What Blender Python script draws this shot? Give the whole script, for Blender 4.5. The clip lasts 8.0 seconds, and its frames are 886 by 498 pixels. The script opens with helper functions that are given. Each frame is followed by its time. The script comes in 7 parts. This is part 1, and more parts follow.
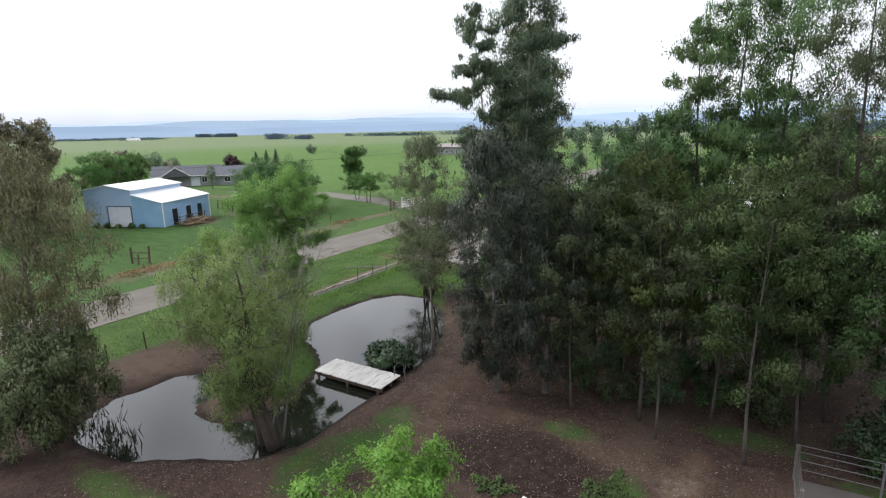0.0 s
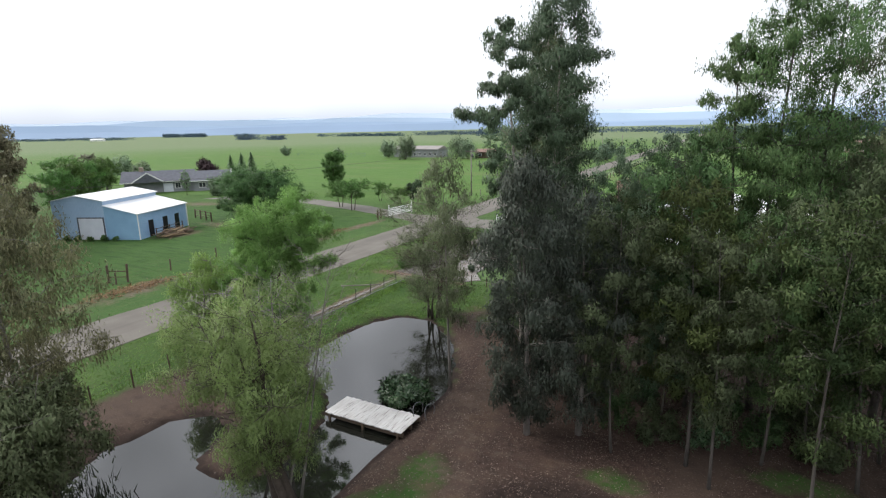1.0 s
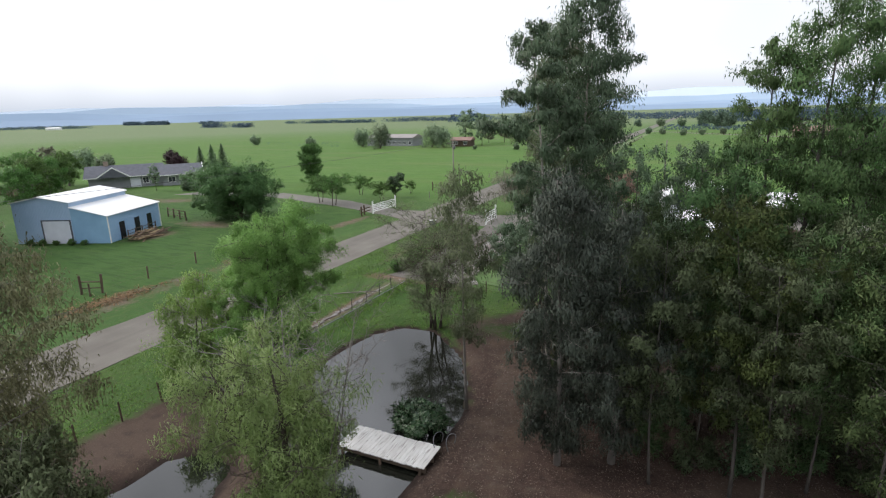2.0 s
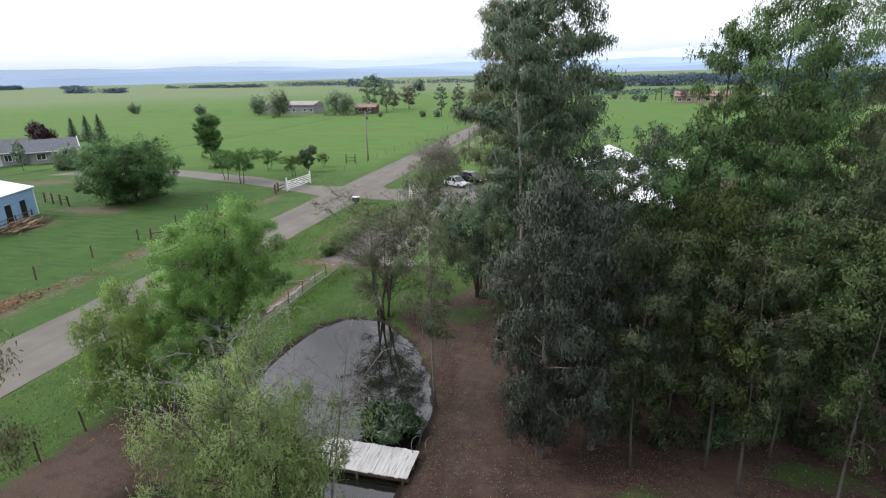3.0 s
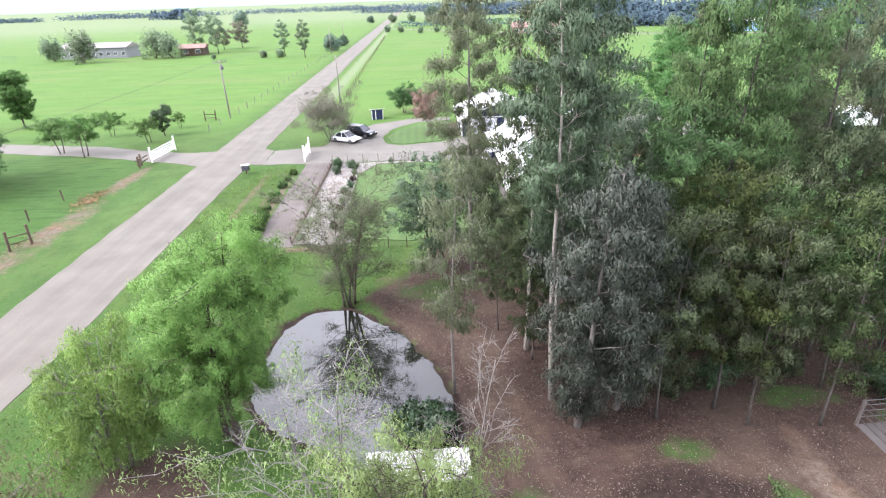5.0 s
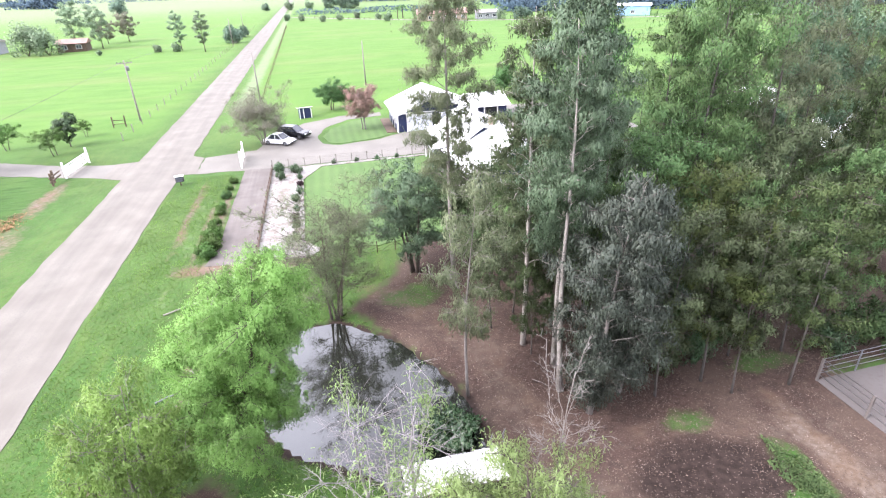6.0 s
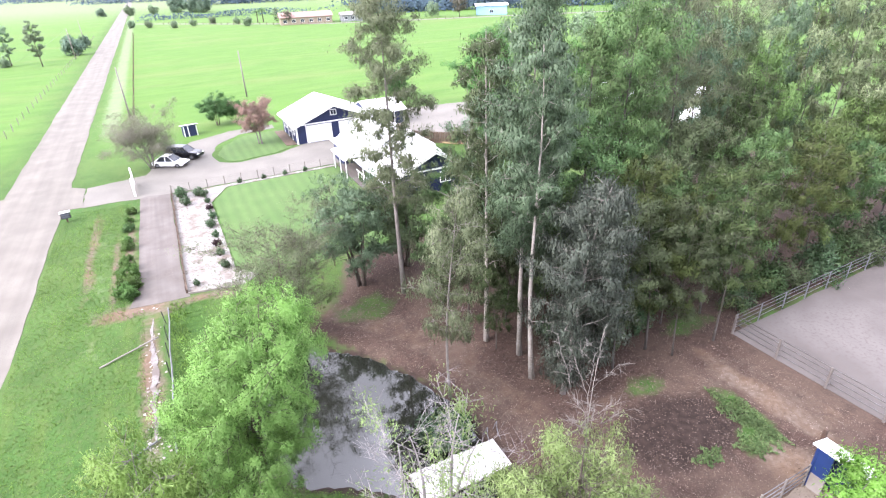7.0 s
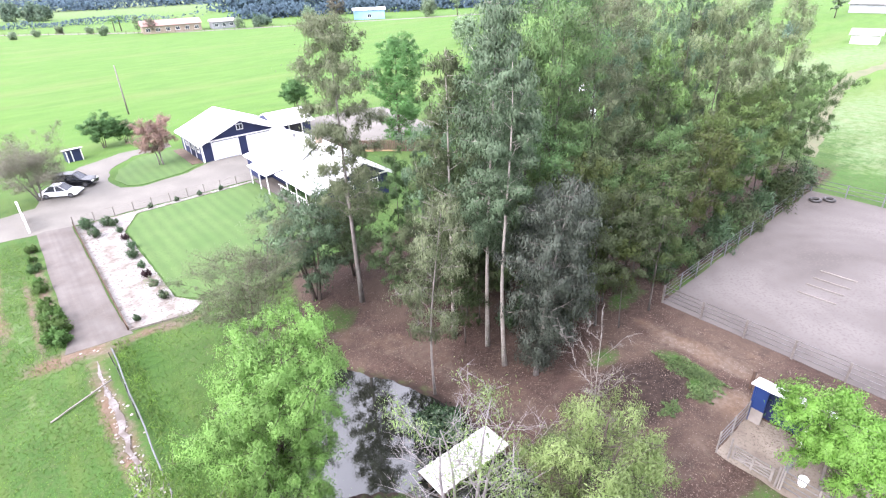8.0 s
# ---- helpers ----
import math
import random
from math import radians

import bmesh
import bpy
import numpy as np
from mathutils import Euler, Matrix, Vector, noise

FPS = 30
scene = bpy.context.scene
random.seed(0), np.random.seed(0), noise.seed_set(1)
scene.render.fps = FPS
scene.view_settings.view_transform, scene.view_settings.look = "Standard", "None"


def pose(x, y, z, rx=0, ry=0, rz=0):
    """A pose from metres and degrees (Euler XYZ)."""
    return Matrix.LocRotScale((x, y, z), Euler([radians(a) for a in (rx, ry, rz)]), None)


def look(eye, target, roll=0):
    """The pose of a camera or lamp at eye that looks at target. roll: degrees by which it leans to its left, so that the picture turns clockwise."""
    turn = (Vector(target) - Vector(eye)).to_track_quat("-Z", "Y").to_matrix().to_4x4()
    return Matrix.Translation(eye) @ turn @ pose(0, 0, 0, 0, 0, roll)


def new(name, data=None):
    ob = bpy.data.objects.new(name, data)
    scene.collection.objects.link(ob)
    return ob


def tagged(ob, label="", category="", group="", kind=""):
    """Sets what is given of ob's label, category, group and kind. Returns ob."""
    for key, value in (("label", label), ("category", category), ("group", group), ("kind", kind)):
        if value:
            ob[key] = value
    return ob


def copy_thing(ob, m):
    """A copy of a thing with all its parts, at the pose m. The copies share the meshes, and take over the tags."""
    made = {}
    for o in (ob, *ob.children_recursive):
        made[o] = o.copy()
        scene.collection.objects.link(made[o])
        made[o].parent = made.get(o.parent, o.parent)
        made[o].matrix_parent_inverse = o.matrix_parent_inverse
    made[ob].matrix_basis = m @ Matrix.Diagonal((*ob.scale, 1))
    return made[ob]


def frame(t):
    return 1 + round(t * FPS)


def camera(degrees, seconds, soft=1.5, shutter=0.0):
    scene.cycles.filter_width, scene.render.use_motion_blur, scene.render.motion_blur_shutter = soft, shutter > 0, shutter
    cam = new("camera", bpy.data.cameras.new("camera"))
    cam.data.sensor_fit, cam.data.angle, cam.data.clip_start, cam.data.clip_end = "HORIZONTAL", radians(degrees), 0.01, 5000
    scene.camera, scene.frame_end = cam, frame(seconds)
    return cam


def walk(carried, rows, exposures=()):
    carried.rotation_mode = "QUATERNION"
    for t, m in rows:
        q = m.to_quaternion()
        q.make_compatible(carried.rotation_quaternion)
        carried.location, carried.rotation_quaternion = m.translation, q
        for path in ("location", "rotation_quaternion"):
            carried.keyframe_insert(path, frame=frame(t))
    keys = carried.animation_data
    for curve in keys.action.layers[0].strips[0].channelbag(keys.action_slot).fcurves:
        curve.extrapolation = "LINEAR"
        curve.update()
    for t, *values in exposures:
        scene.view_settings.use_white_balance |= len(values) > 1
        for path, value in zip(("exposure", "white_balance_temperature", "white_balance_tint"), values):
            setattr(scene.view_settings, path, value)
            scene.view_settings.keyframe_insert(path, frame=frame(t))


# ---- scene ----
cam = camera(79.0, 8.0, 1.2)
PATH = [
    (0.0, (41.46, -63.56, 12.65), (36.365, -55.233, 10.466), -1.40),
    (0.5, (39.84, -63.19, 13.18), (34.973, -54.738, 10.984), -1.30),
    (1.0, (38.30, -62.71, 13.67), (33.622, -54.146, 11.478), -1.30),
    (2.5, (33.88, -61.39, 15.24), (30.346, -52.448, 12.515), -1.60),
    (3.0, (32.16, -61.04, 15.62), (29.663, -51.861, 12.526), -1.50),
    (3.5, (30.55, -60.62, 16.11), (28.835, -51.407, 12.629), -2.20),
    (4.0, (28.69, -60.36, 16.61), (27.567, -51.162, 12.848), -2.20),
    (4.5, (26.63, -60.20, 17.20), (26.225, -51.062, 13.154), -2.00),
    (6.0, (20.12, -59.56, 19.34), (21.949, -50.836, 14.814), -2.20),
    (6.5, (17.89, -59.22, 19.98), (20.776, -50.815, 15.394), -2.20),
    (7.0, (15.75, -58.85, 20.58), (19.610, -50.857, 15.966), -2.40),
    (7.5, (13.55, -58.33, 21.09), (18.295, -50.844, 16.463), -2.30),
    (8.0, (11.46, -57.66, 21.60), (16.978, -50.743, 16.953), -2.30),
]
EXPOSURES = [(0.0, -0.2, 6350, 11), (1.0, -0.24, 6350, 11), (2.5, -0.43, 6300, 12), (3.0, -0.2, 6250, 13), (3.5, 0.14, 6200, 14), (4.5, 0.76, 6120, 17), (6.0, 1.39, 6100, 21), (8.0, 1.41, 6060, 22)]
walk(cam, [(t, look(eye, target, roll)) for t, eye, target, roll in PATH], EXPOSURES)

# ---- light: a bright overcast sky and a weak, very soft sun ----
world = bpy.data.worlds.new("overcast_sky")
scene.world = world
world.use_nodes = True
wn, wl = world.node_tree.nodes, world.node_tree.links
wn.clear()
sky = wn.new("ShaderNodeTexSky")
sky.sky_type = "NISHITA"
sky.sun_disc = False
sky.sun_elevation, sky.sun_rotation = radians(38.4), radians(262)
sky_scale = wn.new("ShaderNodeVectorMath")
sky_scale.operation = "SCALE"
sky_scale.inputs["Scale"].default_value = 0.10
wl.new(sky.outputs[0], sky_scale.inputs[0])
coord = wn.new("ShaderNodeTexCoord")
sep = wn.new("ShaderNodeSeparateXYZ")
wl.new(coord.outputs["Generated"], sep.inputs[0])
ramp = wn.new("ShaderNodeValToRGB")
ramp.color_ramp.elements[0].position, ramp.color_ramp.elements[0].color = 0.0, (0.62, 0.74, 0.92, 1)
ramp.color_ramp.elements[1].position, ramp.color_ramp.elements[1].color = 1.0, (1.62, 1.66, 1.74, 1)
for place, value in ((0.06, 1.36), (0.25, 1.46), (0.5, 1.56)):
    step = ramp.color_ramp.elements.new(place)
    step.color = (value * 0.98, value, value * 1.04, 1)
wl.new(sep.outputs["Z"], ramp.inputs[0])
cloud = wn.new("ShaderNodeTexNoise")
cloud.inputs["Scale"].default_value = 4.0
cloud.inputs["Detail"].default_value = 2
wl.new(coord.outputs["Generated"], cloud.inputs["Vector"])
cl_map = wn.new("ShaderNodeMapRange")
cl_map.inputs["From Min"].default_value, cl_map.inputs["From Max"].default_value = 0.3, 0.7
cl_map.inputs["To Min"].default_value, cl_map.inputs["To Max"].default_value = -1.0, 1.0
wl.new(cloud.outputs["Fac"], cl_map.inputs["Value"])
cl_high = wn.new("ShaderNodeMapRange")
cl_high.inputs["From Min"].default_value, cl_high.inputs["From Max"].default_value = 0.15, 0.4
cl_high.inputs["To Min"].default_value, cl_high.inputs["To Max"].default_value = 0.09, 0.42
wl.new(sep.outputs["Z"], cl_high.inputs["Value"])
cl_add = wn.new("ShaderNodeMath")
cl_add.operation = "MULTIPLY_ADD"
wl.new(cl_map.outputs[0], cl_add.inputs[0])
wl.new(cl_high.outputs[0], cl_add.inputs[1])
cl_add.inputs[2].default_value = 1.11
cl_mul = wn.new("ShaderNodeVectorMath")
cl_mul.operation = "SCALE"
wl.new(ramp.outputs[0], cl_mul.inputs[0])
wl.new(cl_add.outputs[0], cl_mul.inputs["Scale"])
wmix = wn.new("ShaderNodeMix")
wmix.data_type = "RGBA"
wmix.inputs["Factor"].default_value = 0.88
wl.new(sky_scale.outputs[0], wmix.inputs["A"])
wl.new(cl_mul.outputs[0], wmix.inputs["B"])
back = wn.new("ShaderNodeBackground")
back.inputs["Strength"].default_value = 1.0
wl.new(wmix.outputs["Result"], back.inputs["Color"])
wout = wn.new("ShaderNodeOutputWorld")
wl.new(back.outputs[0], wout.inputs["Surface"])

sun_data = bpy.data.lights.new("sun", "SUN")
sun_data.energy, sun_data.angle, sun_data.color = 3.5, radians(32), (1.0, 0.96, 0.9)
sun = new("sun", sun_data)
sun.matrix_world = look((0, 0, 48), (60, 8, 0))


# ---- materials ----
def material(name, a, b, scale=4.0, rough=0.8, bump=0.3, fine=40.0, metal=0.0, c=None, spread=0.0, distance=0.02, mid=(0.35, 0.65)):
    """Two colours mixed by coarse noise, a third by fine noise, with fine relief. spread: random value by object."""
    m = bpy.data.materials.new(name)
    m.use_nodes = True
    n, l = m.node_tree.nodes, m.node_tree.links
    p = n["Principled BSDF"]
    p.inputs["Roughness"].default_value, p.inputs["Metallic"].default_value = rough, metal
    tc = n.new("ShaderNodeTexCoord")
    n1 = n.new("ShaderNodeTexNoise")
    n1.inputs["Scale"].default_value, n1.inputs["Detail"].default_value = scale, 5
    n2 = n.new("ShaderNodeTexNoise")
    n2.inputs["Scale"].default_value, n2.inputs["Detail"].default_value = fine, 4
    for t in (n1, n2):
        l.new(tc.outputs["Object"], t.inputs["Vector"])
    r = n.new("ShaderNodeMapRange")
    r.inputs["From Min"].default_value, r.inputs["From Max"].default_value = mid
    l.new(n1.outputs["Fac"], r.inputs["Value"])
    mx = n.new("ShaderNodeMix")
    mx.data_type = "RGBA"
    mx.inputs["A"].default_value, mx.inputs["B"].default_value = (*a, 1), (*b, 1)
    l.new(r.outputs[0], mx.inputs["Factor"])
    out = mx.outputs["Result"]
    if c:
        r2 = n.new("ShaderNodeMapRange")
        r2.inputs["From Min"].default_value, r2.inputs["From Max"].default_value = 0.5, 0.7
        l.new(n2.outputs["Fac"], r2.inputs["Value"])
        m2 = n.new("ShaderNodeMix")
        m2.data_type = "RGBA"
        l.new(r2.outputs[0], m2.inputs["Factor"])
        l.new(out, m2.inputs["A"])
        m2.inputs["B"].default_value = (*c, 1)
        out = m2.outputs["Result"]
    if spread:
        oi = n.new("ShaderNodeObjectInfo")
        hs = n.new("ShaderNodeHueSaturation")
        r3 = n.new("ShaderNodeMapRange")
        r3.inputs["To Min"].default_value, r3.inputs["To Max"].default_value = 1 - spread, 1 + spread
        l.new(oi.outputs["Random"], r3.inputs["Value"])
        l.new(r3.outputs[0], hs.inputs["Value"])
        l.new(out, hs.inputs["Color"])
        out = hs.outputs["Color"]
    l.new(out, p.inputs["Base Color"])
    if bump:
        bp = n.new("ShaderNodeBump")
        bp.inputs["Strength"].default_value, bp.inputs["Distance"].default_value = bump, distance
        l.new(n2.outputs["Fac"], bp.inputs["Height"])
        l.new(bp.outputs[0], p.inputs["Normal"])
    return m


def leaf_material(name, a, b, c, through_light=0.3, rough=0.55, spread=0.18, hues=0.015, gloss=0.25, range_=0.6):
    """Leaves: colour by leaf and by tree, partly letting light through."""
    m = bpy.data.materials.new(name)
    m.use_nodes = True
    n, l = m.node_tree.nodes, m.node_tree.links
    p = n["Principled BSDF"]
    p.inputs["Roughness"].default_value = rough
    p.inputs["Specular IOR Level"].default_value = gloss
    g = n.new("ShaderNodeNewGeometry")
    rp = n.new("ShaderNodeValToRGB")
    near_mean = [tuple(range_ * x + (1 - range_) * y for x, y in zip(q, b)) for q in (a, c)]
    rp.color_ramp.elements[0].color, rp.color_ramp.elements[1].color = (*near_mean[0], 1), (*near_mean[1], 1)
    e = rp.color_ramp.elements.new(0.55)
    e.color = (*b, 1)
    l.new(g.outputs["Random Per Island"], rp.inputs[0])
    tc = n.new("ShaderNodeTexCoord")
    ns = n.new("ShaderNodeTexNoise")
    ns.inputs["Scale"].default_value = 0.55
    l.new(tc.outputs["Object"], ns.inputs["Vector"])
    oi = n.new("ShaderNodeObjectInfo")
    r3 = n.new("ShaderNodeMapRange")
    r3.inputs["To Min"].default_value, r3.inputs["To Max"].default_value = 1 - spread, 1 + spread
    l.new(oi.outputs["Random"], r3.inputs["Value"])
    r4 = n.new("ShaderNodeMapRange")
    r4.inputs["From Min"].default_value, r4.inputs["From Max"].default_value = 0.32, 0.68
    r4.inputs["To Min"].default_value, r4.inputs["To Max"].default_value = 0.72, 1.32
    l.new(ns.outputs["Fac"], r4.inputs["Value"])
    mul = n.new("ShaderNodeMath")
    mul.operation = "MULTIPLY"
    l.new(r3.outputs[0], mul.inputs[0])
    l.new(r4.outputs[0], mul.inputs[1])
    hue = n.new("ShaderNodeMapRange")
    hue.inputs["To Min"].default_value, hue.inputs["To Max"].default_value = 0.5 - hues, 0.5 + hues
    l.new(oi.outputs["Random"], hue.inputs["Value"])
    hs = n.new("ShaderNodeHueSaturation")
    l.new(hue.outputs[0], hs.inputs["Hue"])
    l.new(mul.outputs[0], hs.inputs["Value"])
    l.new(rp.outputs[0], hs.inputs["Color"])
    l.new(hs.outputs[0], p.inputs["Base Color"])
    tr = n.new("ShaderNodeBsdfTranslucent")
    l.new(hs.outputs[0], tr.inputs["Color"])
    mx = n.new("ShaderNodeMixShader")
    mx.inputs[0].default_value = through_light
    l.new(p.outputs[0], mx.inputs[1])
    l.new(tr.outputs[0], mx.inputs[2])
    l.new(mx.outputs[0], n["Material Output"].inputs["Surface"])
    return m


M = {}
M["gravel_road"] = material("gravel_road", (0.1145, 0.1026, 0.085), (0.1464, 0.1343, 0.1122), 0.35, 0.95, 0.25, 14, c=(0.1205, 0.1049, 0.09555))
M["gravel_drive"] = material("gravel_drive", (0.1278, 0.1191, 0.1026), (0.1565, 0.1467, 0.1264), 0.3, 0.95, 0.5, 12, c=(0.1162, 0.1025, 0.09563))
M["path_earth"] = material("path_earth", (0.092, 0.078, 0.069), (0.122, 0.108, 0.099), 0.6, 0.95, 0.5, 9, c=(0.112, 0.094, 0.082))
M["worn_earth"] = material("worn_earth", (0.09775, 0.1064, 0.0494), (0.136, 0.1235, 0.07125), 0.3, 0.95, 0.4, 4, c=(0.085, 0.1092, 0.04275))
M["arena_sand"] = material("arena_sand", (0.078, 0.067, 0.062), (0.126, 0.112, 0.106), 0.13, 0.95, 0.4, 5, c=(0.098, 0.083, 0.076), mid=(0.36, 0.64))
M["white_gravel"] = material("white_gravel", (0.129, 0.1049, 0.086), (0.2279, 0.215, 0.1995), 0.7, 0.95, 0.6, 4, c=(0.1032, 0.0817, 0.06708), mid=(0.32, 0.52))
M["navy_wall"] = material("navy_wall", (0.0079, 0.0145, 0.0561), (0.0119, 0.0198, 0.0693), 1.2, 0.6, 0.15, 30)
M["white_roof"] = material("white_roof", (0.80, 0.80, 0.80), (0.74, 0.75, 0.76), 0.5, 0.45, 0.05, 20, c=(0.78, 0.77, 0.75))
M["white_paint"] = material("white_paint", (0.78, 0.78, 0.76), (0.70, 0.70, 0.68), 2.0, 0.5, 0.1, 30)
M["door_white"] = material("door_white", (0.66, 0.68, 0.74), (0.60, 0.62, 0.68), 1.0, 0.5, 0.1, 30)
M["blue_steel"] = material("blue_steel", (0.36, 0.478, 0.6351), (0.3055, 0.4245, 0.5788), 0.5, 0.5, 0.1, 15)
M["blue_steel_dark"] = material("blue_steel_dark", (0.2431, 0.4136, 0.5858), (0.2058, 0.3487, 0.5191), 0.5, 0.5, 0.1, 15)
M["grey_shingle"] = material("grey_shingle", (0.078, 0.083, 0.1), (0.105, 0.11, 0.13), 1.5, 0.9, 0.5, 12)
M["grey_wall"] = material("grey_wall", (0.2475, 0.2562, 0.2725), (0.215, 0.2225, 0.2388), 1.0, 0.8, 0.2, 20)
# near-black plate colour: the shade inside open doorways is put into it
M["opening_shade"] = material("opening_shade", (0.012, 0.014, 0.018), (0.02, 0.022, 0.026), 1.0, 0.25, 0.0, 20)
M["glass"] = material("glass", (0.03, 0.035, 0.045), (0.05, 0.055, 0.07), 0.6, 0.08, 0.0, 20)
M["pink_roof"] = material("pink_roof", (0.277, 0.178, 0.152), (0.238, 0.145, 0.125), 0.5, 0.85, 0.3, 6)
M["pale_roof"] = material("pale_roof", (0.277, 0.251, 0.238), (0.224, 0.205, 0.198), 0.3, 0.7, 0.3, 6)
M["tan_wall"] = material("tan_wall", (0.277, 0.224, 0.172), (0.238, 0.191, 0.145), 0.5, 0.85, 0.2, 10)
M["brown_wood"] = material("brown_wood", (0.0726, 0.0495, 0.033), (0.106, 0.0726, 0.0495), 1.6, 0.85, 0.5, 25, spread=0.15)
M["grey_wood"] = material("grey_wood", (0.158, 0.139, 0.122), (0.211, 0.191, 0.172), 1.6, 0.85, 0.5, 25, spread=0.15)
M["pipe_dull"] = material("pipe_dull", (0.165, 0.158, 0.156), (0.118, 0.100, 0.092), 2.0, 0.6, 0.1, 20, metal=0.2)
M["pipe_metal"] = material("pipe_metal", (0.169, 0.1735, 0.1887), (0.1297, 0.1293, 0.136), 2.0, 0.55, 0.1, 20, metal=0.3)
M["post_grey"] = material("post_grey", (0.115, 0.098, 0.088), (0.165, 0.146, 0.135), 1.6, 0.85, 0.4, 25, spread=0.25)
M["rust_metal"] = material("rust_metal", (0.0858, 0.0495, 0.033), (0.0594, 0.0396, 0.0297), 3.0, 0.8, 0.2, 30)
M["royal_blue"] = material("royal_blue", (0.00792, 0.02455, 0.0957), (0.01188, 0.03069, 0.1175), 1.0, 0.5, 0.1, 20)
M["ditch_stone"] = material("ditch_stone", (0.215, 0.19, 0.169), (0.2975, 0.2725, 0.2534), 2.0, 0.9, 0.4, 12)
M["black_metal"] = material("black_metal", (0.0198, 0.0198, 0.0198), (0.033, 0.0297, 0.0264), 3.0, 0.5, 0.1, 30)
M["bark_pale"] = material("bark_pale", (0.3213, 0.2912, 0.259), (0.2133, 0.1822, 0.1568), 1.5, 0.85, 0.4, 12, c=(0.4104, 0.3823, 0.3514), spread=0.12)
M["bark_dark"] = material("bark_dark", (0.0561, 0.0429, 0.033), (0.0858, 0.066, 0.0528), 2.5, 0.9, 0.6, 14, c=(0.0396, 0.0297, 0.0231), spread=0.12)
M["bark_grey"] = material("bark_grey", (0.132, 0.115, 0.102), (0.198, 0.178, 0.162), 2.5, 0.9, 0.5, 14, spread=0.12)
M["bark_grove"] = material("bark_grove", (0.0578, 0.049, 0.0422), (0.0918, 0.0802, 0.0707), 2.5, 0.9, 0.5, 14, spread=0.2)
M["dead_wood"] = material("dead_wood", (0.2625, 0.2376, 0.2378), (0.1812, 0.162, 0.1624), 2.0, 0.85, 0.4, 16)
M["leaf_euc"] = leaf_material("leaf_euc", (0.05951, 0.1006, 0.05614), (0.1022, 0.1644, 0.09187), (0.183, 0.2406, 0.1509), 0.24)
M["leaf_euc_grey"] = leaf_material("leaf_euc_grey", (0.0441, 0.0567, 0.0443), (0.0701, 0.0867, 0.0664), (0.1195, 0.1326, 0.1005), 0.25)
M["leaf_euc_brown"] = leaf_material("leaf_euc_brown", (0.05374, 0.07041, 0.03581), (0.0884, 0.1135, 0.05734), (0.133, 0.1601, 0.0861), 0.3, gloss=0.1, range_=0.45)
M["leaf_euc_rust"] = leaf_material("leaf_euc_rust", (0.0987, 0.09349, 0.05135), (0.1585, 0.1513, 0.08453), (0.251, 0.2334, 0.1328), 0.3)
M["leaf_grove"] = leaf_material("leaf_grove", (0.04692, 0.084, 0.03134), (0.08557, 0.1384, 0.05223), (0.1617, 0.2074, 0.08487), 0.2, spread=0.42, hues=0.025, gloss=0.1, range_=0.45)
M["leaf_grove_yellow"] = leaf_material("leaf_grove_yellow", (0.05976, 0.09495, 0.03066), (0.1055, 0.1533, 0.05014), (0.1742, 0.2213, 0.08646), 0.22, spread=0.42, hues=0.025, gloss=0.1, range_=0.45)
M["leaf_grove_light"] = leaf_material("leaf_grove_light", (0.09837, 0.1326, 0.06707), (0.1706, 0.215, 0.1112), (0.2729, 0.297, 0.182), 0.25, spread=0.42, hues=0.025, gloss=0.1, range_=0.45)
M["leaf_grove_blue"] = leaf_material("leaf_grove_blue", (0.03609, 0.06918, 0.02685), (0.06434, 0.1092, 0.04264), (0.1248, 0.1638, 0.07044), 0.2, spread=0.42, hues=0.025, gloss=0.1, range_=0.45)
M["leaf_willow"] = leaf_material("leaf_willow", (0.1209, 0.2178, 0.04663), (0.1865, 0.3091, 0.07894), (0.2707, 0.3845, 0.1359), 0.45, spread=0.1)
M["leaf_willow_pale"] = leaf_material("leaf_willow_pale", (0.1559, 0.2423, 0.07678), (0.2309, 0.3322, 0.1193), (0.3132, 0.4045, 0.1873), 0.45, spread=0.12)
M["leaf_bush"] = leaf_material("leaf_bush", (0.05692, 0.1253, 0.02904), (0.09108, 0.1782, 0.04356), (0.1368, 0.2277, 0.06897), 0.4)
# leaves of the field trees, paled and greyed to hold distance haze
M["leaf_haze_broad"] = leaf_material("leaf_haze_broad", (0.1242, 0.185, 0.1098), (0.1864, 0.2576, 0.1525), (0.2616, 0.323, 0.2015), 0.3)
M["leaf_haze_dark"] = leaf_material("leaf_haze_dark", (0.0797, 0.1337, 0.0938), (0.1262, 0.1937, 0.1341), (0.1859, 0.253, 0.1742), 0.3)
M["leaf_euc_olive"] = leaf_material("leaf_euc_olive", (0.0882, 0.1038, 0.0558), (0.135, 0.1531, 0.0846), (0.1845, 0.198, 0.117), 0.42)
M["leaf_fresh"] = leaf_material("leaf_fresh", (0.0738, 0.1665, 0.0484), (0.1062, 0.2205, 0.067), (0.144, 0.27, 0.093), 0.42)
M["leaf_bright"] = leaf_material("leaf_bright", (0.1102, 0.2113, 0.03506), (0.177, 0.3046, 0.0526), (0.2637, 0.3713, 0.1227), 0.45)
M["leaf_broad"] = leaf_material("leaf_broad", (0.0429, 0.0944, 0.0289), (0.0729, 0.1417, 0.0454), (0.1201, 0.1885, 0.066), 0.35)
M["pen_earth"] = material("pen_earth", (0.1512, 0.1224, 0.09662), (0.2376, 0.2045, 0.1639), 0.5, 0.95, 0.5, 8, c=(0.1224, 0.09792, 0.07613))
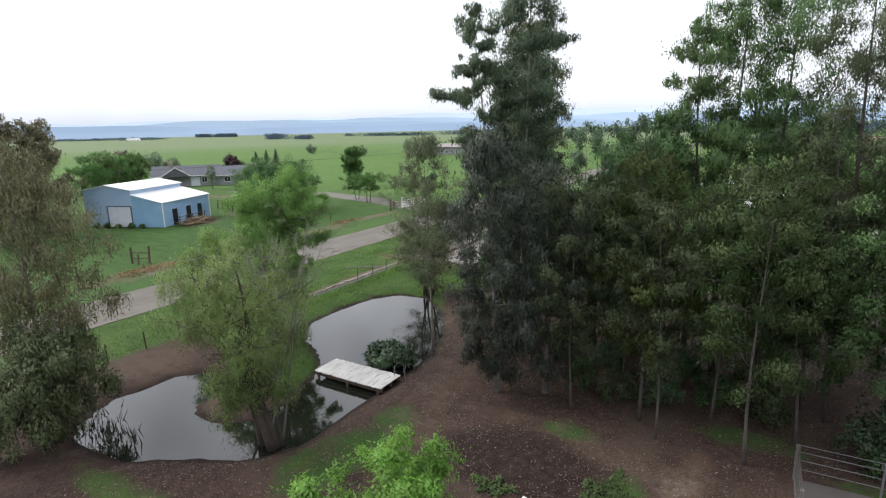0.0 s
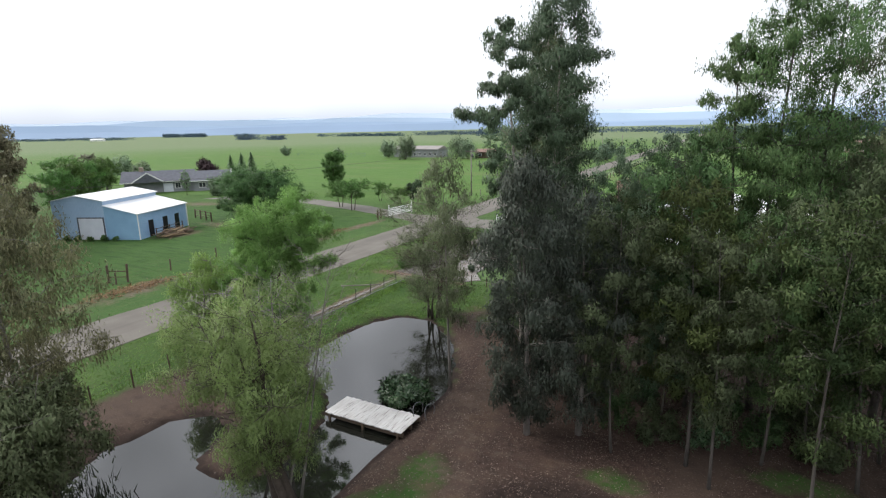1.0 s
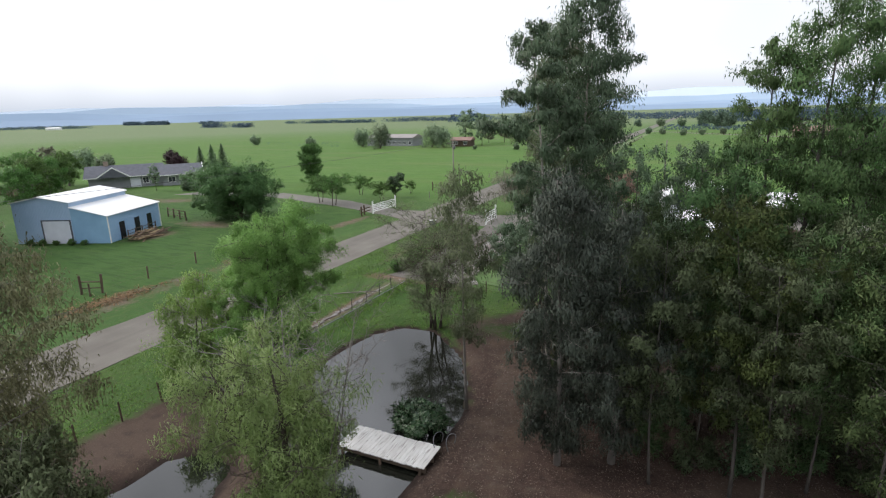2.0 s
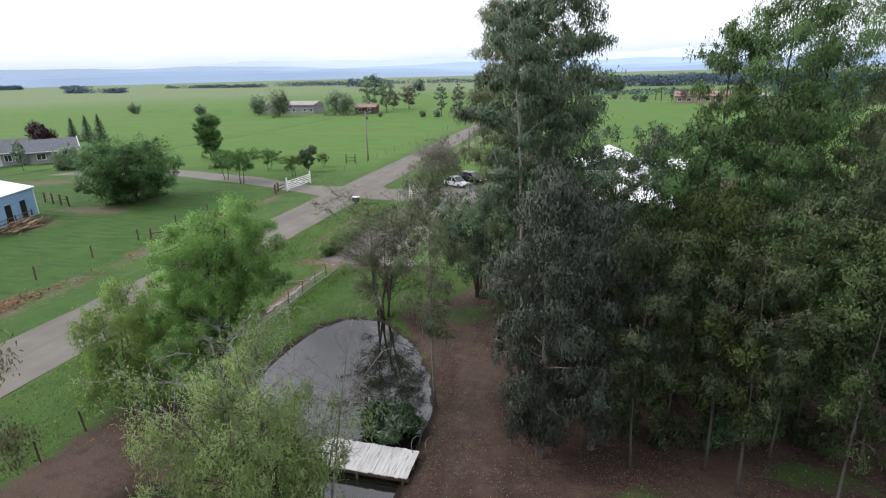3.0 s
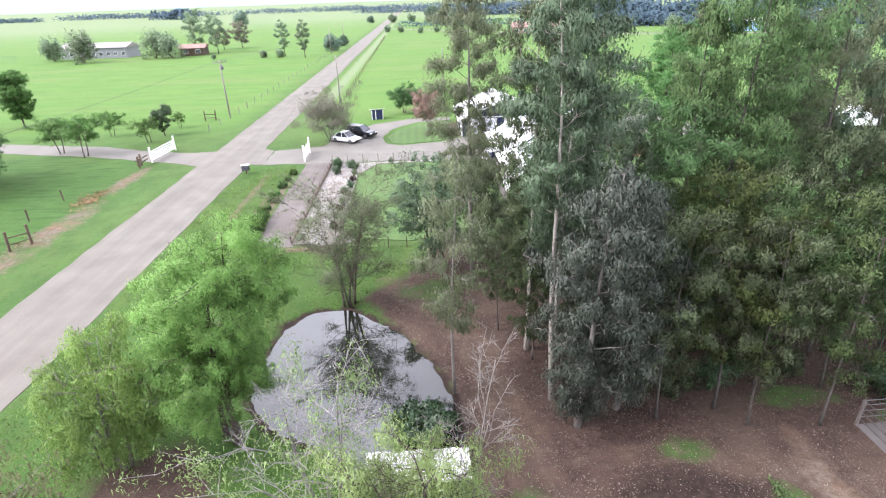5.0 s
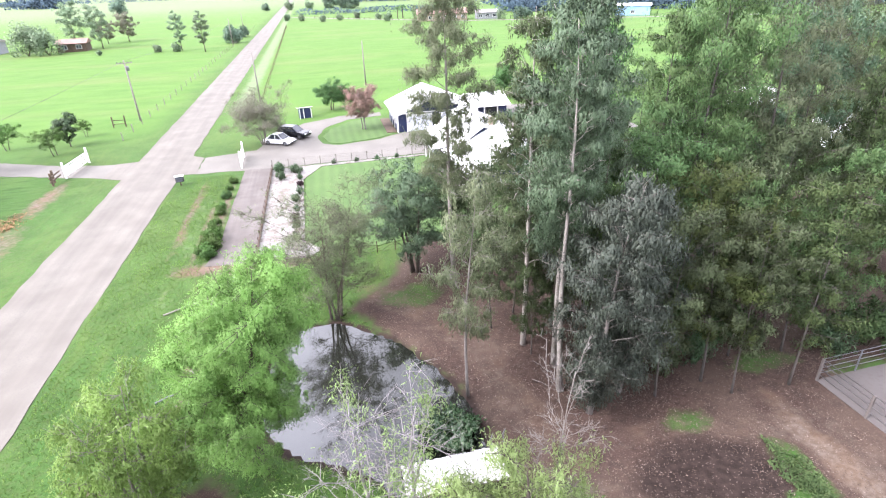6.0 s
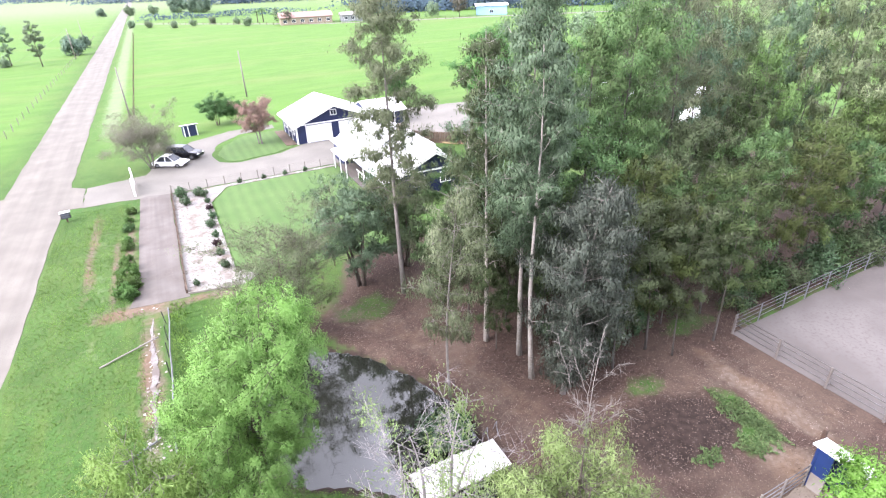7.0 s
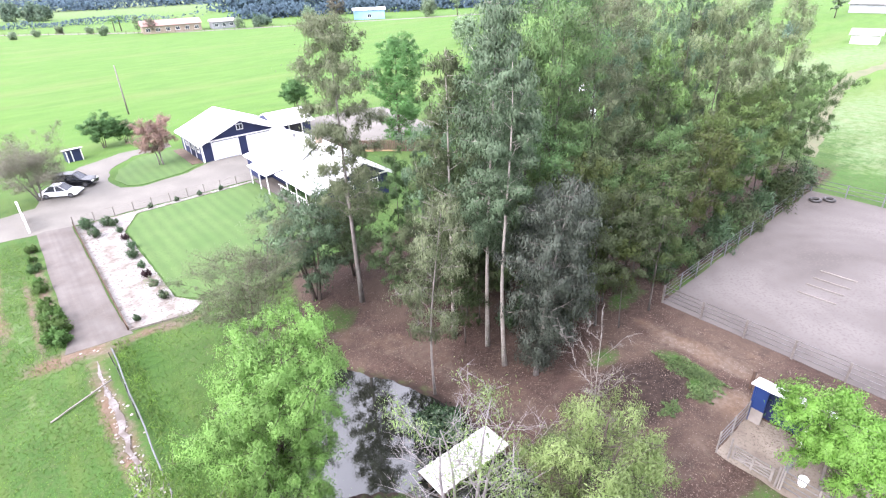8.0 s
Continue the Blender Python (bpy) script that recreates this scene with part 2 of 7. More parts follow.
M["leaf_dark"] = leaf_material("leaf_dark", (0.0396, 0.0785, 0.0356), (0.0644, 0.1201, 0.0535), (0.1386, 0.175, 0.098), 0.25, rough=0.35)
M["leaf_glossy"] = leaf_material("leaf_glossy", (0.036, 0.078, 0.0336), (0.063, 0.126, 0.0532), (0.195, 0.2475, 0.154), 0.2, rough=0.22, gloss=0.5, range_=1.0)
M["leaf_maroon"] = leaf_material("leaf_maroon", (0.0198, 0.0079, 0.0119), (0.033, 0.0132, 0.0185), (0.0462, 0.0231, 0.0231), 0.2)
M["leaf_pink"] = leaf_material("leaf_pink", (0.158, 0.132, 0.0858), (0.277, 0.178, 0.145), (0.363, 0.264, 0.224), 0.35)
M["leaf_grey_bare"] = leaf_material("leaf_grey_bare", (0.1138, 0.1101, 0.08151), (0.1598, 0.1552, 0.1115), (0.2127, 0.2012, 0.1456), 0.3)
M["leaf_litter"] = leaf_material("leaf_litter", (0.052, 0.032, 0.022), (0.098, 0.066, 0.049), (0.23, 0.185, 0.155), 0.0, range_=1.0)
M["reed"] = leaf_material("reed", (0.0132, 0.0231, 0.0119), (0.0231, 0.0363, 0.0165), (0.0528, 0.0561, 0.0297), 0.2)
M["grass_blade"] = leaf_material("grass_blade", (0.07766, 0.1582, 0.0267), (0.1048, 0.2009, 0.0355), (0.147, 0.2177, 0.0533), 0.45)


def tracked(m, scale, low, high):
    """Long faint wheel tracks along y over a gravel material."""
    n, l = m.node_tree.nodes, m.node_tree.links
    p = n["Principled BSDF"]
    src = p.inputs["Base Color"].links[0].from_socket
    tc = n.new("ShaderNodeTexCoord")
    mp = n.new("ShaderNodeMapping")
    mp.inputs["Scale"].default_value = (1.0, 0.03, 1.0)
    l.new(tc.outputs["Object"], mp.inputs["Vector"])
    ns = n.new("ShaderNodeTexNoise")
    ns.inputs["Scale"].default_value, ns.inputs["Detail"].default_value = scale, 3
    l.new(mp.outputs[0], ns.inputs["Vector"])
    r = n.new("ShaderNodeMapRange")
    r.inputs["From Min"].default_value, r.inputs["From Max"].default_value = 0.35, 0.65
    r.inputs["To Min"].default_value, r.inputs["To Max"].default_value = low, high
    l.new(ns.outputs["Fac"], r.inputs["Value"])
    hs = n.new("ShaderNodeHueSaturation")
    l.new(r.outputs[0], hs.inputs["Value"])
    l.new(src, hs.inputs["Color"])
    l.new(hs.outputs[0], p.inputs["Base Color"])


tracked(M["gravel_road"], 0.9, 0.89, 1.10)
tracked(M["path_earth"], 1.2, 0.85, 1.12)


def ridden(m, x, y):
    """Faint rings and scuffs round the middle of the arena."""
    n, l = m.node_tree.nodes, m.node_tree.links
    p = n["Principled BSDF"]
    src = p.inputs["Base Color"].links[0].from_socket
    tc = n.new("ShaderNodeTexCoord")
    mp = n.new("ShaderNodeMapping")
    mp.inputs["Location"].default_value = (-x, -y, 0)
    l.new(tc.outputs["Object"], mp.inputs["Vector"])
    wv = n.new("ShaderNodeTexWave")
    wv.wave_type, wv.rings_direction = "RINGS", "Z"
    wv.inputs["Scale"].default_value, wv.inputs["Distortion"].default_value = 0.16, 14.0
    wv.inputs["Detail"].default_value, wv.inputs["Detail Scale"].default_value = 4.0, 0.6
    l.new(mp.outputs[0], wv.inputs["Vector"])
    r = n.new("ShaderNodeMapRange")
    r.inputs["To Min"].default_value, r.inputs["To Max"].default_value = 0.97, 1.03
    l.new(wv.outputs["Fac"], r.inputs["Value"])
    hs = n.new("ShaderNodeHueSaturation")
    l.new(r.outputs[0], hs.inputs["Value"])
    l.new(src, hs.inputs["Color"])
    l.new(hs.outputs[0], p.inputs["Base Color"])


ridden(M["arena_sand"], 54.0, -52.0)


# ---- helpers for meshes ----
def link(name, bm_or_mesh, mat, parent=None, label="", smooth=False):
    if isinstance(bm_or_mesh, bmesh.types.BMesh):
        me = bpy.data.meshes.new(name)
        bm_or_mesh.to_mesh(me)
        bm_or_mesh.free()
    else:
        me = bm_or_mesh
    if mat and not me.materials:
        me.materials.append(M[mat] if isinstance(mat, str) else mat)
    if smooth:
        me.polygons.foreach_set("use_smooth", [True] * len(me.polygons))
    ob = new(name, me)
    if parent:
        ob.parent = parent
    if label:
        ob["label"] = label
    return ob


def part(name, bm, mat, parent, label="", smooth=False):
    return link(name, bm, mat, parent, label, smooth)


def thing(name, m, label, category, group=""):
    ob = new(name)
    ob.empty_display_size = 0.3
    ob.matrix_basis = m
    return tagged(ob, label, category, group)


def box(bm, x0, x1, y0, y1, z0, z1, bevel=0.0):
    vs = [bm.verts.new((x, y, z)) for z in (z0, z1) for x, y in ((x0, y0), (x1, y0), (x1, y1), (x0, y1))]
    fs = [(3, 2, 1, 0), (4, 5, 6, 7), (0, 1, 5, 4), (1, 2, 6, 5), (2, 3, 7, 6), (3, 0, 4, 7)]
    made = [bm.faces.new([vs[i] for i in f]) for f in fs]
    if bevel:
        bmesh.ops.bevel(bm, geom=list({e for f in made for e in f.edges}), offset=bevel, segments=1, affect="EDGES")
    return bm


def boxbm(*a, **k):
    return box(bmesh.new(), *a, **k)


def prism(bm, pts, axis, a, b):
    """A polygon of (h, z) points drawn out along x (axis 0) or y (axis 1) from a to b."""
    def at(h, z, t):
        return (t, h, z) if axis == 0 else (h, t, z)
    lo = [bm.verts.new(at(h, z, a)) for h, z in pts]
    hi = [bm.verts.new(at(h, z, b)) for h, z in pts]
    n = len(pts)
    bm.faces.new(lo)
    bm.faces.new(hi[::-1])
    for i in range(n):
        bm.faces.new((lo[i], hi[i], hi[(i + 1) % n], lo[(i + 1) % n]))
    bmesh.ops.recalc_face_normals(bm, faces=bm.faces)
    return bm


def slab(bm, corners, thick):
    """A plate of the given four or more upper corners, thick downwards."""
    up = [bm.verts.new(c) for c in corners]
    lo = [bm.verts.new((c[0], c[1], c[2] - thick)) for c in corners]
    n = len(up)
    bm.faces.new(up)
    bm.faces.new(lo[::-1])
    for i in range(n):
        bm.faces.new((up[i], lo[i], lo[(i + 1) % n], up[(i + 1) % n]))
    bmesh.ops.recalc_face_normals(bm, faces=bm.faces)
    return bm


def tube_arrays(lines, sides=6):
    """Vertices and faces of tapered tubes along polylines; each line is a list of (point, radius)."""
    verts, faces = [], []
    most = sides
    for line in lines:
        base = len(verts)
        k = len(line)
        sides = 3 if line[0][1] < 0.0145 else most
        for i, (p, r) in enumerate(line):
            a = Vector(line[max(i - 1, 0)][0])
            b = Vector(line[min(i + 1, k - 1)][0])
            d = (b - a).normalized() if (b - a).length > 1e-6 else Vector((0, 0, 1))
            s = d.orthogonal().normalized()
            t = d.cross(s)
            for j in range(sides):
                w = 2 * math.pi * j / sides
                verts.append(tuple(Vector(p) + (s * math.cos(w) + t * math.sin(w)) * r))
        for i in range(k - 1):
            for j in range(sides):
                q, w = base + i * sides, base + (i + 1) * sides
                faces.append((q + j, q + (j + 1) % sides, w + (j + 1) % sides, w + j))
        if sides > 3 or most == 3:
            faces.append(tuple(base + (k - 1) * sides + j for j in range(sides)))
            faces.append(tuple(base + j for j in reversed(range(sides))))
    return verts, faces


def tubes(name, lines, mat, parent=None, sides=6, label=""):
    v, f = tube_arrays(lines, sides)
    me = bpy.data.meshes.new(name)
    me.from_pydata(v, [], f)
    return link(name, me, mat, parent, label, smooth=True)


def rod(a, b, r):
    return [(a, r), (b, r)]


def leaf_mesh(name, centres, dirs, sides, length, width, soft=None):
    """Slim pointed leaves, three corners each, from arrays of places, directions and side vectors. soft: the way each leaf's shading faces, which makes clumps round."""
    n = len(centres)
    L, W = np.asarray(length).reshape(-1, 1), np.asarray(width).reshape(-1, 1)
    if soft is not None:
        flip = np.where((np.cross(dirs, sides) * soft).sum(1) < 0, -1.0, 1.0)[:, None]
        sides = sides * flip
    v = np.empty((n, 3, 3))
    v[:, 0] = centres - dirs * L * 0.4 + sides * W * 0.5
    v[:, 1] = centres - dirs * L * 0.4 - sides * W * 0.5
    v[:, 2] = centres + dirs * L * 0.6
    me = bpy.data.meshes.new(name)
    me.vertices.add(n * 3)
    me.vertices.foreach_set("co", v.reshape(-1))
    me.loops.add(n * 3)
    me.loops.foreach_set("vertex_index", np.arange(n * 3))
    me.polygons.add(n)
    me.polygons.foreach_set("loop_start", np.arange(n) * 3)
    me.polygons.foreach_set("loop_total", np.full(n, 3))
    me.update(calc_edges=True)
    if soft is not None:
        me.polygons.foreach_set("use_smooth", [True] * n)
        me.normals_split_custom_set_from_vertices(np.repeat(soft, 3, axis=0))
    return me


def unit(a):
    return a / np.maximum(np.linalg.norm(a, axis=1, keepdims=True), 1e-9)


# ---- trees ----
def tree_meshes(name, seed, height, radius, crown_from, limbs, twigs, per_twig, leaf, droop, trunk_r, bark, leaves,
                stems=1, lean=(0, 0), rise=0.6, clump=0.45, shape="oval", bare=0.0, spread_stems=0.25, wisp=0.0, flat=0.75, sides=6, bend=0.5, uneven=1.0):
    """Trunk, limbs and crown of one tree. Returns the wood mesh and the leaf mesh, both standing at the origin."""
    rng = np.random.default_rng(seed)
    rnd = random.Random(seed)
    lines, clumps, limb_lengths = [], [], []
    ph = (rnd.uniform(0, 6.28), rnd.uniform(0, 6.28))
    for s in range(stems):
        az = 2 * math.pi * (s + rnd.random() * 0.6) / stems
        out = spread_stems * height * (0 if stems == 1 else 0.6 + 0.6 * rnd.random())
        top_h = height * (1 if s == 0 else 0.72 + 0.25 * rnd.random())
        top = Vector((lean[0] + out * math.cos(az), lean[1] + out * math.sin(az), top_h * 0.97))
        k = 9
        stem = []
        wob = Vector((rnd.uniform(-1, 1), rnd.uniform(-1, 1), 0)) * height * (0.03 if stems > 1 else 0.012)
        foot = Vector((0.25 * math.cos(az), 0.25 * math.sin(az), -0.15)) if stems > 1 else Vector((0, 0, -0.15))
        rr = trunk_r * (1 if stems == 1 else 0.7)
        for i in range(k + 1):
            f = i / k
            p = foot.lerp(top, f)
            p.x -= (f - f * f) * (top.x - foot.x) * bend
            p.y -= (f - f * f) * (top.y - foot.y) * bend
            p += wob * math.sin(f * 5.0 + s)
            flare = 1.18 if i == 0 else 1.0
            stem.append((p, max(rr * (1 - 0.93 * f ** 0.9) * flare, 0.012)))
        lines.append(stem)
        n_l = max(3, limbs // stems)
        for j in range(n_l):
            f = crown_from + (0.985 - crown_from) * ((j + rnd.random()) / n_l)
            fi = min(int(f * k), k - 1)
            p0 = stem[fi][0].lerp(stem[fi + 1][0], f * k - fi)
            r0 = stem[fi][1] * 0.3
            g = (f - crown_from) / (1 - crown_from)
            if shape == "oval":
                prof = math.sin(math.pi * min(max(0.12 + 0.86 * g, 0), 1)) ** 0.7
            elif shape == "top":
                prof = (0.35 + 0.65 * math.sin(math.pi * min(0.25 + 0.7 * g, 1)))
            elif shape == "cone":
                prof = 1.05 - 0.85 * g
            else:
                prof = 0.55 + 0.45 * math.sin(math.pi * (0.1 + 0.75 * g))
            a = j * 2.399 + s * 1.3 + rnd.uniform(-0.5, 0.5)
            lobe = 1 + uneven * (0.24 * math.sin(2 * a + ph[0] + 3 * g) + 0.2 * math.sin(9 * g + a + ph[1]))
            ln = radius * prof * rnd.uniform(0.6, 1.15) * lobe
            d = Vector((math.cos(a), math.sin(a), 0))
            up = rise * rnd.uniform(0.5, 1.3)
            pts = []
            m = 5
            for q in range(m + 1):
                h = q / m
                z = up * ln * (h - 0.28 * h * h * (1 + droop))
                pts.append((p0 + d * ln * h + Vector((0, 0, z)) + Vector((rnd.uniform(-1, 1), rnd.uniform(-1, 1), rnd.uniform(-1, 1))) * 0.05 * ln * (q > 0), max(r0 * (1 - 0.9 * h), 0.008)))
            lines.append(pts)
            limb_lengths.append(ln)
            is_bare = rnd.random() < bare
            n_t = max(2, int(twigs * (0.5 + ln / max(radius, 0.1) * 0.7)))
            for q in range(n_t):
                h = 0.25 + 0.75 * (q + rnd.random()) / n_t
                hi = min(int(h * m), m - 1)
                b0 = pts[hi][0].lerp(pts[hi + 1][0], h * m - hi)
                tl = radius * rnd.uniform(0.16, 0.42) * (1.15 - 0.3 * h)
                td = (d * 0.5 + Vector((rnd.uniform(-1, 1), rnd.uniform(-1, 1), rnd.uniform(-0.35, 0.9)))).normalized()
                e = b0 + td * tl
                if is_bare:
                    mid_p = b0 + td * tl * 0.5 + Vector((0, 0, 0.1 * tl))
                    lines.append([(b0, 0.008), (mid_p, 0.006), (e, 0.003)])
                    for w in range(2):
                        e2 = mid_p + (td + Vector((rnd.uniform(-1, 1), rnd.uniform(-1, 1), rnd.uniform(-0.2, 0.8)))).normalized() * tl * 0.55
                        lines.append([(mid_p, 0.006), (e2, 0.003)])
                else:
                    lines.append([(b0, 0.014), (e, 0.006)])
                    if rnd.random() < 0.86:
                        clumps.append((e, len(limb_lengths)))
                    if rnd.random() < 0.5:
                        clumps.append((b0.lerp(e, 0.4), len(limb_lengths)))
    v, f = tube_arrays(lines, sides)
    wood = bpy.data.meshes.new(name + "_trunk")
    wood.from_pydata(v, [], f)
    wood.materials.append(M[bark])
    wood.polygons.foreach_set("use_smooth", [True] * len(wood.polygons))
    if not clumps:
        return wood, None
    c = np.array([tuple(p) for p, _ in clumps])
    n = len(c)
    counts = np.maximum((per_twig * (0.5 + rng.random(n))).astype(int), 3)
    idx = np.repeat(np.arange(n), counts)
    tot = len(idx)
    off = rng.normal(size=(tot, 3))
    deep_in = rng.random((tot, 1)) ** 0.4
    off = np.where(rng.random((tot, 1)) < 0.88, unit(off) * deep_in, off * 0.6)
    outward = unit(off)
    off *= clump * radius * 0.42 * (0.5 + 0.9 * rng.random(n))[idx, None] * (0.65 + 0.75 * rng.random((n, 3)))[idx]
    off[:, 2] *= flat
    if wisp:
        off[:, 2] -= rng.random(tot) ** 1.5 * wisp * radius
    limb = np.array([k for _, k in clumps])
    heart = np.array([c[limb == k].mean(0) for k in limb]) + np.array([0, 0, -0.08 * radius])
    cen = c[idx] + off
    cen += (heart[idx] - cen) * 0.07
    low = crown_from * height * 0.5 if crown_from > 0.12 else 0.1
    cen[:, 2] = np.maximum(cen[:, 2], low * rng.uniform(0.6, 1.2, tot))
    dirs = unit(rng.normal(size=(tot, 3)) + np.array([0, 0, -2.6 * droop]) + outward * 0.5)
    face = outward * 1.0 + rng.normal(size=(tot, 3)) * 0.35 + np.array([0, 0, 0.3])
    sd = unit(np.cross(face, dirs))
    bulk = unit((cen - c.mean(0)) * np.array([1, 1, 0.5]))
    soft = unit(0.5 * outward + 0.75 * unit(cen - heart[idx]) + 0.5 * bulk + rng.normal(size=(tot, 3)) * 0.2 + np.array([0, 0, 0.2]))
    size = 1.25 - 0.35 * deep_in[:, 0]
    ln = leaf[0] * size * rng.uniform(0.6, 1.35, tot)
    wd = leaf[1] * size * rng.uniform(0.7, 1.3, tot)
    crown = leaf_mesh(name + "_crown", cen, dirs, sd, ln, wd, soft)
    crown.materials.append(M[leaves])
    return wood, crown


def plant(name, x, y, label, meshes, category="tree", group="", turn=0.0, scale=1.0, z=0.0, tall=1.0):
    ob = new(name)
    ob.matrix_basis = Matrix.LocRotScale((x, y, z), Euler((0, 0, turn)), (scale, scale, scale * tall))
    tagged(ob, label, category, group)
    for n, me in zip(("trunk", "crown"), meshes):
        if me is not None:
            p = new(n, me)
            p.parent = ob
    return ob


# ---- ground: one sheet to the horizon, with the pond's hollow ----
POND = [(19.0, -30.0), (22.0, -32.6), (24.4, -36.3), (25.3, -39.5), (25.4, -43.0), (25.3, -46.0), (25.4, -49.2), (24.6, -50.8),
        (22.0, -52.4), (19.8, -53.6), (17.2, -54.0), (15.3, -53.2), (14.3, -51.0), (14.6, -48.0), (15.8, -46.8), (17.6, -47.2),
        (18.4, -49.6), (20.3, -50.4), (22.0, -49.4), (22.3, -47.0), (21.6, -44.6), (20.6, -42.8), (18.6, -41.4), (16.6, -40.2),
        (15.4, -38.4), (15.2, -35.0), (15.6, -32.0), (16.8, -30.4)]
WATER = -0.30


def inside_distance(px, py, poly):
    """Signed distance to a polygon, negative inside, for arrays of points."""
    d = np.full(px.shape, 1e9)
    ins = np.zeros(px.shape, bool)
    n = len(poly)
    for i in range(n):
        (ax, ay), (bx, by) = poly[i], poly[(i + 1) % n]
        ex, ey = bx - ax, by - ay
        t = np.clip(((px - ax) * ex + (py - ay) * ey) / (ex * ex + ey * ey), 0, 1)
        d = np.minimum(d, np.hypot(px - ax - t * ex, py - ay - t * ey))
        cross = ((ay > py) != (by > py)) & (px < (bx - ax) * (py - ay) / (by - ay + 1e-12) + ax)
        ins ^= cross
    return np.where(ins, -d, d)


def smooth01(a):
    a = np.clip(a, 0, 1)
    return a * a * (3 - 2 * a)


def wave(x, y, k, seed):
    """Soft bumps between -1 and 1 from a few turned sines."""
    r = np.random.default_rng(seed)
    out = np.zeros_like(x)
    for i in range(6):
        a, f, p = r.uniform(0, 6.28), k * r.uniform(0.5, 2.0), r.uniform(0, 6.28)
        out += np.sin((x * math.cos(a) + y * math.sin(a)) * f + p)
    return out / 6


def ground_height(x, y):
    sd = inside_distance(x, y, POND) + 0.25 * wave(x, y, 2.2, 3)
    bank = np.where(sd > 0, WATER * (1 - smooth01(sd / 1.4)) , np.maximum(WATER + sd * 0.55, -1.6))
    bump = 0.10 * wave(x, y, 0.45, 5) * smooth01((sd - 1) / 4)
    near = smooth01((120 - np.hypot(x - 20, y + 40)) / 60)
    flat = 1 - smooth01(1 - np.abs(x) / 6)
    mound = 0.28 * np.exp(-((x - 34.6) ** 2 + (y + 46.6) ** 2) / 5.0)
    return bank + bump * near * flat * smooth01((34 - x) / 8 + 1) * (x < 43) * smooth01((-19.5 - y) / 3) + mound


def stretch(lo, hi, step, far):
    mid_ = list(np.arange(lo, hi + 1e-6, step))
    a, b, g = [], [], step
    x = lo
    while x > -far:
        g *= 1.22
        x -= g
        a.append(max(x, -far))
    x, g = mid_[-1], step
    while x < far:
        g *= 1.22
        x += g
        b.append(min(x, far))
    return np.array(a[::-1] + mid_ + b)


gx, gy = stretch(-12, 50, 0.5, 4800), stretch(-66, -14, 0.5, 4800)
GX, GY = np.meshgrid(gx, gy)
GZ = ground_height(GX, GY)
nx, ny = len(gx), len(gy)
gm = bpy.data.meshes.new("ground")
gi = np.arange(nx * ny).reshape(ny, nx)
quads = np.stack([gi[:-1, :-1], gi[:-1, 1:], gi[1:, 1:], gi[1:, :-1]], -1).reshape(-1, 4)
gm.from_pydata(np.stack([GX, GY, GZ], -1).reshape(-1, 3).tolist(), [], quads.tolist())
gm.polygons.foreach_set("use_smooth", [True] * len(gm.polygons))

# which cover lies where: fallen leaves (r), bare earth (g), dry grass and painted distance haze (b)
LITTER = [(25.5, -20.5), (30.0, -20.0), (78.0, -20.0), (78.0, -41.6), (44.6, -42.0), (44.6, -64.0), (37.0, -64.0), (33.0, -57.5), (30.0, -56.5), (27.0, -54.2),
          (23.0, -56.2), (19.5, -58.0), (14.0, -59.0), (10.6, -55.0), (9.8, -49.0), (10.2, -43.0), (13.0, -41.0), (15.2, -43.6), (16.2, -45.6),
          (18.5, -45.0), (20.5, -46.5), (23.8, -47.0), (25.2, -38.0), (22.5, -33.0), (20.2, -29.0), (23.5, -25.5)]
lit = np.clip(0.5 - inside_distance(GX, GY, LITTER) / 1.6, 0, 1)
for cx, cy, rx, ry in ((30.4, -54.6, 2.6, 1.6), (37.9, -47.2, 0.8, 2.2), (37.0, -48.7, 1.0, 1.2), (28.2, -48.2, 1.2, 3.0), (27.0, -50.6, 1.2, 1.8), (41.6, -40.5, 1.8, 0.8), (35.0, -43.5, 1.1, 0.8), (24.4, -28.4, 2.0, 1.6), (22.5, -55.2, 3.5, 0.7)):
    lit = np.minimum(lit, np.clip(np.hypot((GX - cx) / rx, (GY - cy) / ry) + 0.55 * wave(GX, GY, 1.7, 33) - 0.4, 0.24, 1))
bare_ = np.zeros_like(GX)
for cx, cy, rx, ry in ((39.9, -47.0, 0.8, 4.4), (37.0, -50.4, 1.4, 1.6), (9.2, -20.5, 2.0, 1.2), (10.9, -29.0, 0.65, 7.5), (10.2, -20.6, 2.6, 0.9), (14.6, -20.9, 2.4, 0.5), (8.6, -13.0, 0.35, 7.0), (9.6, -9.0, 0.4, 8.0), (-29.0, -7.2, 5.5, 2.0), (-54.0, 6.5, 4.5, 2.4), (-62.0, 10.0, 3.5, 2.0), (-29.8, -15.5, 1.6, 3.2), (-8.4, -34.5, 1.8, 8), (-8.6, -16, 1.7, 10), (-9.2, 0, 1.2, 5)):
    bare_ = np.maximum(bare_, np.clip(1.5 - np.hypot((GX - cx) / rx, (GY - cy) / ry), 0, 1))
bare_ = np.where((GX < 0) & (GX > -20), bare_ * (0.75 + 0.45 * wave(GX, GY, 1.3, 21)), bare_)
for cx, cy, rx, ry in ((33.5, -43.6, 3.5, 0.7), (29.0, -44.5, 0.8, 4.0), (39.0, -44.6, 2.6, 1.0), (35.6, -50.6, 1.4, 0.8), (32.6, -51.0, 2.2, 1.3), (41.4, -48.0, 0.8, 3.5)):
    bare_ = np.maximum(bare_, np.clip(1.3 - np.hypot((GX - cx) / rx, (GY - cy) / ry), 0, 0.42))
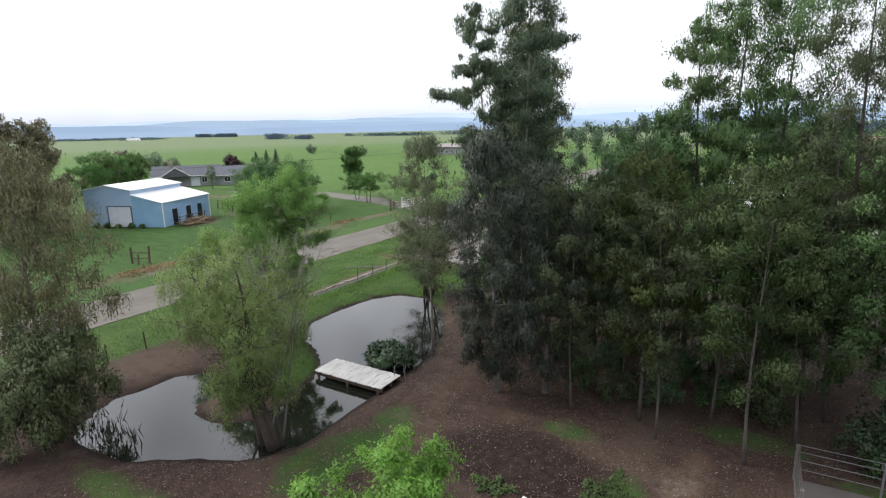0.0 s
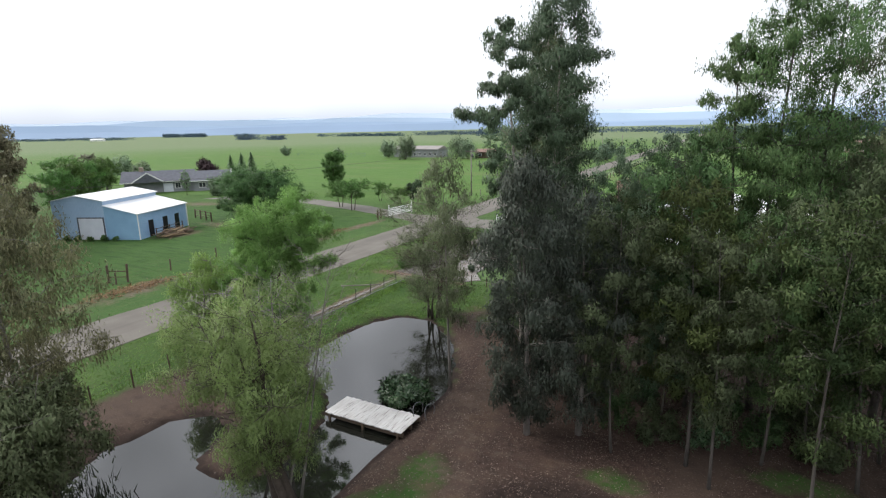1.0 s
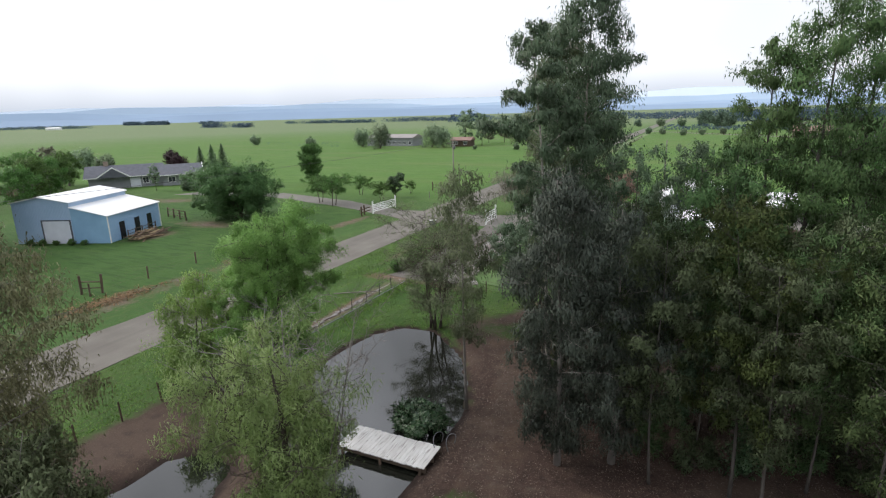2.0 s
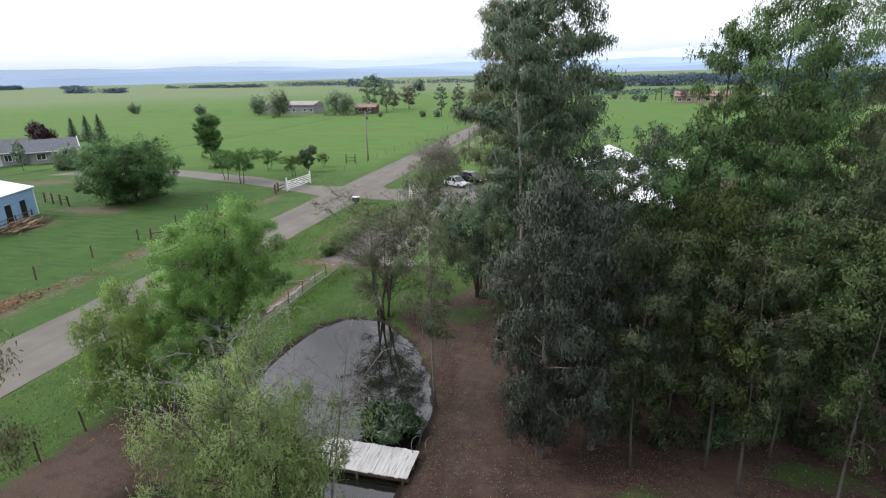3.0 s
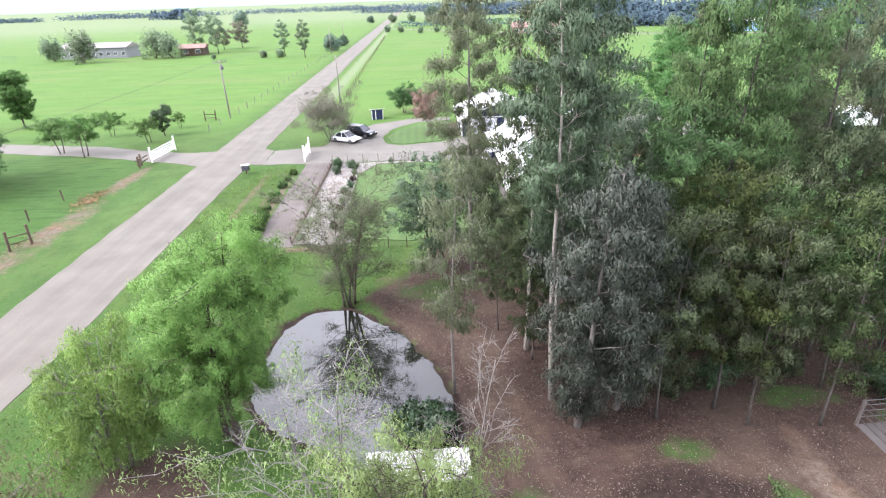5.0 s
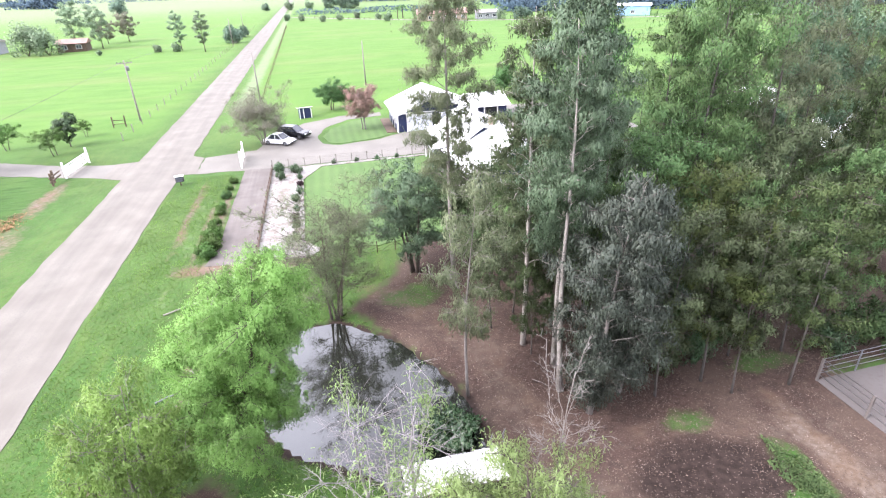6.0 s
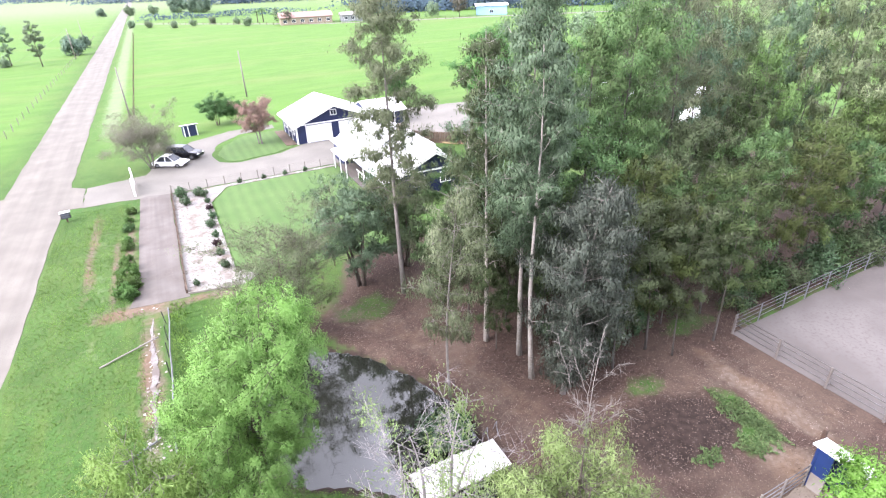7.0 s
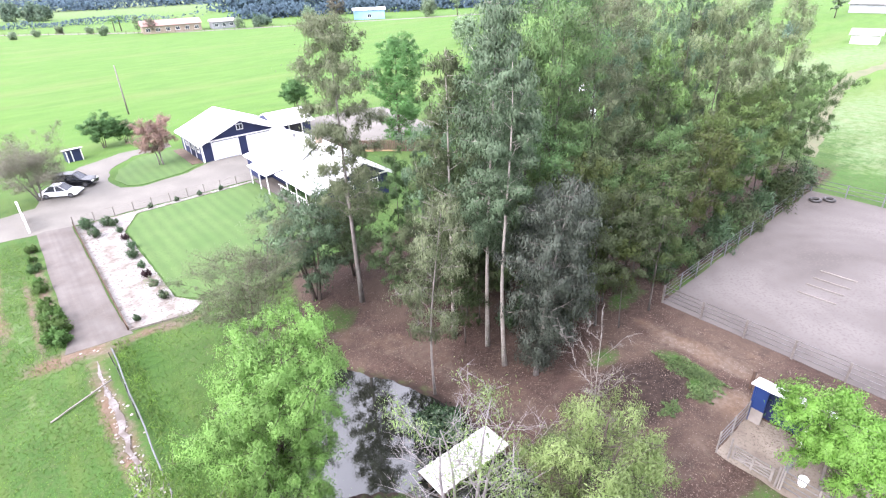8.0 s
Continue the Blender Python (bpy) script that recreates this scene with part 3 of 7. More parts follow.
for cx, cy, rx, ry in ((11.6, -21.3, 2.2, 1.0), (16.5, -21.3, 2.2, 0.7)):
    bare_ = np.maximum(bare_, np.clip(1.3 - np.hypot((GX - cx) / rx, (GY - cy) / ry), 0, 0.75))
way = [(21.6, -27.2), (24.6, -30.4), (26.9, -35.0), (27.8, -40.0), (28.6, -45.0), (30.6, -50.0)]
trod = np.full(GX.shape, 9.0)
for (ax_, ay_), (bx_, by_) in zip(way, way[1:]):
    ex, ey = bx_ - ax_, by_ - ay_
    f_ = np.clip(((GX - ax_) * ex + (GY - ay_) * ey) / (ex * ex + ey * ey), 0, 1)
    trod = np.minimum(trod, np.hypot(GX - ax_ - f_ * ex, GY - ay_ - f_ * ey))
bare_ = np.maximum(bare_, np.clip(1.1 - trod / 1.5, 0, 0.5))
bare_ = np.maximum(bare_, np.clip(1.2 - np.abs(GX - 6.6 + 0.3 * wave(GX, GY, 0.3, 8)) / 0.5, 0, 1) * np.clip((2 - GY) / 3, 0, 1) * np.clip((GY + 20) / 6, 0, 1))
dry = 0.36 * np.clip(1 - np.abs(GX - 7.6) / 1.6, 0, 1) * np.clip((1 - GY) / 4, 0, 1) * np.clip((GY + 30) / 6, 0, 1)
dry = np.maximum(dry, 0.95 * np.clip(1.1 - np.abs(GX - 6.2) / 2.4, 0, 1) * np.clip((GY - 24) / 20, 0, 1))
for cx, cy, rx, ry in ((112, -36, 26, 9), (140, -16, 30, 10), (92, -44, 12, 7), (175, -18, 30, 12)):
    dry = np.maximum(dry, 0.62 * np.clip(1.4 - np.hypot((GX - cx) / rx, (GY - cy) / ry), 0, 1))
# haze painted into far ground by distance, sharing the dry grass mask
far_haze = np.clip(np.hypot(GX, GY) / 560 - 0.3, 0, 0.75)
dry = np.maximum(dry, far_haze)
lush = np.maximum(smooth01((GY - 8) / 30), smooth01((np.hypot(GX - 20, GY + 40) - 60) / 60)) * smooth01((np.abs(GX) - 3) / 8 + 0.3)
lush = lush * (1 - 0.9 * (GX < -4) * smooth01((26 - GY) / 14) * smooth01((GX + 170) / 60))
damp = np.clip(1.75 - np.hypot((GX - 34.2) / 2.9, (GY + 46.5) / 1.9), 0, 1)
shore = inside_distance(GX, GY, POND)
damp = np.maximum(damp, np.clip(1.15 - np.abs(shore - 0.1) / 0.75, 0, 0.95))
deep = np.where(GX < -4, smooth01((GX + 75) / 25) * smooth01((16 - GY) / 8) * smooth01((GY + 90) / 30) * smooth01((-6 - GX) / 4), 0.0)
deep = np.maximum(deep, np.clip(1.4 - np.hypot((GX - 13.4) / 1.6, (GY + 25.5) / 4.5), 0, 1))
att3 = gm.attributes.new("deep", "FLOAT", "POINT")
att3.data.foreach_set("value", deep.reshape(-1))
att2 = gm.attributes.new("damp", "FLOAT", "POINT")
att2.data.foreach_set("value", damp.reshape(-1))
att = gm.color_attributes.new("cover", "FLOAT_COLOR", "POINT")
att.data.foreach_set("color", np.stack([lit, bare_, dry, lush], -1).reshape(-1))


def ground_material():
    m = bpy.data.materials.new("ground_cover")
    m.use_nodes = True
    n, l = m.node_tree.nodes, m.node_tree.links
    p = n["Principled BSDF"]
    p.inputs["Roughness"].default_value = 0.95
    p.inputs["Specular IOR Level"].default_value = 0.2
    tc = n.new("ShaderNodeTexCoord")

    def nz(scale, detail=5, stretch_=None):
        t = n.new("ShaderNodeTexNoise")
        t.inputs["Scale"].default_value, t.inputs["Detail"].default_value = scale, detail
        if stretch_:
            mp = n.new("ShaderNodeMapping")
            mp.inputs["Scale"].default_value = stretch_
            l.new(tc.outputs["Object"], mp.inputs["Vector"])
            l.new(mp.outputs[0], t.inputs["Vector"])
        else:
            l.new(tc.outputs["Object"], t.inputs["Vector"])
        return t.outputs["Fac"]

    def mix(fac, a, b):
        x = n.new("ShaderNodeMix")
        x.data_type = "RGBA"
        l.new(fac, x.inputs["Factor"])
        for s, v in (("A", a), ("B", b)):
            if isinstance(v, tuple):
                x.inputs[s].default_value = (*v, 1)
            else:
                l.new(v, x.inputs[s])
        return x.outputs["Result"]

    def span(v, a, b, c=0.0, d=1.0):
        r = n.new("ShaderNodeMapRange")
        r.inputs["From Min"].default_value, r.inputs["From Max"].default_value = a, b
        r.inputs["To Min"].default_value, r.inputs["To Max"].default_value = c, d
        l.new(v, r.inputs["Value"])
        return r.outputs[0]

    def math_(op, a, b):
        x = n.new("ShaderNodeMath")
        x.operation = op
        l.new(a, x.inputs[0])
        if isinstance(b, float):
            x.inputs[1].default_value = b
        else:
            l.new(b, x.inputs[1])
        return x.outputs[0]

    big, medium, fine, tiny = nz(0.035), nz(0.35), nz(3.0), nz(14.0)
    grass = mix(span(big, 0.35, 0.65), (0.038, 0.093, 0.0175), (0.058, 0.120, 0.027))
    grass = mix(span(nz(0.11, 4, (1.0, 0.45, 1.0)), 0.42, 0.68, 0.0, 0.7), grass, (0.078, 0.110, 0.030))
    grass = mix(span(medium, 0.42, 0.72), grass, (0.03236, 0.07308, 0.01447))
    grass = mix(span(fine, 0.45, 0.75, 0, 0.75), grass, (0.072, 0.094, 0.034))
    grass = mix(span(nz(7.0), 0.5, 0.72, 0, 0.55), grass, (0.026, 0.056, 0.012))
    drift = nz(0.55, 5, (1.8, 0.22, 1.0))
    grass = mix(span(drift, 0.52, 0.72, 0.0, 0.55), grass, (0.072, 0.108, 0.025))
    grass = mix(span(nz(1.6, 4, (1.0, 0.5, 1.0)), 0.55, 0.75, 0.0, 0.6), grass, (0.030, 0.062, 0.014))
    # one pale colour for dry grass and for the haze painted into far ground
    dry_haze = mix(span(medium, 0.4, 0.6), (0.124, 0.176, 0.083), (0.142, 0.170, 0.088))
    leaf = mix(span(medium, 0.35, 0.65), (0.0475, 0.0292, 0.0231), (0.0700, 0.0442, 0.0348))
    leaf = mix(span(fine, 0.45, 0.7), leaf, (0.0333, 0.02142, 0.01665))
    leaf = mix(span(nz(0.22), 0.45, 0.62, 0.0, 0.65), leaf, (0.092, 0.065, 0.049))
    leaf = mix(span(nz(1.1), 0.52, 0.7, 0.0, 0.6), leaf, (0.034, 0.024, 0.019))
    leaf = mix(span(tiny, 0.56, 0.66, 0, 0.7), leaf, (0.125, 0.092, 0.072))
    earth = mix(span(fine, 0.4, 0.62), (0.108, 0.079, 0.058), (0.145, 0.114, 0.091))
    earth = mix(span(nz(0.5), 0.42, 0.62, 0.0, 0.4), earth, (0.140, 0.080, 0.042))
    cover = n.new("ShaderNodeVertexColor")
    cover.layer_name = "cover"
    sp = n.new("ShaderNodeSeparateColor")
    l.new(cover.outputs["Color"], sp.inputs[0])
    wob = math_("MULTIPLY", math_("SUBTRACT", math_("ADD", math_("MULTIPLY", fine, 0.5), math_("MULTIPLY", nz(0.9), 0.9)), 0.7), 1.1)

    def mask(ch, lo, hi):
        return span(math_("ADD", ch, wob), lo, hi)
    grass = mix(span(cover.outputs["Alpha"], 0.0, 1.0, 0.0, 0.85), grass, mix(span(nz(0.22, 5, (0.5, 1.6, 1.0)), 0.35, 0.68), (0.088, 0.166, 0.032), (0.064, 0.134, 0.024)))
    streak = nz(0.05, 6, (0.35, 1.6, 1.0))
    grass = mix(math_("MULTIPLY", span(streak, 0.5, 0.68, 0.0, 0.5), cover.outputs["Alpha"]), grass, (0.118, 0.142, 0.050))
    dp = n.new("ShaderNodeAttribute")
    dp.attribute_name = "deep"
    grass = mix(span(math_("MULTIPLY", dp.outputs["Fac"], span(medium, 0.3, 0.65, 0.45, 1.0)), 0.0, 1.0, 0.0, 0.75), grass, (0.036, 0.088, 0.014))
    furrow = nz(1.0, 5, (0.3, 1.5, 1.0))
    grass = mix(math_("MULTIPLY", span(furrow, 0.48, 0.66, 0.0, 0.7), dp.outputs["Fac"]), grass, (0.020, 0.052, 0.010))
    col = mix(mask(sp.outputs["Blue"], 0.3, 0.75), grass, dry_haze)
    col = mix(mask(sp.outputs["Red"], 0.22, 0.72), col, leaf)
    col = mix(mask(sp.outputs["Green"], 0.3, 0.95), col, earth)
    da = n.new("ShaderNodeAttribute")
    da.attribute_name = "damp"
    col = mix(span(math_("ADD", da.outputs["Fac"], wob), 0.45, 0.8), col, mix(span(fine, 0.4, 0.65), (0.0224, 0.0145, 0.0119), (0.0409, 0.0277, 0.0224)))
    l.new(col, p.inputs["Base Color"])
    bp = n.new("ShaderNodeBump")
    bp.inputs["Strength"].default_value, bp.inputs["Distance"].default_value = 0.7, 0.06
    l.new(math_("ADD", tiny, fine), bp.inputs["Height"])
    l.new(bp.outputs[0], p.inputs["Normal"])
    return m


M["ground"] = ground_material()
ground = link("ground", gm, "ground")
tagged(ground, "flat green pasture with brown leaf litter round a pond", "ground", kind="structure")

# pond water: dark, still, reflecting the sky
wm = bpy.data.materials.new("pond_water")
wm.use_nodes = True
wp = wm.node_tree.nodes["Principled BSDF"]
wp.inputs["Base Color"].default_value = (0.012, 0.013, 0.010, 1)
wp.inputs["Roughness"].default_value, wp.inputs["IOR"].default_value = 0.02, 1.82
wnz = wm.node_tree.nodes.new("ShaderNodeTexNoise")
wnz.inputs["Scale"].default_value = 1.2
wbp = wm.node_tree.nodes.new("ShaderNodeBump")
wbp.inputs["Strength"].default_value, wbp.inputs["Distance"].default_value = 0.02, 0.02
wm.node_tree.links.new(wnz.outputs["Fac"], wbp.inputs["Height"])
wm.node_tree.links.new(wbp.outputs[0], wp.inputs["Normal"])
M["water"] = wm
bm = bmesh.new()
bm.faces.new([bm.verts.new((x, y, WATER)) for x, y in ((13.4, -55.0), (26.4, -55.0), (26.4, -29.0), (13.4, -29.0))])
tagged(link("water", bm, "water"), "dark still pond water mirroring the grey sky", "pond", kind="structure")


# ---- roads, drives, lawn and beds: thin sheets on the ground ----
def sheet(name, outline, z, mat, label, category, cell=0.0, ragged=0.0, seed=0, thick=0.05, kind="structure"):
    """A plate with slightly ragged edges; outline counter-clockwise."""
    rnd = random.Random(seed)
    pts = []
    n = len(outline)
    for i in range(n):
        a, b = Vector(outline[i]), Vector(outline[(i + 1) % n])
        ln = (b - a).length
        k = max(1, min(int(ln / max(cell, 0.5)), 400)) if ragged else 1
        nrm = Vector((b.y - a.y, a.x - b.x)).normalized()
        for j in range(k):
            p = a.lerp(b, j / k) + nrm * rnd.uniform(-ragged, ragged)
            pts.append((p.x, p.y, z))
    bm = slab(bmesh.new(), pts, thick)
    bmesh.ops.triangulate(bm, faces=[f for f in bm.faces if len(f.verts) > 4])
    return tagged(link(name, bm, mat), label, category, kind=kind)


sheet("road", [(3.1, -800), (3.15, -60), (3.1, 4.5), (5.0, 4.4), (4.8, 10.9), (3.2, 12.2), (3.05, 120), (3.0, 1500), (-3.0, 1500), (-3.1, 120), (-3.1, 12.0), (-5.5, 11.6), (-5.5, 6.2), (-3.2, 4.8), (-3.3, -60), (-3.1, -800)],
      0.03, "gravel_road", "straight unpaved country road of pale gravel", "road", 2.0, 0.12, 1)
sheet("driveway", [(4.9, 4.4), (13.4, 3.7), (32.6, 3.7), (41.0, 6.6), (62.0, 6.0), (64.0, 24.0), (45.0, 27.0), (41.2, 22.0), (29.6, 13.9), (27.0, 12.2), (21.5, 11.0), (19.5, 12.5), (18.8, 16.0),
                   (20.0, 21.0), (23.5, 25.0), (29.0, 26.0), (29.0, 28.3), (22.5, 28.0), (17.0, 25.0), (12.4, 17.8), (11.0, 12.2), (4.9, 10.9)],
      0.022, "gravel_drive", "pale gravel driveway looping round a lawn", "driveway", 1.2, 0.12, 2)
sheet("farm_track", [(-5.4, 6.2), (-5.4, 11.5), (-12.0, 13.0), (-20.0, 17.0), (-40.0, 22.0), (-60.0, 18.0), (-62.0, 14.0), (-40.0, 17.5), (-20.0, 11.8), (-12.0, 8.8)],
      0.022, "gravel_drive", "brown gravel track to the ranch house", "track", 1.2, 0.15, 3)
sheet("garden_path", [(10.3, 4.0), (10.2, -17.0), (9.6, -20.0), (13.6, -20.4), (13.3, -18.0), (13.3, 3.7), (11.0, 4.3)], 0.026, "path_earth", "bare earth path beside the gravel bed", "path", 1.6, 0.05, 4)
sheet("gravel_bed", [(13.5, 3.3), (13.5, -19.8), (17.5, -20.6), (18.6, -19.6), (17.2, -17.5), (17.0, -1.5), (19.0, 2.6), (31.8, 2.9), (31.8, 3.4)], 0.045, "white_gravel", "white gravel bed edging the lawn", "gravel bed", 0.6, 0.03, 5)
sheet("farm_lane", [(4.0, 309.0), (22.9, 286.5), (56.2, 245.2), (85.3, 210.8), (115.0, 195.4), (150.0, 180.0), (260.0, 130.0), (262.0, 134.0), (151.5, 184.5), (116.5, 199.6), (87.5, 214.5), (58.6, 248.6), (25.2, 290.0), (4.0, 314.0)],
      0.02, "gravel_drive", "pale farm lane along the far edge of the pasture", "lane", 4.0, 0.3, 32)
sheet("worn_track", [(84.0, -38.0), (104.0, -33.0), (122.0, -29.0), (140.0, -26.4), (170.0, -27.5), (220.0, -32.0), (220.0, -30.4), (170.0, -25.4), (140.0, -23.6), (121.0, -26.6), (103.0, -31.0), (84.0, -36.4)],
      0.02, "worn_earth", "brown worn track across the dry pasture", "track", 1.5, 0.35, 33)
ARENA = [(43.2, -42.5), (43.6, -90.0), (72.6, -90.0), (72.6, -41.6)]
sheet("arena", ARENA, 0.03, "arena_sand", "level riding arena of grey-brown sand", "riding arena", 2.0, 0.05, 6)


def lawn_material():
    m = material("lawn_grass", (0.050, 0.101, 0.0205), (0.068, 0.119, 0.029), 0.28, 0.95, 0.6, 9, c=(0.045, 0.088, 0.018))
    n, l = m.node_tree.nodes, m.node_tree.links
    p = n["Principled BSDF"]
    src = p.inputs["Base Color"].links[0].from_socket
    tc = n.new("ShaderNodeTexCoord")
    wv = n.new("ShaderNodeTexWave")
    wv.inputs["Scale"].default_value, wv.inputs["Distortion"].default_value = 0.28, 1.6
    wv.inputs["Detail Scale"].default_value = 0.25
    l.new(tc.outputs["Object"], wv.inputs["Vector"])
    hs = n.new("ShaderNodeHueSaturation")
    r = n.new("ShaderNodeMapRange")
    r.inputs["To Min"].default_value, r.inputs["To Max"].default_value = 0.93, 1.08
    l.new(wv.outputs["Fac"], r.inputs["Value"])
    l.new(r.outputs[0], hs.inputs["Value"])
    l.new(src, hs.inputs["Color"])
    l.new(hs.outputs[0], p.inputs["Base Color"])
    return m


M["ditch_mud"] = material("ditch_mud", (0.085, 0.064, 0.05), (0.185, 0.168, 0.158), 1.1, 0.45, 0.6, 7, c=(0.08, 0.06, 0.046), mid=(0.42, 0.58))
sheet("ditch_bed", [(11.0, -22.2), (10.85, -25.0), (10.95, -28.0), (10.85, -31.0), (11.0, -34.5), (11.15, -34.5), (11.1, -31.0), (11.3, -28.5), (11.1, -25.0), (11.12, -22.2)], 0.052, "ditch_mud", "pale wet mud along a shallow ditch", "ditch", 0.5, 0.1, 31)
M["lawn"] = lawn_material()
sheet("lawn", [(17.2, -1.6), (17.3, -17.4), (18.8, -19.4), (23.0, -20.2), (31.8, -18.0), (31.8, 2.7), (19.2, 2.4)], 0.05, "lawn", "mown garden lawn with faint stripes", "lawn", 0.8, 0.03, 7)
sheet("drive_island", [(20.2, 12.6), (21.8, 11.6), (26.5, 12.6), (29.3, 14.4), (29.4, 24.6), (24.0, 23.9), (20.8, 20.0), (19.6, 16.0)], 0.05, "lawn", "grass island inside the driveway loop", "lawn", 0.8, 0.1, 8)
sheet("porch_slab", [(31.9, 3.0), (31.9, -12.6), (33.9, -12.6), (33.9, 3.0)], 0.12, "path_earth", "concrete walk along the porch", "walkway", 0, 0, 9, 0.2)

# distant hills, far behind everything; haze is painted in, paler on farther ridges
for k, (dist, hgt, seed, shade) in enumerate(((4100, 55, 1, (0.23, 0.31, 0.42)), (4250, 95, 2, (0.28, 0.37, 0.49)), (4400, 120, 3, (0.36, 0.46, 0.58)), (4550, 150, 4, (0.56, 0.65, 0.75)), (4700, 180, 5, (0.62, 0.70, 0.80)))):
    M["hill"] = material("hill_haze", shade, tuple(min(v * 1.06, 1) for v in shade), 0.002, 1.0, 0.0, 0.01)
    vs, fs = [], []
    r = random.Random(seed)
    ph = [r.uniform(0, 6.28) for _ in range(6)]
    steps = 200
    for i in range(steps + 1):
        a = 2 * math.pi * i / steps
        h = hgt * (0.72 + 0.17 * math.sin(3 * a + ph[0]) + 0.12 * math.sin(7 * a + ph[1]) + 0.07 * math.sin(17 * a + ph[2]) + 0.03 * math.sin(41 * a + ph[3]))
        c_, s_ = math.cos(a), math.sin(a)
        vs += [(dist * c_, dist * s_, -5), ((dist + 120) * c_, (dist + 120) * s_, max(h, hgt * 0.4))]
    for i in range(steps):
        fs.append((2 * i, 2 * i + 2, 2 * i + 3, 2 * i + 1))
    me = bpy.data.meshes.new("backdrop_hills")
    me.from_pydata(vs, [], fs)
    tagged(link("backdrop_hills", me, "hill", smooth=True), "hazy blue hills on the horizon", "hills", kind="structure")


# ---- buildings ----
def window(parent, m, w, h, frame_mat="white_paint", label="white-framed window"):
    """A window in the local wall plane: x along the wall, -y outwards."""
    ob = new("window")
    ob.parent = parent
    ob.matrix_basis = m
    ob["label"] = label
    bm = bmesh.new()
    t = 0.09
    for x0, x1, z0, z1 in ((-w / 2, -w / 2 + t, 0, h), (w / 2 - t, w / 2, 0, h), (-w / 2 + t, w / 2 - t, 0, t), (-w / 2 + t, w / 2 - t, h - t, h), (-0.03, 0.03, t, h - t)):
        box(bm, x0, x1, -0.05, 0.02, z0, z1)
    part("window_frame", bm, frame_mat, ob)
    part("pane", boxbm(-w / 2 + t, w / 2 - t, -0.02, 0.0, t, h - t), "glass", ob)
    return ob


def gable_block(parent, x0, x1, y0, y1, eave, ridge, ridge_x, wall_mat, roof_mat, over=0.5, thick=0.14, ridge_along="y", ribs=0.0):
    """Walls with gable ends and a two-sided roof. ridge_x: where the ridge stands across the block."""
    if ridge_along == "y":
        part("wall", prism(bmesh.new(), [(x0, 0), (x1, 0), (x1, eave), (ridge_x, ridge), (x0, eave)], 1, y0, y1), wall_mat, parent)
        for side, (xa, sgn) in enumerate(((x0, -1), (x1, 1))):
            slope = (ridge - eave) / abs(ridge_x - xa)
            xe = xa + sgn * over
            ze = eave - slope * over
            lift = thick + 0.02
            bm = slab(bmesh.new(), [(ridge_x, y0 - over, ridge + lift), (ridge_x, y1 + over, ridge + lift), (xe, y1 + over, ze + lift), (xe, y0 - over, ze + lift)], thick)
            part("roof", bm, roof_mat, parent)
            if ribs:
                bm = bmesh.new()
                k = int((y1 - y0 + 2 * over) / ribs)
                for i in range(k + 1):
                    y = y0 - over + i * (y1 - y0 + 2 * over) / k
                    slab(bm, [(ridge_x, y - 0.025, ridge + lift + 0.03), (ridge_x, y + 0.025, ridge + lift + 0.03), (xe, y + 0.025, ze + lift + 0.03), (xe, y - 0.025, ze + lift + 0.03)], 0.035)
                part("roof_rib", bm, roof_mat, parent)
        for y, o in ((y0, -over), (y1, over)):
            bm = bmesh.new()
            for xa, sgn in ((x0, -1), (x1, 1)):
                slope = (ridge - eave) / abs(ridge_x - xa)
                xe, ze = xa + sgn * over, eave - slope * over
                slab(bm, [(ridge_x, y + o - 0.03, ridge + 0.03), (ridge_x, y + o + 0.03, ridge + 0.03), (xe, y + o + 0.03, ze + 0.03), (xe, y + o - 0.03, ze + 0.03)], 0.2)
            part("barge_board", bm, "white_paint", parent)
    return parent


# navy garage with two white doors
garage = thing("garage", pose(0, 0, 0), "navy garage with white metal roof and two white doors", "garage")
gable_block(garage, 29.9, 40.8, 14.6, 23.6, 2.55, 4.75, 35.3, "navy_wall", "white_roof", 0.55, ribs=0.9)
for x in (33.1, 37.6):
    d = part("garage_door", boxbm(x - 1.55, x + 1.55, 14.54, 14.6, 0.05, 2.2), "door_white", garage, "white panelled garage door")
    bm = bmesh.new()
    for i in range(4):
        for j in range(4):
            box(bm, x - 1.45 + j * 0.74, x - 1.45 + j * 0.74 + 0.66, 14.515, 14.54, 0.14 + i * 0.52, 0.14 + i * 0.52 + 0.42)
    part("door_panel", bm, "door_white", d)
    bm = bmesh.new()
    for a, b, c_, e in ((x - 1.72, x - 1.55, 0, 2.38), (x + 1.55, x + 1.72, 0, 2.38), (x - 1.55, x + 1.55, 2.2, 2.38)):
        box(bm, a, b, 14.5, 14.6, c_, e)
    part("door_trim", bm, "white_paint", garage)
for x in (29.9, 31.2, 40.65):
    part("corner_board", boxbm(x, x + 0.14, 14.52, 14.6, 0, 2.5), "white_paint", garage)
part("belt_board", boxbm(29.85, 40.85, 14.5, 14.6, 2.5, 2.66), "white_paint", garage)
window(garage, pose(35.3, 14.59, 3.35), 0.9, 0.8, label="small white gable window")
for y in (16.2, 18.6, 21.0):
    window(garage, pose(29.9, y, 1.0, 0, 0, -90), 1.1, 1.1)
for y in (14.6, 17.4, 19.8, 22.4):
    part("wall_board", boxbm(29.83, 29.9, y, y + 0.16, 0, 2.5), "white_paint", garage)
bm = boxbm(28.4, 29.75, 14.8, 23.4, 0.0, 0.12)
tagged(link("garage_apron", bm, "brown_wood"), "narrow planted strip of brown bark beside the garage", "flower bed", kind="structure")
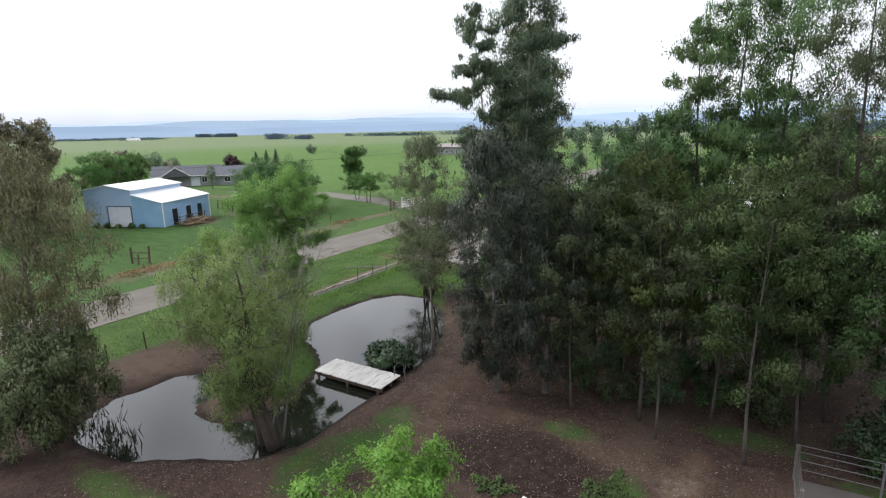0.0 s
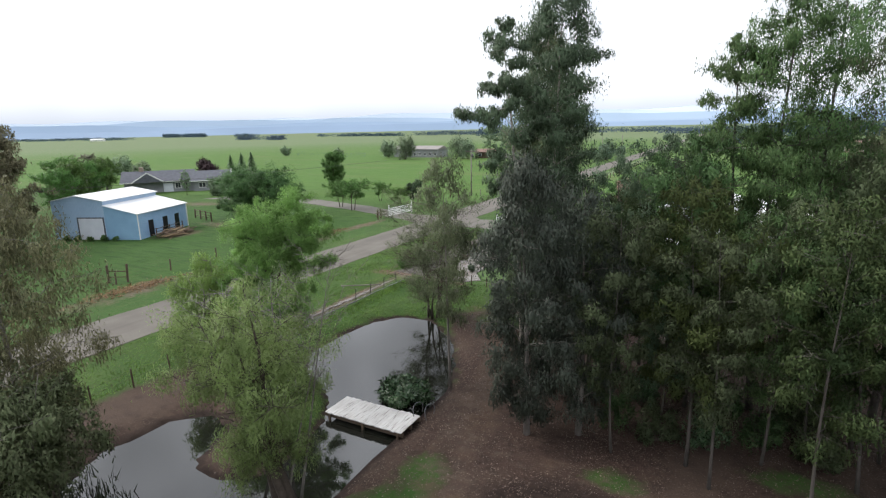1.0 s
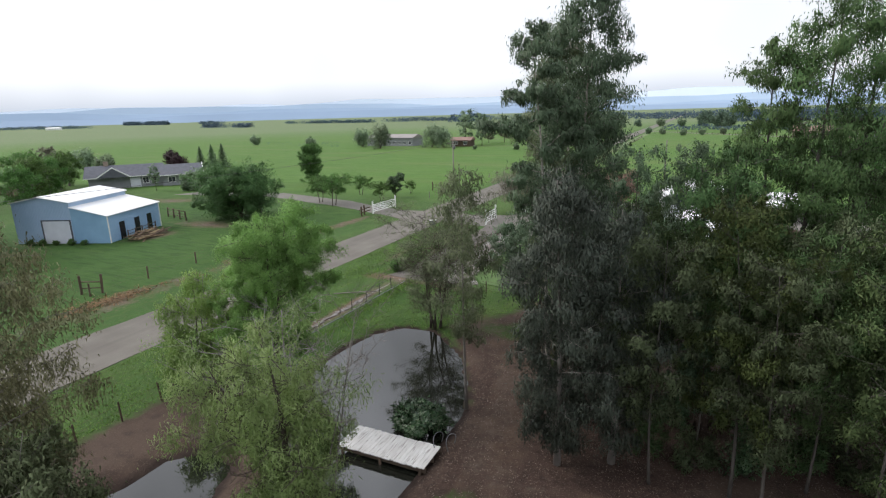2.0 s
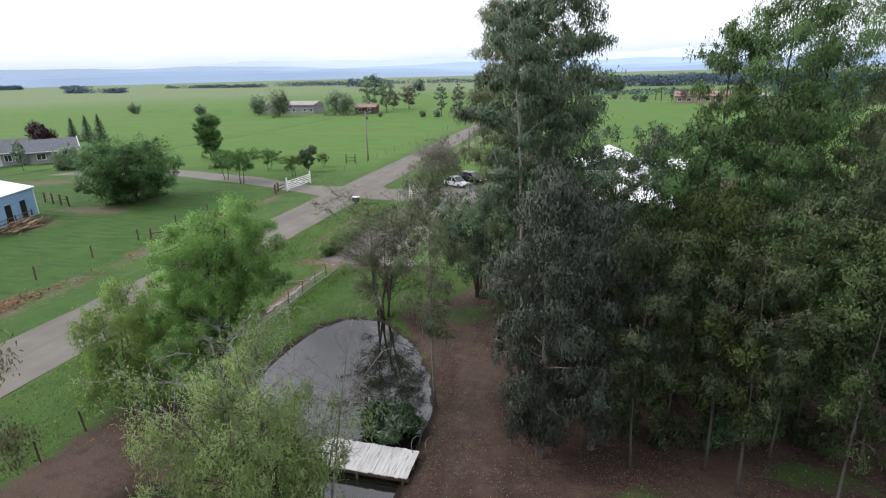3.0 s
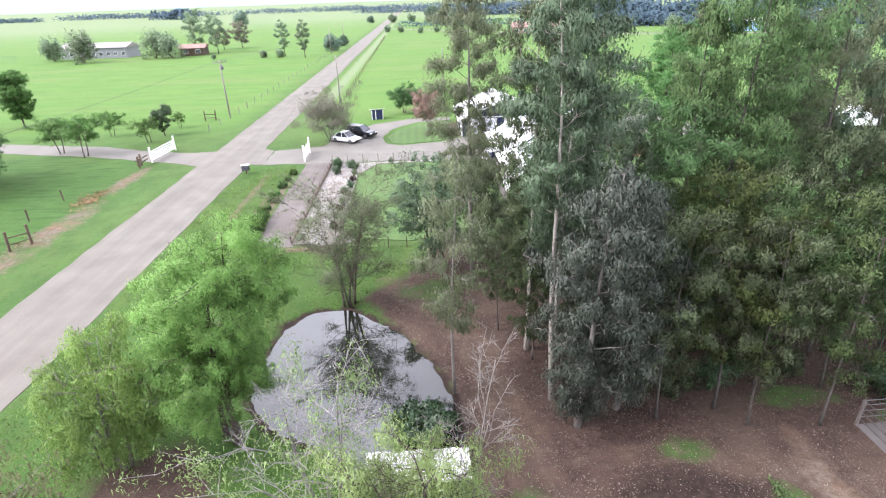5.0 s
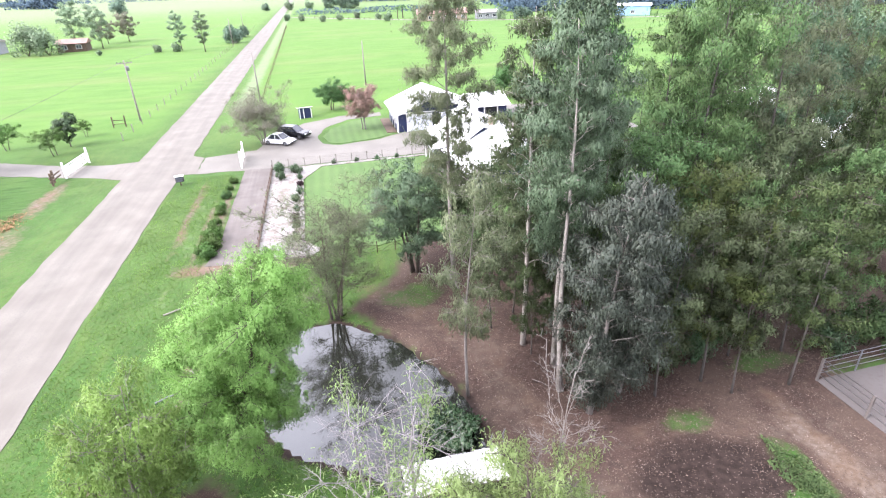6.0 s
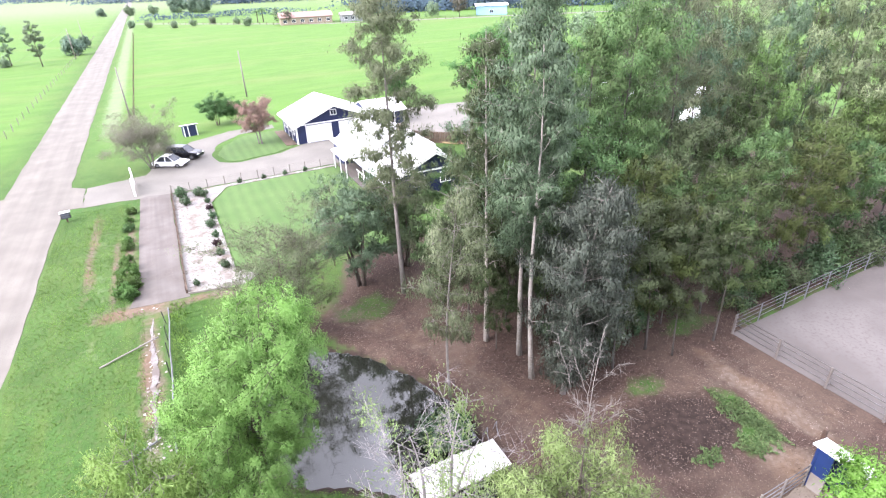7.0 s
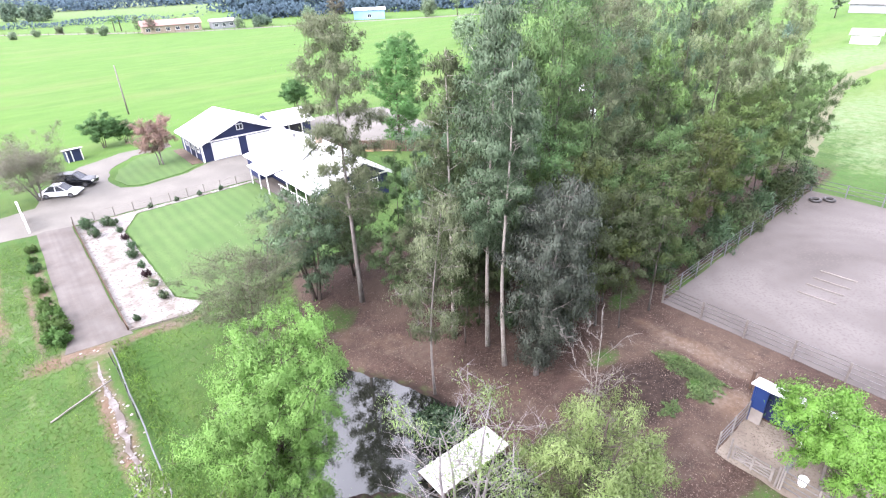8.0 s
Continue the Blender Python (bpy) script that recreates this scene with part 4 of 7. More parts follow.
annex = thing("garage_annex", pose(0, 0, 0), "low navy wing with white roof behind the garage", "outbuilding")
part("wall", prism(bmesh.new(), [(17.0, 0), (23.4, 0), (23.4, 2.2), (20.2, 3.35), (17.0, 2.2)], 0, 40.82, 46.6), "navy_wall", annex)
for y0_, y1_ in ((16.5, 20.2), (23.9, 20.2)):
    part("roof", slab(bmesh.new(), [(40.9, y1_, 3.52), (47.1, y1_, 3.52), (47.1, y0_, 2.2), (40.9, y0_, 2.2)], 0.12), "white_roof", annex)
for x in (43.2, 45.2):
    part("door_trim", boxbm(x - 0.08, x + 0.08, 16.93, 17.0, 0, 2.1), "white_paint", annex)
part("door", boxbm(43.3, 45.1, 16.95, 17.0, 0.05, 2.05), "opening_shade", annex, "dark open doorway")

# navy farmhouse with a white roof and a porch
house = thing("farmhouse", pose(0, 0, 0), "navy farmhouse with white metal roof and porch", "house")
gable_block(house, 34.0, 41.4, -3.2, 6.2, 2.75, 4.7, 36.9, "navy_wall", "white_roof", 0.55, ribs=0.8)
gable_block(house, 34.3, 41.3, -11.2, -3.25, 2.6, 4.35, 38.2, "navy_wall", "white_roof", 0.5, ribs=0.8)
bm = slab(bmesh.new(), [(33.6, 6.2, 2.64), (33.6, -2.6, 2.64), (31.2, -2.6, 2.28), (31.2, 2.4, 2.28), (32.2, 2.5, 2.42), (32.2, 6.2, 2.42)], 0.12)
part("porch_roof", bm, "white_roof", house, "white porch roof")
bm = slab(bmesh.new(), [(33.85, -2.62, 2.45), (33.85, -11.7, 2.45), (32.3, -11.7, 2.2), (32.3, -2.62, 2.2)], 0.1)
part("porch_roof", bm, "white_roof", house, "white porch roof")
for y in (2.2, -0.2, -2.4):
    part("porch_post", boxbm(31.38, 31.48, y - 0.05, y + 0.05, 0.0, 2.2), "white_paint", house)
for y in (-5.0, -7.2, -9.4, -11.5):
    part("porch_post", boxbm(32.48, 32.57, y - 0.045, y + 0.045, 0.1, 2.15), "white_paint", house)
part("porch_wall", boxbm(32.6, 34.0, 2.6, 6.1, 0, 2.4), "navy_wall", house)
for y in (-4.6, -7.0, -9.6, 0.6):
    window(house, pose(34.28 if y < -3.2 else 33.98, y, 0.9, 0, 0, -90), 1.5, 1.2)
window(house, pose(36.4, -11.19, 0.9), 1.3, 1.2)
window(house, pose(39.4, -11.19, 0.9), 1.3, 1.2)
part("belt_board", boxbm(34.3, 41.3, -11.28, -11.2, 2.4, 2.56), "white_paint", house)
part("chimney", boxbm(37.8, 38.4, -2.9, -2.3, 4.0, 5.3), "tan_wall", house, "short pale chimney")
part("roof_vent", boxbm(36.6, 36.85, 0.6, 0.85, 4.7, 5.15), "pipe_metal", house)
bm = bmesh.new()
for i in range(16):
    y = -11.4 + i * 0.55
    box(bm, 32.5, 32.55, y, y + 0.05, 0.15, 1.0)
box(bm, 32.49, 32.57, -11.5, -2.6, 1.0, 1.06)
part("porch_railing", bm, "white_paint", house)

# small kiosk beside the drive
kiosk = thing("well_house", pose(17.2, 29.3, 0, 0, 0, 8) @ Matrix.Scale(0.86, 4), "small navy well house with white lean-to roof", "shed")
part("wall", prism(bmesh.new(), [(-0.85, 0), (0.85, 0), (0.85, 1.5), (-0.85, 1.85)], 0, -1.1, 1.1), "navy_wall", kiosk)
part("roof", slab(bmesh.new(), [(-1.35, -1.15, 2.05), (1.35, -1.15, 2.05), (1.35, 1.2, 1.6), (-1.35, 1.2, 1.6)], 0.08), "white_roof", kiosk)
for x in (-1.1, -0.4, 0.95):
    part("corner_board", boxbm(x, x + 0.14, -0.92, -0.86, 0, 1.75), "white_paint", kiosk)

# blue steel barn with white roof
barn = thing("steel_barn", pose(-31.0, -20.2, 0, 0, 0, 21.0), "blue corrugated steel barn with white roof and lean-to", "barn")
part("wall", prism(bmesh.new(), [(-12.4, 0), (-4.7, 0), (-4.7, 5.2), (-8.6, 5.9), (-12.4, 5.2)], 1, 0, 11.0), "blue_steel", barn)
part("lean_to_wall", prism(bmesh.new(), [(-4.69, 0), (0, 0), (0, 3.45), (-4.69, 4.55)], 1, 0.01, 11.0), "blue_steel_dark", barn)
part("roof", slab(bmesh.new(), [(-8.6, -0.2, 6.02), (-8.6, 11.2, 6.02), (-4.5, 11.2, 5.28), (-4.5, -0.2, 5.28)], 0.1), "white_roof", barn)
part("roof", slab(bmesh.new(), [(-8.6, -0.2, 6.02), (-8.6, 11.2, 6.02), (-12.6, 11.2, 5.28), (-12.6, -0.2, 5.28)], 0.1), "white_roof", barn)
part("lean_to_roof", slab(bmesh.new(), [(-4.69, -0.15, 4.68), (-4.69, 11.15, 4.68), (0.2, 11.15, 3.52), (0.2, -0.15, 3.52)], 0.1), "white_roof", barn)
bm = bmesh.new()
for i in range(38):
    box(bm, -12.35 + i * 0.2, -12.31 + i * 0.2, -0.025, 0.0, 0.05, 5.15)
part("wall_rib", bm, "blue_steel", barn)
bm = bmesh.new()
for i in range(54):
    box(bm, 0.0, 0.025, 0.1 + i * 0.2, 0.14 + i * 0.2, 0.05, 3.4)
part("wall_rib", bm, "blue_steel", barn)
door = part("roller_door", boxbm(-8.6, -5.0, -0.05, 0.0, 0.02, 2.9), "door_white", barn, "pale steel roller door")
bm = bmesh.new()
for i in range(9):
    box(bm, -8.55, -5.05, -0.075, -0.05, 0.08 + i * 0.31, 0.3 + i * 0.31)
part("door_slat", bm, "door_white", door)
for x0, x1, z0, z1 in ((-8.8, -4.8, 2.9, 3.05), (-8.8, -8.602, 0.0, 2.9), (-4.998, -4.8, 0.0, 2.9)):
    part("door_trim", boxbm(x0, x1, -0.06, 0.0, z0, z1), "grey_shingle", barn, "dark door frame")
# solid plates on the wall, coloured as the shaded inside of doorways
for y in (2.1, 5.2, 7.9):
    part("door", boxbm(0.0, 0.06, y, y + 1.0, 0.05, 2.3), "opening_shade", barn, "dark open doorway")
for y in (0.0, 10.85):
    part("corner_board", boxbm(0.0, 0.07, y, y + 0.16, 0, 3.5), "white_paint", barn)

# grey ranch house far across the road
ranch = thing("ranch_house", pose(-89.0, 13.5, 0, 0, 0, 51.0), "long grey ranch house with dark shingle roof", "house")
part("wall", boxbm(0, 15, 0, 9, 0, 2.7), "grey_wall", ranch)
part("wall", boxbm(15.01, 23, -2.0, 8, 0, 2.6), "grey_wall", ranch)
bm = bmesh.new()
prism(bm, [(-0.9, 2.6), (9.9, 2.6), (4.5, 5.0)], 0, -0.8, 15.5)
part("roof", bm, "grey_shingle", ranch)
bm = bmesh.new()
prism(bm, [(-2.9, 2.5), (8.9, 2.5), (3.0, 4.6)], 0, 14.2, 23.9)
part("roof", bm, "grey_shingle", ranch)
bm = bmesh.new()
prism(bm, [(2.0, 2.6), (8.4, 2.6), (5.2, 4.7)], 1, -2.0, 4.0)
part("roof", bm, "grey_shingle", ranch)
part("chimney", boxbm(3.0, 3.9, 4.2, 5.2, 3.5, 5.9), "tan_wall", ranch)
fascia = [[(1.8, 2.5), (1.8, 2.78), (5.2, 5.0), (5.2, 4.72)], [(5.2, 4.72), (5.2, 5.0), (8.6, 2.78), (8.6, 2.5)]]
for pts in fascia:
    part("fascia", prism(bmesh.new(), pts, 1, -2.1, -2.01), "white_paint", ranch, "white gable board")
for pts in ([(-3.1, 2.38), (-3.1, 2.66), (3.0, 4.88), (3.0, 4.6)], [(3.0, 4.6), (3.0, 4.88), (9.1, 2.66), (9.1, 2.38)]):
    part("fascia", prism(bmesh.new(), pts, 0, 23.96, 24.06), "white_paint", ranch, "white gable board")
part("gable", prism(bmesh.new(), [(-1.9, 2.5), (7.9, 2.5), (3.0, 4.3)], 0, 23.905, 23.955), "door_white", ranch, "pale gable siding")
part("gutter", boxbm(-0.8, 14.1, -0.99, -0.91, 2.5, 2.66), "white_paint", ranch, "white eaves gutter")
part("gutter", boxbm(14.2, 23.9, -2.99, -2.91, 2.4, 2.56), "white_paint", ranch, "white eaves gutter")
part("door", boxbm(8.3, 10.4, -0.06, -0.004, 0.05, 2.2), "door_white", ranch, "wide white panel door")
window(ranch, pose(24.0, 3.0, 2.75, 0, 0, 90), 1.2, 0.9)
for x in (11.5, 13.2):
    window(ranch, pose(x, -0.01, 0.8), 1.3, 1.4)
for x in (17.0, 21.5):
    window(ranch, pose(x, -2.01, 0.8), 1.6, 1.3)

# far farmsteads
def farmstead(name, x, y, turn, w, d, h, wall, roof, label, ridge=1.6, openings=4):
    ob = thing(name, pose(x, y, 0, 0, 0, turn), label, "house")
    part("wall", boxbm(-w / 2, w / 2, -d / 2, d / 2, 0, h), wall, ob)
    part("roof", prism(bmesh.new(), [(-d / 2 - 0.6, h - 0.05), (d / 2 + 0.6, h - 0.05), (0, h + ridge)], 0, -w / 2 - 0.6, w / 2 + 0.6), roof, ob)
    for i in range(openings):
        window(ob, pose(-w / 2 + w * (i + 0.5) / openings, -d / 2 - 0.01, 0.9), min(1.8, w / openings * 0.5), 1.4)
    return ob


farmstead("farm_building", -101.5, 172.0, -6, 27, 9, 3.9, "grey_wall", "pale_roof", "long pale farm building among trees", 1.6, 9)
farmstead("farm_building", -63.0, 167.0, 5, 9, 7, 2.8, "brown_wood", "pink_roof", "small brown shed behind trees", 1.3, 2)
farmstead("far_shed", -1500.0, 805.0, 30, 34, 12, 4.5, "white_paint", "white_roof", "long white farm shed far across the pasture", 2.0, 5)
farmstead("red_roof_house", 83.0, 222.0, -8, 24, 11, 3.2, "tan_wall", "pink_roof", "long house with pink tiled roof", 2.0, 6)
farmstead("red_roof_annex", 104.0, 216.0, -8, 10, 8, 3.0, "grey_wall", "pale_roof", "pale annex beside the pink-roofed house", 1.2, 3)
farmstead("blue_shed", 168.0, 190.0, -30, 15, 9, 4.2, "blue_steel_dark", "white_roof", "blue steel shed with white roof", 0.9, 1)
farmstead("white_shed", 191.0, -12.5, 100, 6, 5, 2.2, "white_paint", "pale_roof", "white sheds beyond the pasture", 1.4, 2)
farmstead("white_shed", 284.0, 11.0, 95, 15, 9, 3.2, "grey_wall", "pale_roof", "white sheds beyond the pasture", 1.4, 3)


# ---- dock ----
def board_material():
    """Silvered white boards with dark streaks along the grain."""
    m = material("dock_board", (0.62, 0.61, 0.59), (0.53, 0.51, 0.49), 1.2, 0.75, 0.3, 9, spread=0.06)
    n, l = m.node_tree.nodes, m.node_tree.links
    p = n["Principled BSDF"]
    tc = n.new("ShaderNodeTexCoord")
    mp = n.new("ShaderNodeMapping")
    mp.inputs["Scale"].default_value = (16.0, 1.3, 1.0)
    l.new(tc.outputs["Object"], mp.inputs["Vector"])
    t = n.new("ShaderNodeTexNoise")
    t.inputs["Scale"].default_value, t.inputs["Detail"].default_value = 1.0, 4
    l.new(mp.outputs[0], t.inputs["Vector"])
    r = n.new("ShaderNodeMapRange")
    r.inputs["From Min"].default_value, r.inputs["From Max"].default_value = 0.56, 0.68
    r.inputs["To Max"].default_value = 0.75
    l.new(t.outputs["Fac"], r.inputs["Value"])
    x = n.new("ShaderNodeMix")
    x.data_type = "RGBA"
    x.inputs["B"].default_value = (0.17, 0.145, 0.125, 1)
    l.new(r.outputs[0], x.inputs["Factor"])
    l.new(p.inputs["Base Color"].links[0].from_socket, x.inputs["A"])
    l.new(x.outputs["Result"], p.inputs["Base Color"])
    return m


M["dock_board"] = board_material()
dock = thing("dock", pose(21.4, -44.35, -0.02), "weathered white board footbridge over the pond's narrows", "dock")
for i in range(24):
    x = i * 0.186
    bm = boxbm(x, x + 0.172, random.Random(i).uniform(-0.03, 0.03), 1.75 + random.Random(i + 50).uniform(-0.03, 0.03), 0.10, 0.145)
    part("plank", bm, "dock_board", dock)
for y in (0.06, 0.82, 1.6):
    part("beam", boxbm(-0.05, 4.5, y, y + 0.1, -0.1, 0.098), "brown_wood", dock)
for x in (0.2, 2.2, 4.2):
    for y in (0.0, 1.7):
        part("post", boxbm(x, x + 0.1, y, y + 0.1, -1.4, 0.09), "brown_wood", dock)
hoop = [((4.35 + 0.12 * math.sin(2 * a), 1.9 + 0.35 * math.cos(a), 0.02 + 0.7 * math.sin(a)), 0.02) for a in [math.pi * i / 10 for i in range(11)]]
h1 = tubes("grab_rail", [hoop], "pipe_metal", None, 6)
h1.matrix_basis = pose(21.3, -44.35, 0)
tagged(h1, "bent pale steel ladder rail at the dock", "handrail")
copy_thing(h1, pose(21.9, -44.25, 0))


# ---- fences, gates and posts ----
def post_line(name, a, b, step, height, r, mat, rails, rail_r, label, rail_mat=None, category="fence", wobble=0.0, seed=0):
    """Posts in a row with rails or wires between them."""
    rnd = random.Random(seed)
    A, B = Vector((*a, 0)), Vector((*b, 0))
    ln = (B - A).length
    ob = thing(name, Matrix.Translation(A) @ Matrix.Rotation(math.atan2(B.y - A.y, B.x - A.x), 4, "Z"), label, category)
    k = max(1, round(ln / step))
    bm = boxbm(-r, r, -r, r, -0.1, height, bevel=r * 0.25)
    me = bpy.data.meshes.new("post")
    bm.to_mesh(me)
    bm.free()
    me.materials.append(M[mat])
    for i in range(k + 1):
        p = new("post", me)
        p.parent = ob
        p.matrix_basis = pose(ln * i / k, 0, 0, rnd.uniform(-wobble, wobble), rnd.uniform(-wobble, wobble), 0)
    for z in rails:
        tubes("rail", [rod((0, 0.0, z), (ln, 0.0, z), rail_r)], rail_mat or mat, ob, 6)
    return ob


post_line("arena_fence", (43.2, -42.5), (72.6, -41.6), 2.4, 1.4, 0.032, "pipe_metal", (0.45, 0.8, 1.12, 1.38), 0.016, "grey steel pipe fence round the riding arena")
post_line("arena_fence", (43.2, -42.5), (43.6, -90.0), 2.75, 1.4, 0.06, "post_grey", (0.4, 0.75, 1.08, 1.36), 0.024, "grey pipe rails on weathered grey posts round the riding arena", "pipe_dull")
post_line("arena_fence", (72.6, -41.6), (72.6, -90.0), 3.0, 1.4, 0.05, "pipe_metal", (0.5, 0.9, 1.3), 0.03, "grey steel pipe fence round the riding arena")
for x in (51.5, 53.05, 54.35, 55.8):
    ob = tubes("ground_pole", [[((0, 0, 0), 0.02), ((0, 0.01, 0), 0.04), ((0, 2.39, 0), 0.04), ((0, 2.4, 0), 0.02)]], "grey_wood", None, 8)
    ob.matrix_basis = pose(x, -50.6, 0.07, 0, 0, 2)
    tagged(ob, "pale wooden trotting pole lying on sand", "pole", "ground poles")
post_line("front_fence", (13.5, 3.55), (31.8, 3.55), 1.9, 1.05, 0.04, "grey_wood", (0.12, 0.38, 0.62, 0.84, 1.0), 0.008, "wire garden fence on thin brown posts", category="fence")
post_line("bed_fence", (13.42, 3.3), (13.42, -19.8), 1.4, 0.62, 0.03, "rust_metal", (0.1, 0.3, 0.58), 0.014, "low dark wire edging fence along the gravel bed")
post_line("pasture_fence", (9.6, 40.0), (8.0, 230.0), 4.0, 1.2, 0.06, "brown_wood", (0.4, 0.75, 1.1), 0.008, "wooden post and wire field fence", wobble=2, seed=2)
post_line("pasture_fence", (-8.2, 24.0), (-7.0, 230.0), 5.0, 1.2, 0.05, "grey_wood", (0.4, 0.75, 1.1), 0.006, "thin post and wire field fence", wobble=2, seed=3)
for a, b in (((22.0, 285.0), (55.4, 243.6)), ((55.4, 243.6), (84.6, 209.2)), ((84.6, 209.2), (114.5, 193.8)), ((114.5, 193.8), (149.4, 178.6))):
    post_line("pasture_fence", a, b, 4.0, 1.2, 0.07, "brown_wood", (0.4, 0.75, 1.1), 0.012, "wooden post and wire fence along the farm lane", wobble=2, seed=12)
post_line("pond_fence", (9.6, -58.0), (10.2, -38.0), 2.3, 1.15, 0.035, "rust_metal", (0.25, 0.6, 0.95), 0.007, "rusty wire fence on leaning thin posts", wobble=4, seed=4)
post_line("pond_fence", (11.9, -29.4), (11.9, -23.4), 2.0, 1.1, 0.024, "black_metal", (0.25, 0.6, 0.95), 0.007, "dark wire fence with steel posts", wobble=4, seed=5)
post_line("roadside_fence", (-11.5, -52.0), (-12.8, -6.0), 5.5, 1.2, 0.06, "brown_wood", (0.4, 0.8, 1.15), 0.006, "old post and wire fence along the road", wobble=4, seed=6)
post_line("lawn_fence", (18.5, -21.3), (31.5, -21.3), 1.5, 0.95, 0.035, "rust_metal", (0.1, 0.3, 0.5, 0.7, 0.9), 0.008, "wire fence between the lawn and the trees")
post_line("barn_corral", (-40.5, -4.4), (-34.5, -6.0), 1.8, 1.5, 0.09, "brown_wood", (0.5, 0.9, 1.35), 0.05, "dark wooden corral fence by the barn", wobble=2, seed=8)
M["fresh_timber"] = material("fresh_timber", (0.34, 0.25, 0.14), (0.27, 0.19, 0.10), 2.0, 0.8, 0.3, 20)
for i, (x, y, a) in enumerate(((47.3, 3.6, -52), (49.6, 1.4, -46), (48.9, 2.9, -58))):
    ob = link("timber_beam", boxbm(-1.5, 1.5, -0.1, 0.1, 0.0, 0.2, bevel=0.015), "fresh_timber")
    ob.matrix_basis = pose(x, y, 0.03, 0, 0, a)
    tagged(ob, "pale yellow timber beam lying in the yard", "timber", "yard timber")
post_line("yard_fence", (43.5, 7.5), (55.0, -4.0), 0.24, 1.5, 0.09, "brown_wood", (0.4, 1.2), 0.03, "brown picket fence behind the house")


# timber edging of the gravel bed, loose timber by the barn, cable along the road
bed_edge = thing("bed_edging", pose(13.47, -19.8, 0), "dark weathered timber edging of the gravel bed", "edging")
for i in range(8):
    p = part("board", boxbm(-0.05, 0.05, 0.02, 2.84, 0.0, 0.28, bevel=0.012), "brown_wood", bed_edge)
    p.matrix_basis = pose(0, i * 2.88, 0, 0, random.Random(i).uniform(-3, 3), 0)
bed_edge_s = thing("bed_edging", pose(13.5, -19.95, 0, 0, 0, -11.3), "pale thin timber edging of the gravel bed", "edging")
for i in range(2):
    part("board", boxbm(0.05 + i * 2.05, 2.05 + i * 2.05, -0.04, 0.04, 0.0, 0.16, bevel=0.01), "grey_wood", bed_edge_s)
M["fence_tan"] = material("fence_tan", (0.15, 0.095, 0.058), (0.10, 0.066, 0.042), 1.6, 0.85, 0.5, 25, spread=0.25)
rnd = random.Random(91)
pile = thing("lumber_pile", pose(-29.9, -15.6, 0, 0, 0, 111), "heap of loose brown boards beside the barn", "lumber")
for i in range(54):
    p = part("board", boxbm(-1.2, 1.2, -0.1, 0.1, 0.0, 0.05), ("fence_tan", "fence_tan", "fresh_timber")[i % 3], pile)
    p.matrix_basis = pose(rnd.uniform(-2.8, 2.8), rnd.uniform(-1.2, 1.2), 0.02 + 0.07 * (i // 5), rnd.uniform(-4, 4), rnd.uniform(-5, 5), rnd.uniform(-25, 25))
post_line("barn_corral", (-30.6, -18.0), (-32.6, -12.6), 1.35, 1.3, 0.06, "brown_wood", (0.35, 0.75, 1.15), 0.045, "brown wooden rail pen beside the barn", wobble=4, seed=11)


def cable(a, b, sag, label):
    k = 24
    line = [((a[0] + (b[0] - a[0]) * i / k, a[1] + (b[1] - a[1]) * i / k, a[2] + (b[2] - a[2]) * i / k - sag * 4 * (i / k) * (1 - i / k)), 0.016) for i in range(k + 1)]
    tagged(tubes("power_cable", [line], "black_metal", None, 5), label, "cable")


cable((-7.5, 150.0, 8.9), (-9.1, 36.8, 9.3), 1.2, "thin power cable along the road")
cable((-9.1, 36.8, 9.3), (-6.4, -90.0, 11.5), 1.0, "thin power cable along the road")


def panel_gate(x, y, turn, w, h, label, mat="white_paint", slat=0.14, post=0.16):
    ob = thing("gate", pose(x, y, 0, 0, 0, turn), label, "gate")
    for i in range(5):
        z = 0.25 + i * (h - 0.35) / 4
        part("slat", boxbm(0.1, w - 0.1, -0.025, 0.025, z, z + slat), mat, ob)
    for f in (0.1, w / 2 - 0.05, w - 0.2):
        part("stile", boxbm(f, f + 0.1, 0.026, 0.06, 0.2, h), mat, ob)
    br = prism(bmesh.new(), [(0.2, h - 0.16), (0.2, h - 0.05), (w - 0.2, 0.36), (w - 0.2, 0.25)], 1, 0.062, 0.09)
    part("brace", br, mat, ob)
    for x_ in (-0.12, w):
        part("gate_post", boxbm(x_, x_ + post, -post * 0.6, post * 0.6, 0, h + post * 3.4, bevel=0.015), mat, ob)
    return ob


panel_gate(-9.7, 7.6, 86, 6.0, 1.4, "white slatted field gate standing closed")
panel_gate(9.9, 5.0, 92, 4.2, 1.5, "white slatted driveway gate with tall posts")
for i, y in enumerate((5.2, 6.4)):
    ob = link("fence_post", boxbm(-0.1, 0.1, -0.1, 0.1, -0.1, 1.5, bevel=0.02), "brown_wood")
    ob.matrix_basis = pose(-10.2 - 0.3 * i, y, 0, 3, 2, 0)
    tagged(ob, "dark wooden fence post by the white gate", "post", "gate posts")
bm = bmesh.new()
box(bm, -10.2, -10.12, 4.6, 7.5, 0.5, 0.65)
box(bm, -10.2, -10.12, 4.6, 7.5, 0.95, 1.1)
tagged(link("fence_rail", bm, "brown_wood"), "dark wooden rails beside the white gate", "fence")

